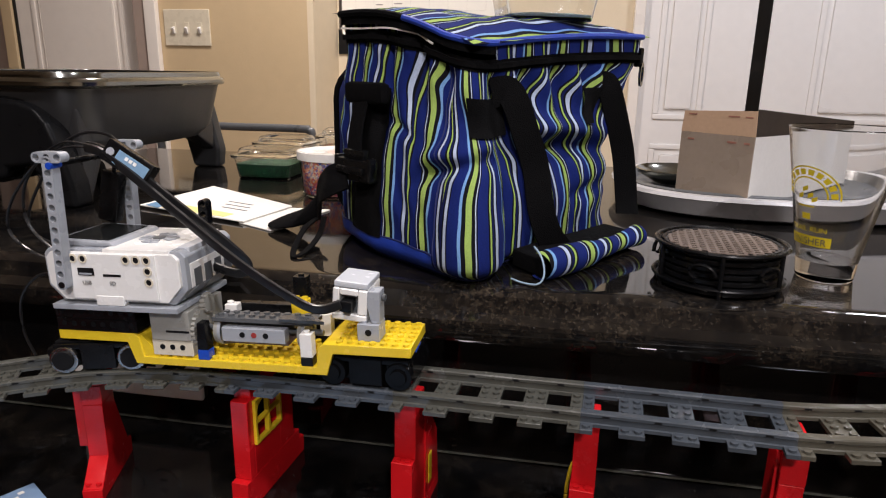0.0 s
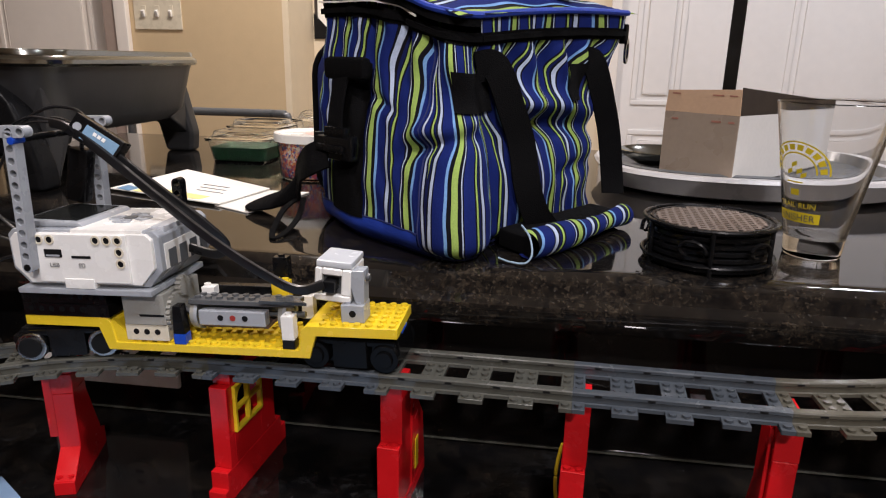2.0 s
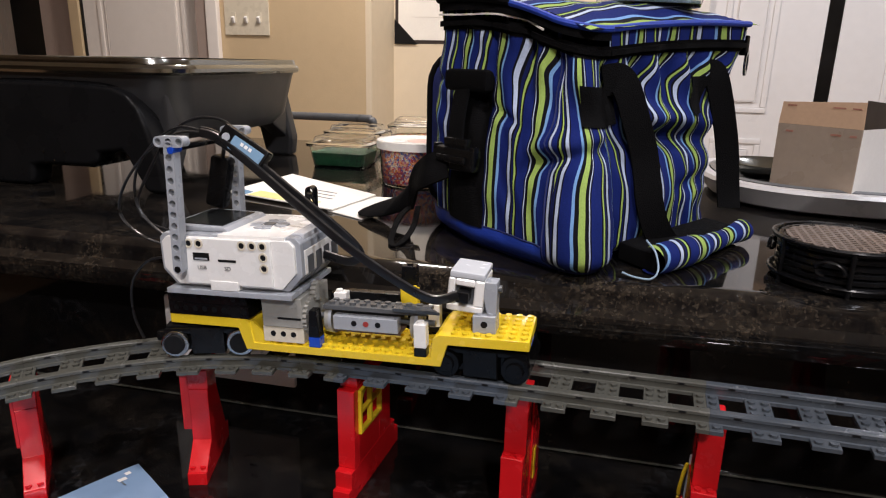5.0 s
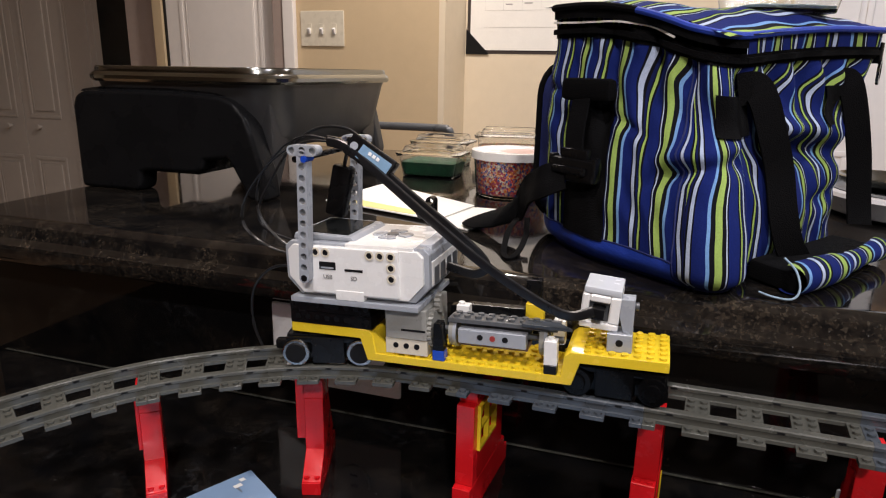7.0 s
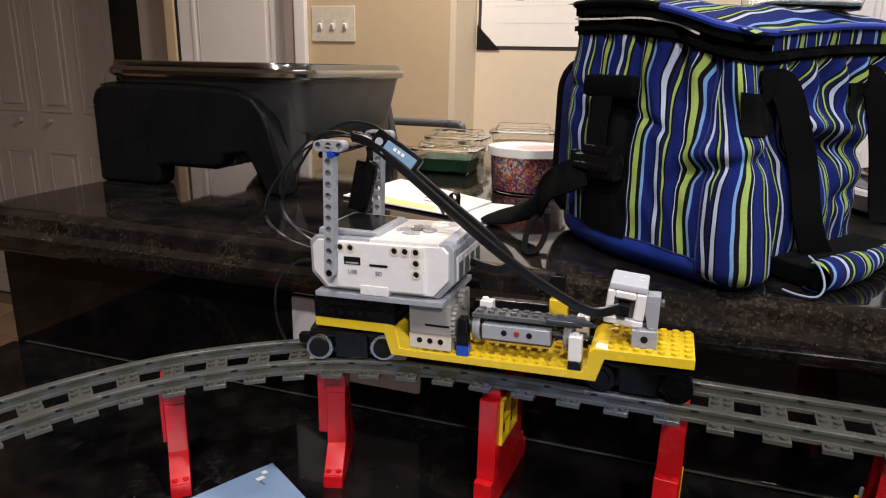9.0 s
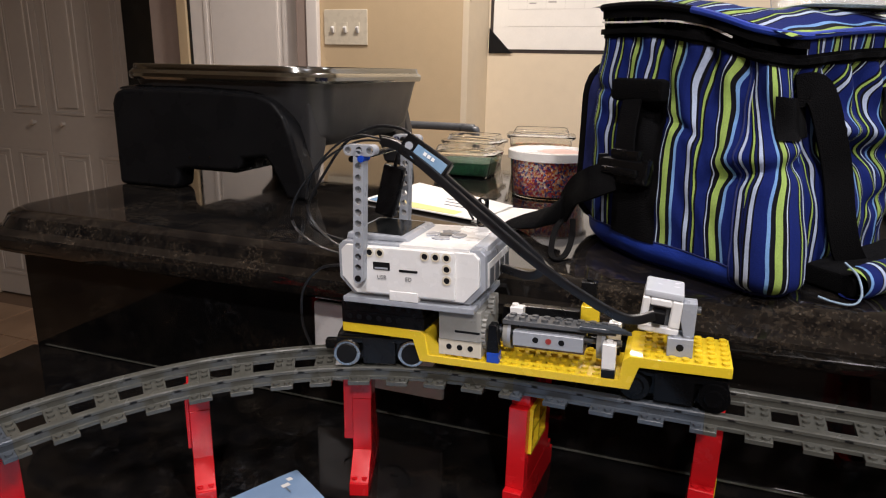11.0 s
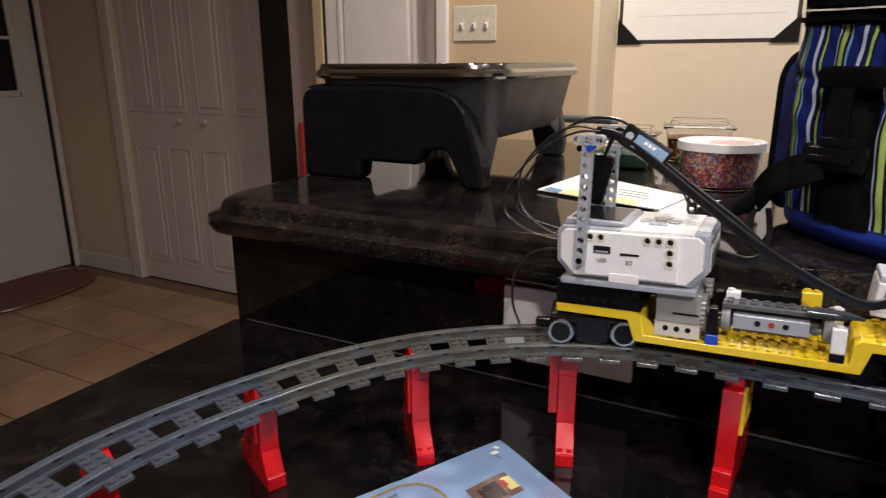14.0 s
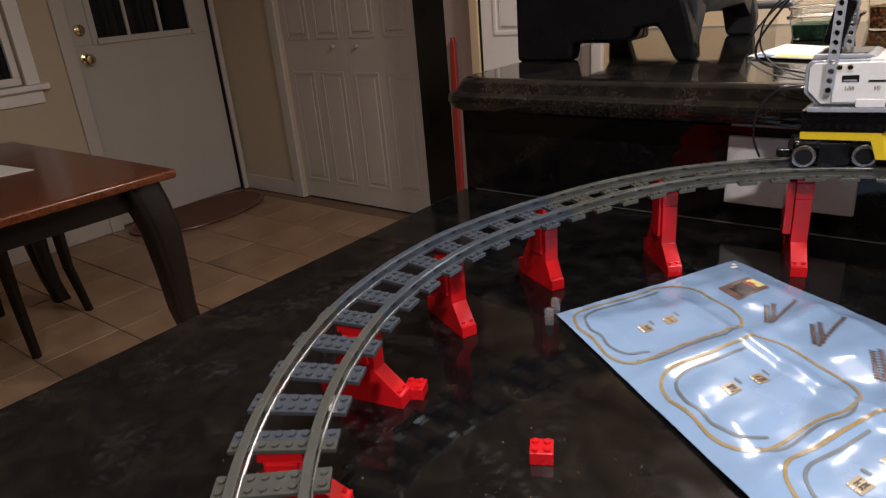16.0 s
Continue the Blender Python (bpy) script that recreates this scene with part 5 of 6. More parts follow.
for i, (x, y, a) in enumerate(((-0.089, -0.383, 28), (-0.209, -0.369, 24))):
    bk = thing("loose_brick", pose(x, y, CT, 0, 0, a), "small loose red toy brick on the worktop", "toy brick", "loose bricks")
    bm = box(-0.0078, 0.0078, -0.0078, 0.0078, 0, 0.0096, 0.0004, seg=1)
    for sx in (-0.004, 0.004):
        for sy in (-0.004, 0.004):
            stud(bm, sx, sy, 0.0096, sides=12)
    part("body", bm, RED, bk)
for x, y in ((-0.181, -0.192), (-0.176, -0.214)):
    bk = thing("clear_brick", pose(x, y, CT, 0, 0, 30), "small clear toy brick on the worktop", "toy brick", "clear bricks")
    bm = box(-0.004, 0.004, -0.0078, 0.0078, 0, 0.0096, 0.0004, seg=1)
    for sy in (-0.004, 0.004):
        stud(bm, 0, sy, 0.0096, sides=12)
    part("body", bm, ICE, bk)
solo("loose_cable", tube([(0.26, 0.02, CT + 0.002), (0.31, -0.02, CT + 0.002), (0.36, -0.03, CT + 0.002), (0.43, 0.0, CT + 0.002), (0.5, 0.04, CT + 0.002)], 0.0016), CABLE, "thin black cable lying on the granite worktop", "cable")
fig = thing("yellow_rail", pose(0.362, 0.03, CT), "small bowed yellow toy rail standing behind a pier", "toy part")
bm = tube([(0.004, 0, 0.0014), (0.0015, 0, 0.012), (0.0005, 0, 0.030), (0.0020, 0, 0.046), (0.004, 0, 0.056)], 0.0014)
part("rail", bm, YELLOW, fig)
part("axle", rod((0.0048, 0.002, 0.0), (0.0066, 0.002, 0.062), 0.0013, 8), LGREY, fig, "thin grey axle")

# ---------------------------------------------------------------- on the bar
# papers
p1 = thing("envelope", pose(0, 0, BT), "white envelope with a yellow strip on granite", "envelope")
q = [(-0.140, 0.273), (-0.122, 0.411), (0.033, 0.312), (0.015, 0.222)]
part("paper", prism(q, 0.0025, 0.0040, 0.0003, seg=1), PAPER, p1)
part("stamp", prism([(-0.132, 0.272), (-0.130, 0.292), (-0.108, 0.279), (-0.110, 0.262)], 0.0041, 0.0044), INKBLUE, p1)
part("yellow_strip", prism([(-0.106, 0.262), (-0.103, 0.288), (-0.01, 0.252), (-0.014, 0.236)], 0.0041, 0.0044), PAPERY, p1)
for i in range(3):
    part("line", prism([(-0.05 + i * 0.004, 0.315 - i * 0.016), (-0.05 + i * 0.004, 0.318 - i * 0.016), (-0.012 + i * 0.004, 0.304 - i * 0.016), (-0.012 + i * 0.004, 0.301 - i * 0.016)], 0.0041, 0.0043), INK, p1)
solo("paper_slip", prism([(0.008, 0.226), (0.030, 0.312), (0.080, 0.313), (0.056, 0.200)], 0.0002, 0.0016, 0.0003, seg=1), PAPER, "white paper slip lying under the envelope", "paper", pose(0, 0, BT))


def deli(name, x, y, w, d, h, fill, level, label, yaw=0, z=BT):
    """A clear lidded food tub with something in it."""
    t = thing(name, pose(x, y, z, 0, 0, yaw), label, "container", "clear food containers")
    k = 0.0007

    def ring(sx, sy, r, zz, inset=0.0):
        return [(a, b, zz) for a, b in rounded(sx - 2 * inset, sy - 2 * inset, r)]

    outer = [ring(w * 0.86, d * 0.86, 0.010, 0), ring(w * 0.88, d * 0.88, 0.011, 0.002), ring(w, d, 0.014, h), ring(w + 0.008, d + 0.008, 0.016, h + 0.0005), ring(w + 0.008, d + 0.008, 0.016, h + 0.0025), ring(w - 2 * k, d - 2 * k, 0.013, h + 0.0025)]
    inner = [ring(w - 2 * k, d - 2 * k, 0.013, h - 0.001), ring(w * 0.88 - 2 * k, d * 0.88 - 2 * k, 0.010, 0.003)]
    part("tub", loft(outer + inner), CLEARP, t)
    f = h * level
    s0, s1 = 0.885, 0.885 + 0.115 * level
    part("filling", loft([ring(w * s0 - 0.004, d * s0 - 0.004, 0.009, 0.0035), ring(w * s1 - 0.004, d * s1 - 0.004, 0.010, f), ring(w * s1 * 0.6, d * s1 * 0.6, 0.008, f + 0.002)]), fill, t)
    lid = loft([ring(w + 0.010, d + 0.010, 0.017, h + 0.0028), ring(w + 0.010, d + 0.010, 0.017, h + 0.005), ring(w * 0.92, d * 0.92, 0.014, h + 0.006), ring(w * 0.86, d * 0.86, 0.013, h + 0.013), ring(w * 0.83, d * 0.83, 0.012, h + 0.0145),
                ring(w * 0.82, d * 0.82, 0.012, h + 0.0137), ring(w * 0.85, d * 0.85, 0.012, h + 0.0123), ring(w * 0.915, d * 0.915, 0.013, h + 0.0053), ring(w + 0.008, d + 0.008, 0.016, h + 0.0030)], caps=(True, False))
    part("lid", lid, CLEARP, t, "clear snap lid")
    return t


deli("sugar_container", -0.094, 0.535, 0.092, 0.075, 0.030, SPR_GREEN, 0.72, "clear tub of dark green sugar with lid")
deli("sugar_container", -0.115, 0.650, 0.092, 0.075, 0.036, SPR_GREEN, 0.25, "clear lidded tub behind the green sugar")
deli("sprinkle_container", -0.005, 0.660, 0.10, 0.08, 0.050, SPR_FALL, 0.72, "clear tub of autumn coloured sprinkles with lid", 10)
tubt = thing("sprinkle_tub", pose(0.052, 0.425, BT), "round tub of mixed sprinkles with a white lid", "tub")
part("tub", lathe([(0, 0), (0.045, 0), (0.0465, 0.002), (0.0505, 0.052), (0.0490, 0.052), (0.0452, 0.003), (0, 0.003)], 40, close=False), CLEARP, tubt)
part("filling", lathe([(0, 0.0035), (0.0448, 0.0035), (0.0482, 0.046), (0.030, 0.048), (0, 0.047)], 40, close=False), SPR_MIX, tubt, "red, blue and peach sprinkles")
part("lid", lathe([(0, 0.0555), (0.045, 0.0555), (0.0470, 0.0575), (0.0530, 0.0575), (0.0535, 0.0565), (0.0535, 0.0475), (0.0520, 0.0475), (0.0515, 0.0530), (0, 0.0535)], 40, close=False), WHITEP, tubt, "white snap lid")
part("lid_print", rod((0.012, 0.004, 0.0554), (0.012, 0.004, 0.0558), 0.026, 24), paint("faded_red_print", (0.62, 0.42, 0.36), 0.5, vary=0.2, scale=80), tubt, "faded red print")
stool = thing("bar_stool", pose(-0.445, 1.103, 0), "dark grey tubular bar stool drawn up behind the bar", "stool")
part("back_frame", sweep(smooth_line([(-0.196, -0.02, 0.742), (-0.198, 0, 0.90), (-0.200, 0, 1.075), (-0.192, 0, 1.098), (-0.170, 0, 1.104), (0.0, 0, 1.104), (0.170, 0, 1.104), (0.192, 0, 1.100), (0.200, 0, 1.078), (0.198, 0, 0.90), (0.196, -0.02, 0.742)], 6), circle(0.0095, 12), up=(0, 1, 0)), DGREY, stool, "dark grey bent tube back")
part("seat", box(-0.20, 0.20, -0.29, -0.002, 0.735, 0.765, 0.012), BLACKP, stool, "black padded seat")
for lx in (-0.18, 0.18):
    for ly in (-0.27, -0.03):
        part("leg", rod((lx * 1.12, ly * 1.02, 0.0), (lx, ly, 0.736), 0.0095, 12), DGREY, stool)
    part("foot_rail", rod((lx * 1.08, -0.27, 0.25), (lx * 1.08, -0.031, 0.25), 0.007, 10), DGREY, stool)

# electric skillet
LINING = paint("non_stick_coat", (0.008, 0.008, 0.008), 0.75, vary=0.2, scale=30, spec=0.08)
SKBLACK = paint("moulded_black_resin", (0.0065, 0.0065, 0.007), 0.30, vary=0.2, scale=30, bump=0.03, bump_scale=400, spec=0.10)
sk = thing("electric_skillet", pose(-0.345, 0.435, BT), "black electric skillet with a steel rim on four legs", "skillet")


RX, RZ = 0.0115, 0.003


def ringx(w, d, r, z):
    return [(a + RX, b, z + RZ) for a, b in rounded(w - 0.005, d, r, 7)]


body = loft([ringx(0.20, 0.27, 0.05, 0.050), ringx(0.235, 0.305, 0.055, 0.054), ringx(0.262, 0.335, 0.055, 0.070), ringx(0.282, 0.356, 0.052, 0.126), ringx(0.286, 0.360, 0.052, 0.132),
             ringx(0.276, 0.350, 0.048, 0.132), ringx(0.250, 0.322, 0.045, 0.075), ringx(0.20, 0.27, 0.045, 0.066)])
part("pan", body, CHARCOAL, sk, "dark enamelled pan")
rim = loft([ringx(0.286, 0.360, 0.052, 0.1330), ringx(0.297, 0.371, 0.056, 0.1318), ringx(0.302, 0.376, 0.058, 0.1350), ringx(0.302, 0.376, 0.058, 0.1392), ringx(0.297, 0.371, 0.056, 0.1425), ringx(0.292, 0.366, 0.054, 0.1440), ringx(0.2905, 0.3645, 0.054, 0.1490), ringx(0.2885, 0.3625, 0.053, 0.1505), ringx(0.2865, 0.3605, 0.052, 0.1490), ringx(0.286, 0.360, 0.052, 0.1330)], caps=(False, False))
part("rim", rim, CHROME, sk, "shiny rolled steel rim")
for ysign in (-1, 1):
    y0 = -0.188 if ysign < 0 else 0.160
    prof = [(-0.137, 0.000), (-0.046, 0.000), (-0.042, 0.008), (-0.040, 0.024), (-0.030, 0.0265), (0.040, 0.0280), (0.052, 0.0320), (0.056, 0.0440), (0.088, 0.0480), (0.094, 0.0400), (0.116, 0.000), (0.142, 0.000), (0.139, 0.028), (0.124, 0.078), (0.116, 0.098), (0.102, 0.114), (0.082, 0.1215), (0.030, 0.1245), (-0.060, 0.1250), (-0.118, 0.1230), (-0.131, 0.1170), (-0.137, 0.104)]
    if ysign > 0:
        prof = [(-0.137, 0.000), (-0.100, 0.000), (-0.085, 0.044), (0.075, 0.046), (0.086, 0.000), (0.130, 0.000), (0.134, 0.030), (0.118, 0.102), (0.090, 0.124), (-0.118, 0.126), (-0.137, 0.104)]
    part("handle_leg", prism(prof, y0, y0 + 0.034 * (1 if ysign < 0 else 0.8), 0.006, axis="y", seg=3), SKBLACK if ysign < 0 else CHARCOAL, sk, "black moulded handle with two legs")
for x in (-1, 1):
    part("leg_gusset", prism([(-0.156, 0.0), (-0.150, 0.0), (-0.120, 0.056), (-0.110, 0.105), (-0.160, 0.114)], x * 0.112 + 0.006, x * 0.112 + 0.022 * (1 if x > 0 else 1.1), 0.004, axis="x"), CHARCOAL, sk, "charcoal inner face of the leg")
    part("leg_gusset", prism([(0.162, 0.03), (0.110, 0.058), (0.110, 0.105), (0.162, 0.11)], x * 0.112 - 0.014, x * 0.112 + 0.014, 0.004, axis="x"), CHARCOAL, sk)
part("handle_shoulder", loft([[(x, -0.158 - w * math.cos(radians(a)), 0.1215 + h * math.sin(radians(a))) for a in range(0, 181, 20)] for x, w, h in ((-0.130, 0.020, 0.004), (-0.080, 0.024, 0.010), (0.0, 0.024, 0.012), (0.060, 0.022, 0.009), (0.104, 0.016, 0.003))]), SKBLACK, sk, "rounded top of the handle")
part("lining", loft([ringx(0.2858, 0.3598, 0.052, 0.1340), ringx(0.2860, 0.3600, 0.052, 0.1488), ringx(0.2830, 0.3570, 0.051, 0.1492), ringx(0.270, 0.344, 0.046, 0.1322), ringx(0.2600, 0.332, 0.045, 0.090)], caps=(False, False)), LINING, sk, "black non-stick lining")
part("heat_plug", box(-0.036, 0.046, -0.184, -0.10, 0.0255, 0.050, 0.005), BLACKP, sk, "black heat control plug")
# tiny steel dots put in as bright glints on the heat plug
for x, z in ((-0.020, 0.0420), (0.010, 0.0440), (-0.006, 0.0330)):
    part("light", rod((x, -0.1875, z), (x, -0.1890, z), 0.0011, 8), CHROME, sk)

# coaster stack in its holder
SQUAT = Matrix.Diagonal((0.89, 0.89, 0.68, 1))
co = thing("coaster_holder", pose(0.474, 0.130, BT) @ SQUAT, "black wire coaster holder on the granite bar", "coaster holder")
part("base", lathe([(0, 0.001), (0.050, 0.001), (0.055, 0.004), (0.056, 0.008), (0.052, 0.008), (0.050, 0.005), (0, 0.005)], 48, close=False), BLACKP, co)
for z in (0.010, 0.050):
    bm = sweep([(0.0555 * math.cos(a), 0.0555 * math.sin(a), z) for a in (2 * math.pi * i / 48 for i in range(49))], circle(0.0022, 8), closed_ends=False)
    part("ring", bm, BLACKP, co)
for a in range(20, 380, 60):
    c, s = math.cos(radians(a)), math.sin(radians(a))
    part("post", rod((0.0555 * c, 0.0555 * s, 0.0), (0.0555 * c, 0.0555 * s, 0.050), 0.0020, 8), BLACKP, co)
for a0 in (-118, -60, 60, 150):
    spiral = []
    for i in range(26):
        t = i / 25 * 4.6
        r = 0.0135 - 0.0019 * t
        aa = radians(a0) + r * math.cos(t) / 0.0575
        spiral.append((0.0575 * math.cos(aa), 0.0575 * math.sin(aa), 0.027 + r * math.sin(t)))
    part("scroll", sweep(spiral, circle(0.0019, 8)), BLACKP, co)
for i in range(6):
    cs = thing("coaster", pose(0.474, 0.130, BT + 0.0038 + i * 0.0052, 0, 0, 17 * i) @ SQUAT, "round black rimmed coaster with a woven top", "coaster", "coasters in the holder")
    part("disc", lathe([(0, 0.0), (0.050, 0.0), (0.0518, 0.0012), (0.0518, 0.0052), (0.0500, 0.0066), (0.0480, 0.0062), (0.0475, 0.0050), (0, 0.0050)], 48, close=False), BLACKP, cs)
    if i == 5:
        for k in range(-6, 7):
            w = math.sqrt(max(0, 0.046**2 - (k * 0.0072) ** 2))
            for ang in (0, 90):
                part("weave", box(-w, w, k * 0.0072 - 0.0013, k * 0.0072 + 0.0013, 0.0051, 0.0062 + (0.0003 if ang else 0), 0.0003, seg=1), CORK, cs, "", pose(0, 0, 0, 0, 0, ang))

# pint glass with a printed badge
gl = thing("pint_glass", pose(0.567, 0.165, BT), "empty clear pint glass with yellow print", "glass")
wall_o = [(0, 0), (0.0208, 0), (0.0220, 0.002), (0.0236, 0.018), (0.0425, 0.122), (0.0430, 0.1235)]
wall_i = [(0.0420, 0.1243), (0.0410, 0.122), (0.0222, 0.021), (0.0208, 0.016), (0, 0.014)]
part("glass", lathe(wall_o + wall_i, 64, close=False), GLASS, gl, "clear glass")


def on_glass(a, z, lift=0.0003):
    r = 0.0236 + (0.0425 - 0.0236) * (z - 0.018) / 0.104 + lift
    return (r * math.cos(a), r * math.sin(a), z)


def glass_patch(a0, a1, z0, z1, material=YPRINT, name="print", slant=0.0):
    bm = bmesh.new()
    k = 10
    top = [bm.verts.new(on_glass(radians(a0 + (a1 - a0) * i / k), z1 + slant * i / k)) for i in range(k + 1)]
    bot = [bm.verts.new(on_glass(radians(a0 + (a1 - a0) * i / k), z0 + slant * i / k)) for i in range(k + 1)]
    for i in range(k):
        bm.faces.new((bot[i], bot[i + 1], top[i + 1], top[i]))
    return part(name, bm, material, gl, "yellow print")


GA = -150
glass_patch(GA - 38, GA + 42, 0.0300, 0.0385)


def glass_arc(r0, r1, steps, gap, zc=0.070):
    """Short printed bars standing in a half circle."""
    for k in range(steps):
        t0, t1 = math.pi * (1 - (k + gap) / steps), math.pi * (1 - (k + 1 - gap) / steps)
        bm = bmesh.new()
        ring = [(t0 + (t1 - t0) * i / 3, r0) for i in range(4)] + [(t1 + (t0 - t1) * i / 3, r1) for i in range(4)]
        bm.faces.new([bm.verts.new(on_glass(radians(GA) + r * math.cos(t) * 1.05 / 0.033, zc + r * math.sin(t))) for t, r in ring])
        part("print", bm, YPRINT, gl, "yellow print")


glass_arc(0.0250, 0.0238, 6, 0.0)
glass_arc(0.0225, 0.0180, 10, 0.16)
glass_arc(0.0165, 0.0153, 6, 0.0)
for a, z in ((-9, 0.0680), (-2, 0.0740), (6, 0.0690), (12, 0.0660)):
    glass_patch(GA + a - 4, GA + a + 4, z, z + 0.0035, slant=0.002)
glass_patch(GA - 14, GA + 12, 0.0620, 0.0632)
glass_patch(GA - 7, GA + 7, 0.0520, 0.0570)
for txt, size, z, mt in (("FINISHER", 0.0078, 0.0315, INK), ("TRAIL RUN", 0.0062, 0.0420, YPRINT)):
    cu = bpy.data.curves.new("lettering", "FONT")
    cu.body, cu.size, cu.align_x = txt, size, "CENTER"
    tob = new("lettering", cu)
    me = bpy.data.meshes.new_from_object(tob.evaluated_get(bpy.context.evaluated_depsgraph_get()))
    bpy.data.objects.remove(tob)
    for v in me.vertices:
        v.co = on_glass(radians(GA + 2) + v.co.x / 0.0275, z + v.co.y, 0.0007)
    me.materials.clear()
    me.materials.append(mt)
    lo = new("lettering", me)
    lo.parent = gl

# open carton on a lidded grey serving tray
tr = thing("serving_tray", pose(0.60, 0.50, BT), "grey plastic oval tray with a dark inside", "tray")


def oval(w, d, z, n=40):
    return [(w / 2 * math.copysign(abs(math.cos(a)) ** 0.75, math.cos(a)), d / 2 * math.copysign(abs(math.sin(a)) ** 0.75, math.sin(a)), z) for a in (2 * math.pi * i / n for i in range(n))]


part("base", loft([oval(0.31, 0.25, 0.0), oval(0.345, 0.285, 0.006), oval(0.365, 0.305, 0.022), oval(0.372, 0.312, 0.026), oval(0.366, 0.306, 0.030), oval(0.342, 0.282, 0.030), oval(0.330, 0.270, 0.020), oval(0.30, 0.24, 0.016)]), TRAY, tr)
part("liner", loft([oval(0.328, 0.268, 0.0165), oval(0.338, 0.278, 0.0305), oval(0.326, 0.266, 0.0320), oval(0.31, 0.25, 0.021), oval(0.2, 0.15, 0.0195)]), DGREY, tr, "dark non-stick liner")
part("dish", lathe([(0, 0.022), (0.030, 0.022), (0.052, 0.034), (0.055, 0.040), (0.053, 0.041), (0.049, 0.036), (0.028, 0.0245), (0, 0.0245)], 40, close=False), CHROME, tr, "shiny steel dish", pose(-0.10, 0.01, 0))
cb = thing("cardboard_box", pose(0.484, 0.424, BT + 0.0212, 0, 0, -43), "open brown and white cardboard carton", "box")
bw, bd, bh, bt = 0.092, 0.245, 0.076, 0.0016
part("front_wall", box(0, bw, 0, bt, 0, bh, 0.0004, seg=1), CARDGREY, cb, "greyish brown glossy front")
part("front_flap", prism([(0, bh), (bw, bh), (bw * 0.985, bh + 0.028), (0.002, bh + 0.024)], 0, bt, axis="y"), CARD, cb, "raised brown flap with red print")
for x, w in ((0.010, 0.012), (0.060, 0.016), (0.080, 0.010)):
    part("print", box(x, x + w * 0.7, -0.0004, 0.0, bh - 0.009, bh - 0.0068), REDFADE, cb)
    part("print", box(x - 0.002, x + w * 0.7, -0.0004, 0.0, bh + 0.020, bh + 0.0215), REDFADE, cb)
part("side_wall", box(bw - bt, bw, bt, bd, 0, bh, 0.0004, seg=1), CARDIN, cb)
part("side_flap", prism([(bt, bh), (bd, bh - 0.002), (bd, bh + 0.010), (bt, bh + 0.030)], bw - bt, bw, axis="x"), CARDDK, cb, "dark printed flap")
part("back_wall", box(0, bw - bt, bd, bd + bt, 0, bh, 0.0004, seg=1), CARD, cb)
part("left_wall", box(0, bt, bt, bd, 0, bh, 0.0004, seg=1), CARD, cb)
part("bottom", box(bt, bw - bt, bt, bd, 0, bt), CARD, cb, smooth=False)

# ---------------------------------------------------------------- striped cooler bag
BX, BY = 0.248, 0.188
bag = thing("cooler_bag", pose(0.276, 0.118, BT, 0, 0, 53), "blue, lime and white striped soft cooler bag with zipped lid", "bag")


def bag_top(x, y):
    """The slumped lid's height: low at the near corner, high at the back."""
    u, v = min(1, max(0, x / BX)), min(1, max(0, y / BY))
    puff = 0.011 * math.sin(math.pi * min(1, v * 1.05)) * (1 - u) ** 2 + 0.004 * math.sin(math.pi * u) * (1 - v)
    return (0.181 * (1 - u) + 0.197 * u) * (1 - v) + (0.213 * (1 - u) + 0.216 * u) * v + puff


def bag_outline():
    """Points round the bag with their distance along it and their outward way, from the near corner along the long side."""
    r = 0.026
    segs = [((r, 0), (BX - r, 0)), ((BX, r), (BX, BY - r)), ((BX - r, BY), (r, BY)), ((0, BY - r), (0, r))]
    cents = [(BX - r, r, -90), (BX - r, BY - r, 0), (r, BY - r, 90), (r, r, 180)]
    out, dist = [], 0.0
    for (a, b), (cx, cy, a0) in zip(segs, cents):
        L = math.dist(a, b)
        k = int(L / 0.0025)
        w = Vector((b[1] - a[1], a[0] - b[0])).normalized()
        for i in range(k):
            out.append((a[0] + (b[0] - a[0]) * i / k, a[1] + (b[1] - a[1]) * i / k, dist + L * i / k, w.x, w.y, i / k))
        dist += L
        for i in range(12):
            t = radians(a0 + 90 * i / 12)
            out.append((cx + r * math.cos(t), cy + r * math.sin(t), dist + r * math.pi / 2 * i / 12, math.cos(t), math.sin(t), -1))
        dist += r * math.pi / 2
    return out


OUT = bag_outline()
TOTAL = OUT[-1][2] + 0.0034
PERIOD = 0.050
SHORT0 = TOTAL - 0.026 * math.pi / 2 - (BY - 0.052)      # where the short side begins (far end)
LENGTH = {}                                              # length along the skin at mid height, by distance along the outline


def ease(a, b, x):
    t = min(1.0, max(0.0, (x - a) / (b - a)))
    return t * t * (3 - 2 * t)


def bump_at(x, c, w):
    return math.exp(-((x - c) / w) ** 2)


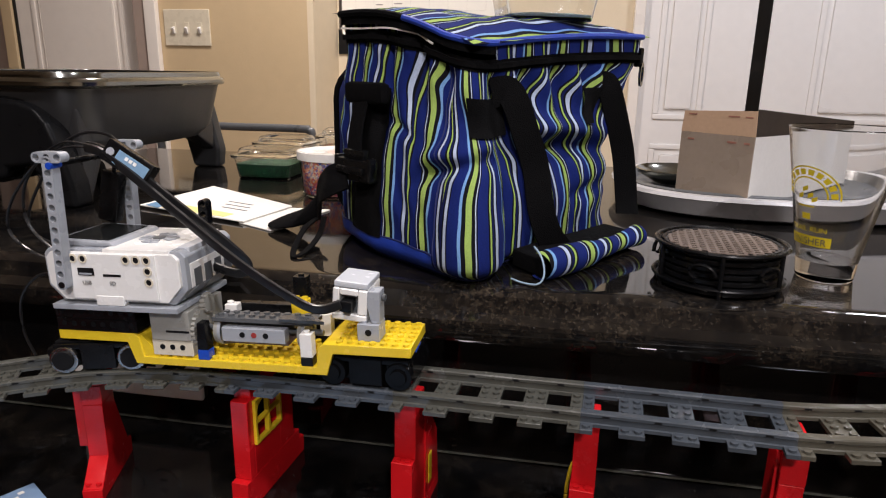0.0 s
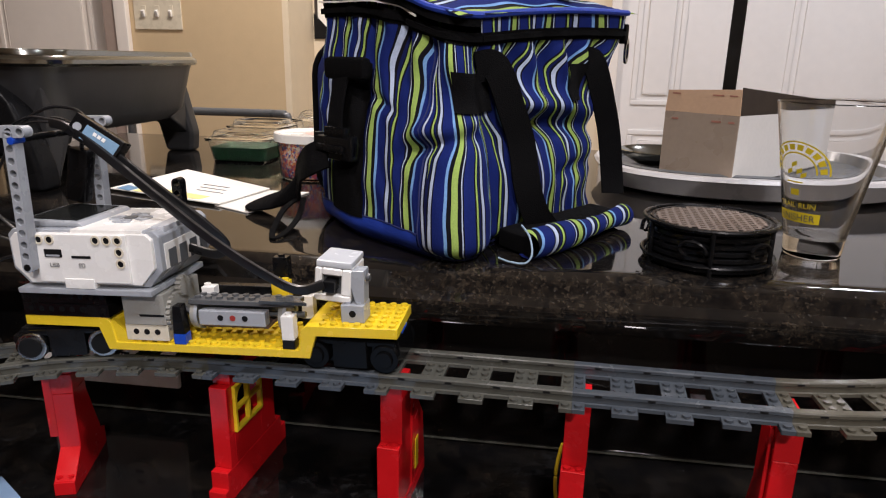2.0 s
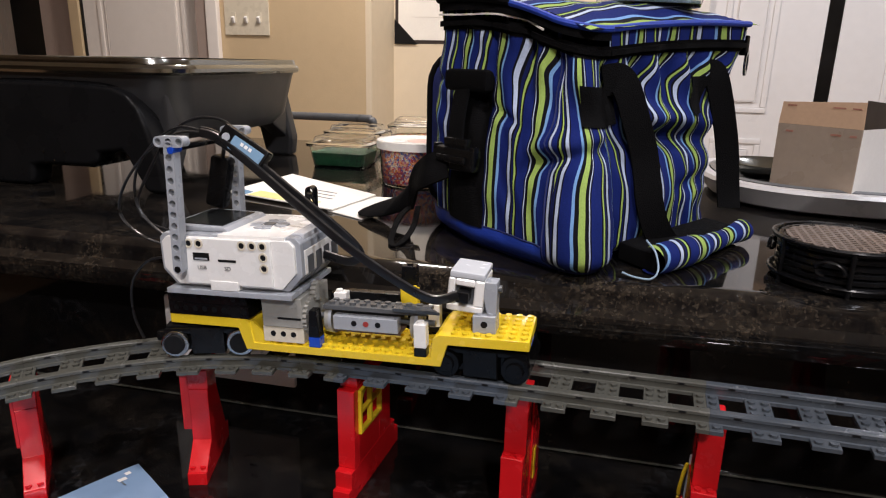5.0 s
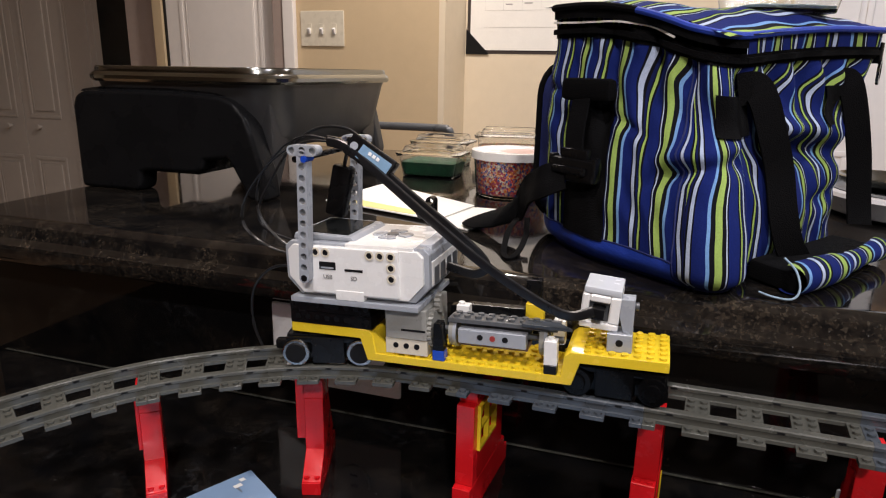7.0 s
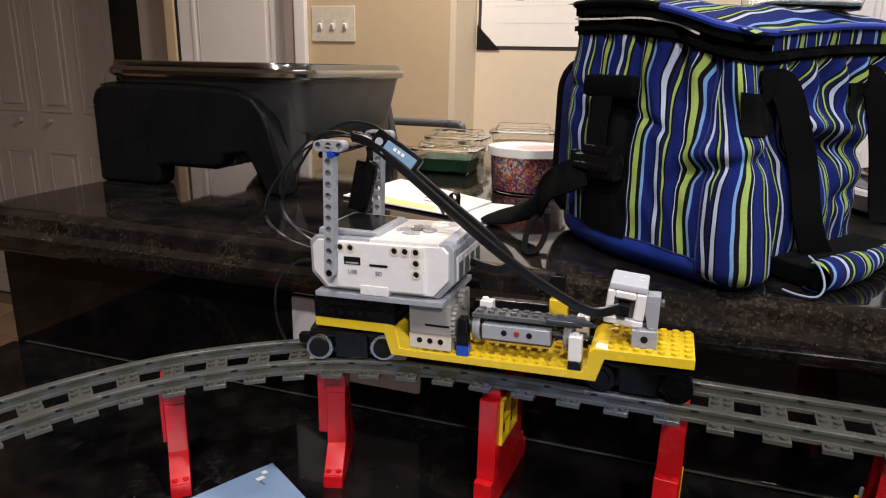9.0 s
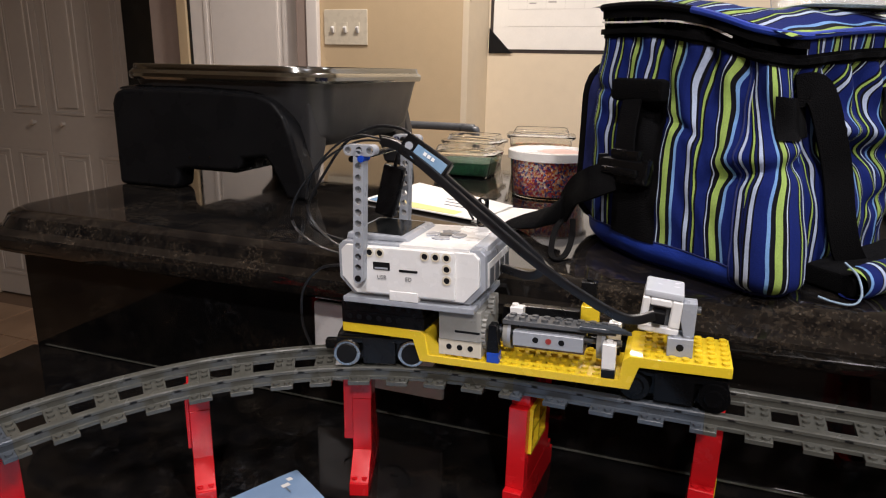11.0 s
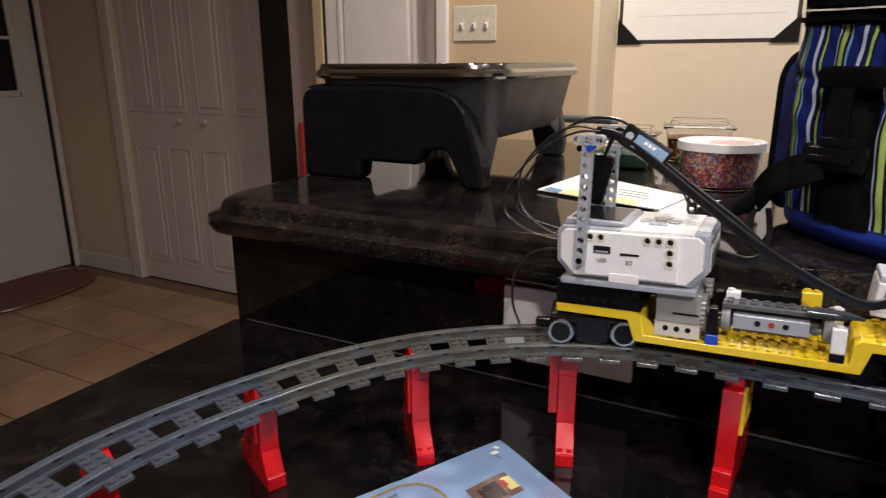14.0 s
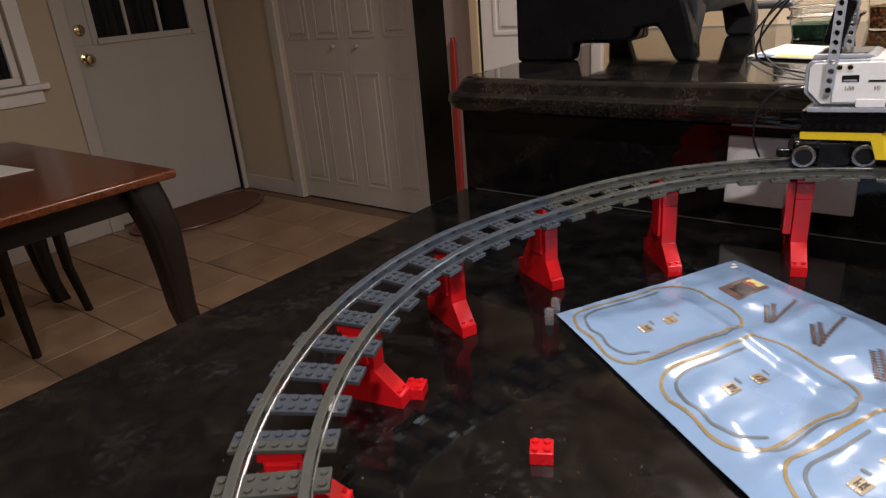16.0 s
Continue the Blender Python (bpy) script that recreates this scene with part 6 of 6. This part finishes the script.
def bag_point(o, f, lift=0.0):
    """A place on the bag's skin, f from its foot (0) to its lid (1): slumped, so that the foot stands out."""
    x, y, d, nx, ny, t = o
    z = f * bag_top(x, y)
    left, front = max(0.0, -nx), max(0.0, -ny)
    slump = (1 - ease(0.0, 0.92, f)) * (1 - 0.12 * bump_at(f, 0.0, 0.05))
    lean = left * slump * 0.056 * (0.45 + 0.55 * ease(BY + 0.01, 0.10, y)) + front * slump * 0.016 * ease(BX * 1.1, 0.12, x)
    out = front * 0.006 * bump_at(f, 0.30, 0.18) + left * 0.004 * bump_at(f, 0.5, 0.2)
    far = ease(0.10, BX, x)
    waist = 0.020 * ease(0.90, 0.72, f) + 0.034 * ease(0.76, 0.56, f) - 0.016 * ease(0.16, 0.0, f)
    wr = 0.0060 * noise.noise(Vector((d * 24, z * 9, 1.7))) + 0.0034 * noise.noise(Vector((d * 70 + z * 30, z * 30, 5.1)))
    crease = 0.0
    if front > 0.5:
        # gathers under the zip and the long fold below the strap patches
        crease -= 0.0085 * bump_at(f, 0.545 - 0.10 * x / BX, 0.045) * ease(0.03, 0.09, x)
        crease += 0.0060 * bump_at(f, 0.64 - 0.10 * x / BX, 0.05) * ease(0.03, 0.09, x)
        crease -= 0.0060 * bump_at(f, 0.25 + 0.05 * x / BX, 0.04) * ease(0.10, 0.16, x)
        crease += 0.0040 * math.sin(x * 150 + f * 9) * bump_at(f, 0.80, 0.09)
    if left > 0.3:
        crease -= 0.0040 * bump_at(f - 0.40 + (y - 0.043) * 2.5, 0.0, 0.030) * ease(0.070, 0.035, y)
        crease += 0.0040 * bump_at(f - 0.47 + (y - 0.043) * 2.5, 0.0, 0.04) * ease(0.070, 0.035, y)
        crease -= 0.0026 * bump_at(f - 0.57 - (y - 0.09) * 1.2, 0.0, 0.022) * ease(0.050, 0.075, y)
        crease -= 0.0050 * bump_at(y, 0.062, 0.008) * ease(0.55, 0.80, f) + 0.0030 * bump_at(y, 0.103, 0.007) * ease(0.30, 0.62, f)
        crease += 0.0035 * math.sin(y * 190) * bump_at(f, 0.80, 0.10) * ease(0.10, 0.03, y)
    fade = min(1, f * 7) * min(1, (1 - f) * 7 + 0.05)
    k = out + (wr * (1 - 0.5 * far) + crease * (1.55 - 1.0 * far)) * fade + lift
    foot = 0.012 * bump_at(f, 0.0, 0.035) * (left + front)
    return Vector((x + nx * (k - foot) - waist * far - lean * (0.84 * left + 0.2 * front), y + ny * (k - foot) - lean * (0.52 * left + 0.9 * front) + 0.010 * f * (1 - x / BX), z))


ring = [bag_point(o, 0.30) for o in OUT]
girth = 0.0
for o, p, q in zip(OUT, ring, ring[1:] + ring[:1]):
    LENGTH[o[2]] = girth
    girth += (q - p).length
WEBEDGE = SHORT0 + 0.0695                                # the side webbing ends along a lime stripe
EDGE = LENGTH[min(LENGTH, key=lambda d: abs(d - WEBEDGE))]
SEAM = 0.068                                             # the corner seam, by length from the webbing


def skin(o):
    """Length along the skin from the webbing's edge, running on round the near corner."""
    return LENGTH[o[2]] - EDGE + (girth if o[2] < TOTAL / 2 else 0.0)


def stripe_u(o, f, side):
    """Where on the printed cloth a place lies: the stripes sway with the folds, and run the other way past the seam."""
    x, y, d, nx, ny, _ = o
    a = skin(o)
    sway = 0.0016 * noise.noise(Vector((d * 14, f * 3.6, 8.8))) + 0.0008 * noise.noise(Vector((d * 34, f * 9, 2.2)))
    if side:
        w = ease(0.0, SEAM, a)
        sway += (1 - w) * (0.0028 * bump_at(f, 0.555, 0.05) - 0.0035 * bump_at(f, 0.73, 0.08))
        sway += w * 0.0080 * ease(0.76, 0.88, f) - 0.0038 * ease(0.3, 0.7, w) * ease(0.435, 0.385, f) * ease(0.10, 0.24, f)
        return a - sway + 4 * PERIOD
    near = ease(0.165, 0.115, a)
    sway += near * (0.0120 * bump_at(f, 0.53, 0.12) * ease(SEAM - 0.02, SEAM + 0.02, a) + 0.0050 * ease(0.55, 0.70, f) - 0.006 * ease(0.10, 0.07, a) * ease(0.66, 0.80, f))
    sway += (1 - near) * (0.016 * ease(0.72, 0.90, f) + 0.013 * ease(0.60, 0.47, f) - 0.006 * ease(0.34, 0.18, f) * ease(0.08, 0.16, x))
    return (0.103 - a + sway) * PERIOD / 0.046 + 30 * PERIOD


def bag_band(f0, f1, lift, rows=4, keep=None, wrap=False):
    """A strip of cloth round the bag, its uv map along it."""
    idx = [i for i, o in enumerate(OUT) if keep is None or keep(o[2])]
    if wrap:                                             # a strip that runs over the seam at the near corner
        idx.sort(key=lambda i: OUT[i][2] - (TOTAL if OUT[i][2] > TOTAL / 2 else 0))
    bm = bmesh.new()
    uv = bm.loops.layers.uv.new("UVMap")
    vals, rings = {}, []
    for rr in range(rows + 1):
        f = f0 + (f1 - f0) * rr / rows
        row = []
        for i in idx:
            v = bm.verts.new(bag_point(OUT[i], f, lift))
            vals[v] = (stripe_u(OUT[i], f, False), f, stripe_u(OUT[i], f, True))
            row.append(v)
        rings.append(row)
    closed = len(idx) == len(OUT)
    for p, q in zip(rings, rings[1:]):
        for i in range(len(idx) if closed else len(idx) - 1):
            j = (i + 1) % len(idx)
            fc = bm.faces.new((p[i], p[j], q[j], q[i]))
            for lp in fc.loops:
                a, b, c = vals[lp.vert]
                lp[uv].uv = (c if skin(OUT[idx[i]]) < SEAM else a, b)
    return bm


SHORT = lambda d: d > SHORT0 - 0.012
part("body", bag_band(0.0, 0.885, 0.0, 64), STRIPE, bag, "striped woven cloth body")
part("zip_band", bag_band(0.878, 0.932, 0.0012, 4), WEB, bag, "black zip band")
part("lid_side", bag_band(0.930, 1.0, 0.0016, 5, lambda d: d < SHORT0 - 0.010), STRIPE, bag, "striped lid edge")
part("lid_side", bag_band(0.955, 1.0, 0.0060, 5, SHORT), WEB, bag, "thick black lid edge")
part("lining_edge", sweep([bag_point(o, 0.948 - 0.010 * math.sin(o[2] * 40) - 0.012 * ease(SHORT0, TOTAL, o[2]), 0.0046 + 0.0016 * math.sin(o[2] * 90)) for o in OUT if SHORT(o[2]) and o[2] < TOTAL - 0.052], [(-0.0006, -0.0008), (0.0006, -0.0008), (0.0006, 0.0008), (-0.0006, 0.0008)]), PAPER, bag, "white lining edge showing at the open zip")
zl = [bag_point(o, 0.905, 0.0030) for o in OUT]
part("zip", sweep(zl + zl[:1], [(-0.0014, -0.0022), (0.0014, -0.0022), (0.0014, 0.0022), (-0.0014, 0.0022)], closed_ends=False), WEB, bag, "black zip teeth")
pl = [bag_point(o, 1.0, 0.0030 if not SHORT(o[2]) else 0.0062) + Vector((0, 0, 0.0006)) for o in OUT]
cut = min(i for i, o in enumerate(OUT) if o[2] > SHORT0 - 0.012)
turn = min(i for i, o in enumerate(OUT) if o[2] > SHORT0 + 0.085)
part("piping", sweep(pl[:cut + 1], circle(0.0028, 8)), ROYAL, bag, "royal blue piping")
part("piping", sweep(pl[cut:turn + 1], circle(0.0030, 8)), WEB, bag, "black piping")
part("piping", sweep(pl[turn:] + pl[:1], circle(0.0028, 8)), ROYAL, bag, "royal blue piping")
# lid top: a soft striped panel
bm = bmesh.new()
uv = bm.loops.layers.uv.new("UVMap")
n = 44
gridv = []
for i in range(n + 1):
    row = []
    for j in range(n + 1):
        u, v = i / n, j / n
        e = min(u, 1 - u, v, 1 - v)
        x, y = -0.004 + u * (BX + 0.006), -0.003 + v * (BY + 0.006) + 0.006 * (1 - u)
        z = bag_top(x, y) + 0.0005 + 0.007 * min(1, e * 7) + 0.007 * noise.noise(Vector((u * 3.2, v * 3.0, 2.0))) * min(1, e * 5) + 0.003 * noise.noise(Vector((u * 9, v * 8, 6.0))) * min(1, e * 5)
        row.append(bm.verts.new((x, y, z)))
    gridv.append(row)
for i in range(n):
    for j in range(n):
        fc = bm.faces.new((gridv[i][j], gridv[i + 1][j], gridv[i + 1][j + 1], gridv[i][j + 1]))
        for lp, (a, b) in zip(fc.loops, ((i, j), (i + 1, j), (i + 1, j + 1), (i, j + 1))):
            lp[uv].uv = (b / n * BY + 0.010 * noise.noise(Vector((a / 9, b / 9, 1))), a / n)
part("lid", bm, STRIPE, bag, "striped soft lid")
part("bottom", prism([tuple(bag_point(o, 0.0, -0.004).xy) for o in OUT[::5]], 0.0005, 0.004), ROYAL, bag)
BASE = lambda d: SHORT0 - 0.016 < d and LENGTH[d] - EDGE < SEAM
part("base_panel", bag_band(0.0, 0.112, 0.0022, 8, BASE), ROYAL, bag, "royal blue base panel")
part("base_seam", sweep([bag_point(o, 0.112, 0.0022) for o in OUT if BASE(o[2])], circle(0.0007, 6)), NAVYC, bag, "dark stitched seam")
part("base_seam", sweep([bag_point(o, 0.004, 0.0030) + Vector((0, 0, 0.0008)) for o in OUT], circle(0.0008, 6)), NAVYC, bag, "dark blue welt round the foot")
stitched = min(OUT, key=lambda o: abs(skin(o) - SEAM))
part("corner_seam", sweep([bag_point(stitched, 0.01 + 0.87 * i / 40, 0.0004) for i in range(41)], circle(0.0008, 6)), NAVYC, bag, "dark stitched corner seam")
# webbing on the short side with a buckle
part("side_web", bag_band(0.105, 0.700, 0.0034, 22, lambda d: SHORT0 + 0.018 < d < WEBEDGE + 0.001), WEB, bag, "wide black webbing panel")
sp = [o for o in OUT if SHORT0 + 0.030 < o[2] < SHORT0 + 0.056]
o = sp[len(sp) // 2]
pz, pz2 = bag_point(o, 0.36, 0.0100), bag_point(o, 0.675, 0.0080)
part("strap_loop", box(-0.009, 0.003, -0.032, 0.024, -0.010, 0.009, 0.0045), WEB, bag, "padded black strap anchor", Matrix.Translation(pz2))
part("strap", sweep(smooth_line([pz2 + Vector((-0.005, 0, -0.004)), (pz + pz2) / 2 + Vector((-0.006, 0.002, 0)), pz + Vector((-0.003, 0.003, 0.008))], 6), [(-0.010, -0.001), (0.010, -0.001), (0.010, 0.001), (-0.010, 0.001)], up=(-1, 0, 0)), WEB, bag, "black webbing strap")
bk = part("buckle", box(-0.007, 0.004, -0.024, 0.030, -0.010, 0.010, 0.003), BLACKP, bag, "black side-release buckle", Matrix.Translation(pz))
part("buckle_bar", box(-0.010, -0.006, -0.016, 0.022, -0.0032, 0.0032, 0.0015), BLACKP, bk)
part("buckle_tongue", box(-0.005, 0.003, -0.013, 0.017, 0.009, 0.018, 0.002), BLACKP, bk)
for sy in (-0.021, 0.027):
    part("buckle_prong", box(-0.006, 0.002, sy - 0.003, sy + 0.003, -0.006, 0.012, 0.0015), BLACKP, bk)
twist = Vector((-0.034, 0.186, 0.028))                   # the strap's end turns over and lies flat on the bar
part("strap_tail", sweep(smooth_line([pz + Vector((-0.006, 0.010, -0.004)), pz + Vector((-0.014, 0.030, -0.014)), (pz + twist) / 2 + Vector((-0.008, 0.016, -0.002)), twist], 8), [(-0.0150, -0.0016), (-0.005, -0.0006), (0.006, -0.0018), (0.0150, -0.001), (0.0150, 0.0012), (0.006, 0.0004), (-0.005, 0.0016), (-0.0150, 0.0006)], up=(-0.9, 0.1, 0.3)), WEB, bag, "black webbing strap end")
pad = []
for (x, y, z), w, h, tilt in ((twist, 0.006, 0.014, 60), ((-0.037, 0.193, 0.023), 0.011, 0.010, 50), ((-0.042, 0.204, 0.0165), 0.019, 0.0055, 34), ((-0.046, 0.220, 0.0120), 0.023, 0.0038, 22), ((-0.048, 0.236, 0.0080), 0.019, 0.0034, 14), ((-0.048, 0.246, 0.0050), 0.012, 0.0024, 8)):
    ct, st = math.cos(radians(tilt)), math.sin(radians(tilt))
    pad.append([(x + w * math.cos(a) * ct, y + 0.25 * w * math.cos(a), max(0.0006, z + w * math.cos(a) * st * 0.7 + h * math.sin(a))) for a in (2 * math.pi * i / 16 for i in range(16))])
part("strap_pad", loft(pad), WEB, bag, "folded black strap end lying flat")
part("strap_tie", sweep(smooth_line([twist + Vector((-0.004, -0.004, -0.010)), Vector((-0.064, 0.164, 0.014)), Vector((-0.090, 0.140, 0.0030)), Vector((-0.098, 0.124, 0.0016)), Vector((-0.084, 0.128, 0.0040)), Vector((-0.058, 0.148, 0.010)), Vector((-0.040, 0.166, 0.022))], 8), [(-0.0026, -0.0007), (0.0026, -0.0007), (0.0026, 0.0007), (-0.0026, 0.0007)]), WEB, bag, "thin black tie band")
# padded pocket on the back
bp = part("back_pocket", loft([[(a + BX * 0.42, BY + dy, b + 0.088) for a, b in rounded(0.20 - ins, 0.150 - ins, 0.03)] for dy, ins in ((0.0, 0.0), (0.014, 0.0), (0.022, 0.012), (0.026, 0.05))]), NAVYC, bag, "padded blue back pocket")
part("pocket_piping", sweep([(a + BX * 0.42, BY + 0.015, b + 0.088) for a, b in rounded(0.204, 0.154, 0.032) + rounded(0.204, 0.154, 0.032)[:1]], circle(0.0028, 8), up=(0, 1, 0), closed_ends=False), WEB, bp, "black piping")
# two carrying straps hanging on the long side, each sewn to a patch under a fold
STRAP = [(-0.0122, -0.0009), (0.0122, -0.0009), (0.0122, 0.0009), (-0.0122, 0.0009)]
for x, run in ((0.012, ((0.012, 0.004, 0.022), (0.022, -0.004, 0.024), (0.027, -0.010, 0.014), (0.034, -0.016, -0.010), (0.043, -0.021, -0.038), (0.042, -0.030, -0.072), (0.050, -0.034, -0.096), (0.066, -0.036, -0.114))),
               (0.150, ((0.012, 0.004, 0.020), (0.020, -0.002, 0.022), (0.024, -0.006, 0.014), (0.034, -0.010, -0.014), (0.046, -0.012, -0.046), (0.050, -0.016, -0.082), (0.046, -0.022, -0.104)))):
    near = min((o for o in OUT if o[4] < -0.5), key=lambda o: abs(o[0] - x - 0.020))
    p0 = bag_point(near, 0.665, 0.0015)
    p0.x = x
    pd = near[2]
    part("strap_patch", bag_band(0.600, 0.765, 0.0030, 8, lambda d: pd - 0.029 < d < pd + 0.006 or d > TOTAL + pd - 0.029, True), WEB, bag, "black sewn strap patch")
    part("strap", sweep(smooth_line([p0 + Vector(q) for q in run], 8), STRAP, up=(-0.45, -0.9, 0.1)), WEB, bag, "black webbing carrying strap")
# rolled pocket hem lying in front of the long side
bm = bmesh.new()
uv = bm.loops.layers.uv.new("UVMap")
rows, cols = 16, 36
gv = []
for i in range(cols + 1):
    u = i / cols
    col = []
    cx, cy = 0.018 + u * 0.154, -0.056 - 0.004 * math.sin(math.pi * u) + 0.006 * u
    rr = 0.0108 + 0.002 * math.sin(u * 7) - 0.002 * u + 0.0016 * noise.noise(Vector((u * 9, 0, 3)))
    for j in range(rows + 1):
        a = math.pi * (-0.10 + 1.30 * j / rows)
        col.append((bm.verts.new((cx, cy - rr * 1.15 * math.sin(a), 0.0118 + rr * math.cos(a) + 0.001 * u)), u * 0.148, j / rows))
    gv.append(col)
for i in range(cols):
    for j in range(rows):
        cs = (gv[i][j], gv[i + 1][j], gv[i + 1][j + 1], gv[i][j + 1])
        fc = bm.faces.new([c[0] for c in cs])
        for lp, c in zip(fc.loops, cs):
            lp[uv].uv = (c[1] * 0.9 + c[2] * 0.016, c[2])
part("pocket_hem", bm, STRIPE, bag, "rolled striped pocket hem")
part("pocket_inside", prism([(0.020, -0.058), (0.170, -0.050), (0.176, -0.010), (0.030, -0.016)], 0.001, 0.017, 0.003), WEB, bag, "black pocket opening")
part("hem_piping", tube([(0.018, -0.050, 0.027), (0.013, -0.062, 0.021), (0.008, -0.069, 0.010), (0.003, -0.067, 0.003), (-0.002, -0.056, 0.0025), (-0.004, -0.046, 0.004)], 0.0008), paint("pale_piping", (0.26, 0.36, 0.46), 0.6), bag, "pale piping")
# zip pull
zp = bag_point(min(OUT, key=lambda o: abs(o[0] - BX) + abs(o[1] - 0.004)), 0.905, 0.004)
part("zip_slider", box(-0.003, 0.003, -0.004, 0.004, -0.010, 0.009, 0.0015), BLACKP, bag, "", Matrix.Translation(zp))
part("zip_pull", lathe([(0.0036, -0.0008), (0.0056, -0.0008), (0.0056, 0.0008), (0.0036, 0.0008)], 20), CHROME, bag, "steel zip pull ring", Matrix.Translation(zp + Vector((0.002, -0.003, -0.017))) @ pose(0, 0, 0, 90, 0, 15) @ Matrix.Diagonal((1.1, 2.2, 1.4, 1)))
deli("sugar_container", 0.318, 0.262, 0.092, 0.075, 0.030, SPR_BLUE, 0.18, "clear tub of blue sugar standing on the bag", 20, BT + 0.2085)

# ---------------------------------------------------------------- dining corner
tb = thing("dining_table", pose(-1.827, 0.383, 0), "dark legged table with a cherry wood top", "table")
top = prism([(-1.25, -1.0), (0, -1.0), (0, 0), (-1.25, 0)], 0.713, 0.743, 0.010, seg=3)
part("tabletop", top, WOODT, tb, "cherry stained wooden top")
part("apron", box(-1.17, -0.10, -0.10, -0.08, 0.63, 0.7125, 0.002), WOODD, tb)
part("apron", box(-0.10, -0.08, -0.92, -0.10, 0.63, 0.7125, 0.002), WOODD, tb)
part("apron", box(-1.17, -0.10, -0.92, -0.90, 0.63, 0.7125, 0.002), WOODD, tb)
part("apron", box(-1.19, -1.17, -0.92, -0.08, 0.63, 0.7125, 0.002), WOODD, tb)


def curved_leg(dx, dy):
    rings = []
    for z, off, w in ((0.0, 0.125, 0.052), (0.03, 0.115, 0.048), (0.12, 0.082, 0.050), (0.27, 0.058, 0.058), (0.42, 0.056, 0.068), (0.55, 0.050, 0.078), (0.64, 0.030, 0.085), (0.7125, 0.010, 0.086)):
        rings.append([(dx * off + a, dy * off + b, z) for a, b in rounded(w * 1.32, w * 1.32, w * 0.33, 3)])
    return loft(rings)


for x, y, dx, dy in ((-0.10, -0.10, 0.7, 0.7), (-0.10, -0.90, 0.7, -0.7), (-1.15, -0.10, -0.7, 0.7), (-1.15, -0.90, -0.7, -0.7)):
    part("leg", curved_leg(dx, dy), WOODD, tb, "curved black leg", pose(x, y, 0))
solo("table_paper", prism([(-0.14, -0.08), (0.10, -0.05), (0.12, 0.10), (-0.10, 0.08)], 0, 0.001), PAPER, "white sheet of paper on the wooden table", "paper", pose(-2.46, 0.07, 0.7431))
ch = thing("dining_chair", pose(-2.86, 0.10, 0, 0, 0, 37), "dark wooden dining chair drawn up to the table", "chair")
for x, y in ((-0.18, -0.18), (0.18, -0.18), (-0.18, 0.18), (0.18, 0.18)):
    part("leg", loft([[(a + x * 0.12, b + y * 0.12, 0.0) for a, b in rounded(0.028, 0.028, 0.006, 2)], [(a, b, 0.22) for a, b in rounded(0.034, 0.034, 0.007, 2)], [(a, b, 0.43) for a, b in rounded(0.042, 0.042, 0.008, 2)]]), WOODD, ch, "", pose(x, y, 0))
part("seat", box(-0.21, 0.21, -0.21, 0.21, 0.4302, 0.47, 0.012), WOODD, ch)
# oval rug by the entry door
rg = solo("door_rug", loft([[(0.28 * math.cos(a), 0.44 * math.sin(a), z) for a in (2 * math.pi * i / 48 for i in range(48))] for z in (0.0, 0.012)]), RUG, "brown oval rug on the tile floor by the door", "rug", pose(-3.60, 1.47, 0.0))
part("rug_border", sweep([(0.28 * math.cos(a), 0.44 * math.sin(a), 0.0115) for a in (2 * math.pi * i / 48 for i in range(49))], [(-0.018, -0.001), (0.012, -0.001), (0.010, 0.003), (-0.016, 0.003)], closed_ends=False), WOODT, rg, "darker bound edge")

# ceiling lamps
for lx, ly, lw, tone in LAMPS:
    lt = thing("ceiling_light", pose(lx, ly, CEIL), "round recessed warm ceiling light", "ceiling light", "ceiling lights")
    part("trim_ring", lathe([(0.082, -0.001), (0.105, -0.001), (0.105, -0.006), (0.082, -0.011)], 32), WHITE, lt)
    part("diffuser", rod((0, 0, -0.001), (0, 0, -0.006), 0.0815, 32), LAMPGLOW, lt)

# floor tiles
tile_me = finish("tile", box(-0.152, 0.152, -0.152, 0.152, -0.006, 0.0, 0.002, seg=1), TILE, False)
for i in range(-10, 14):
    for j in range(-9, 6):
        x, y = -0.9 + i * 0.31 + 0.1, 0.2 + j * 0.31
        if x < FARX - 0.1 or x > RIGHTX or (XL + 0.2 < x < XR - 0.2 and -0.7 < y < 0.6):
            continue
        t = new("tile", tile_me)
        t.parent = floor
        t.location = (x, y, -0.0002 * ((i + j) % 3))
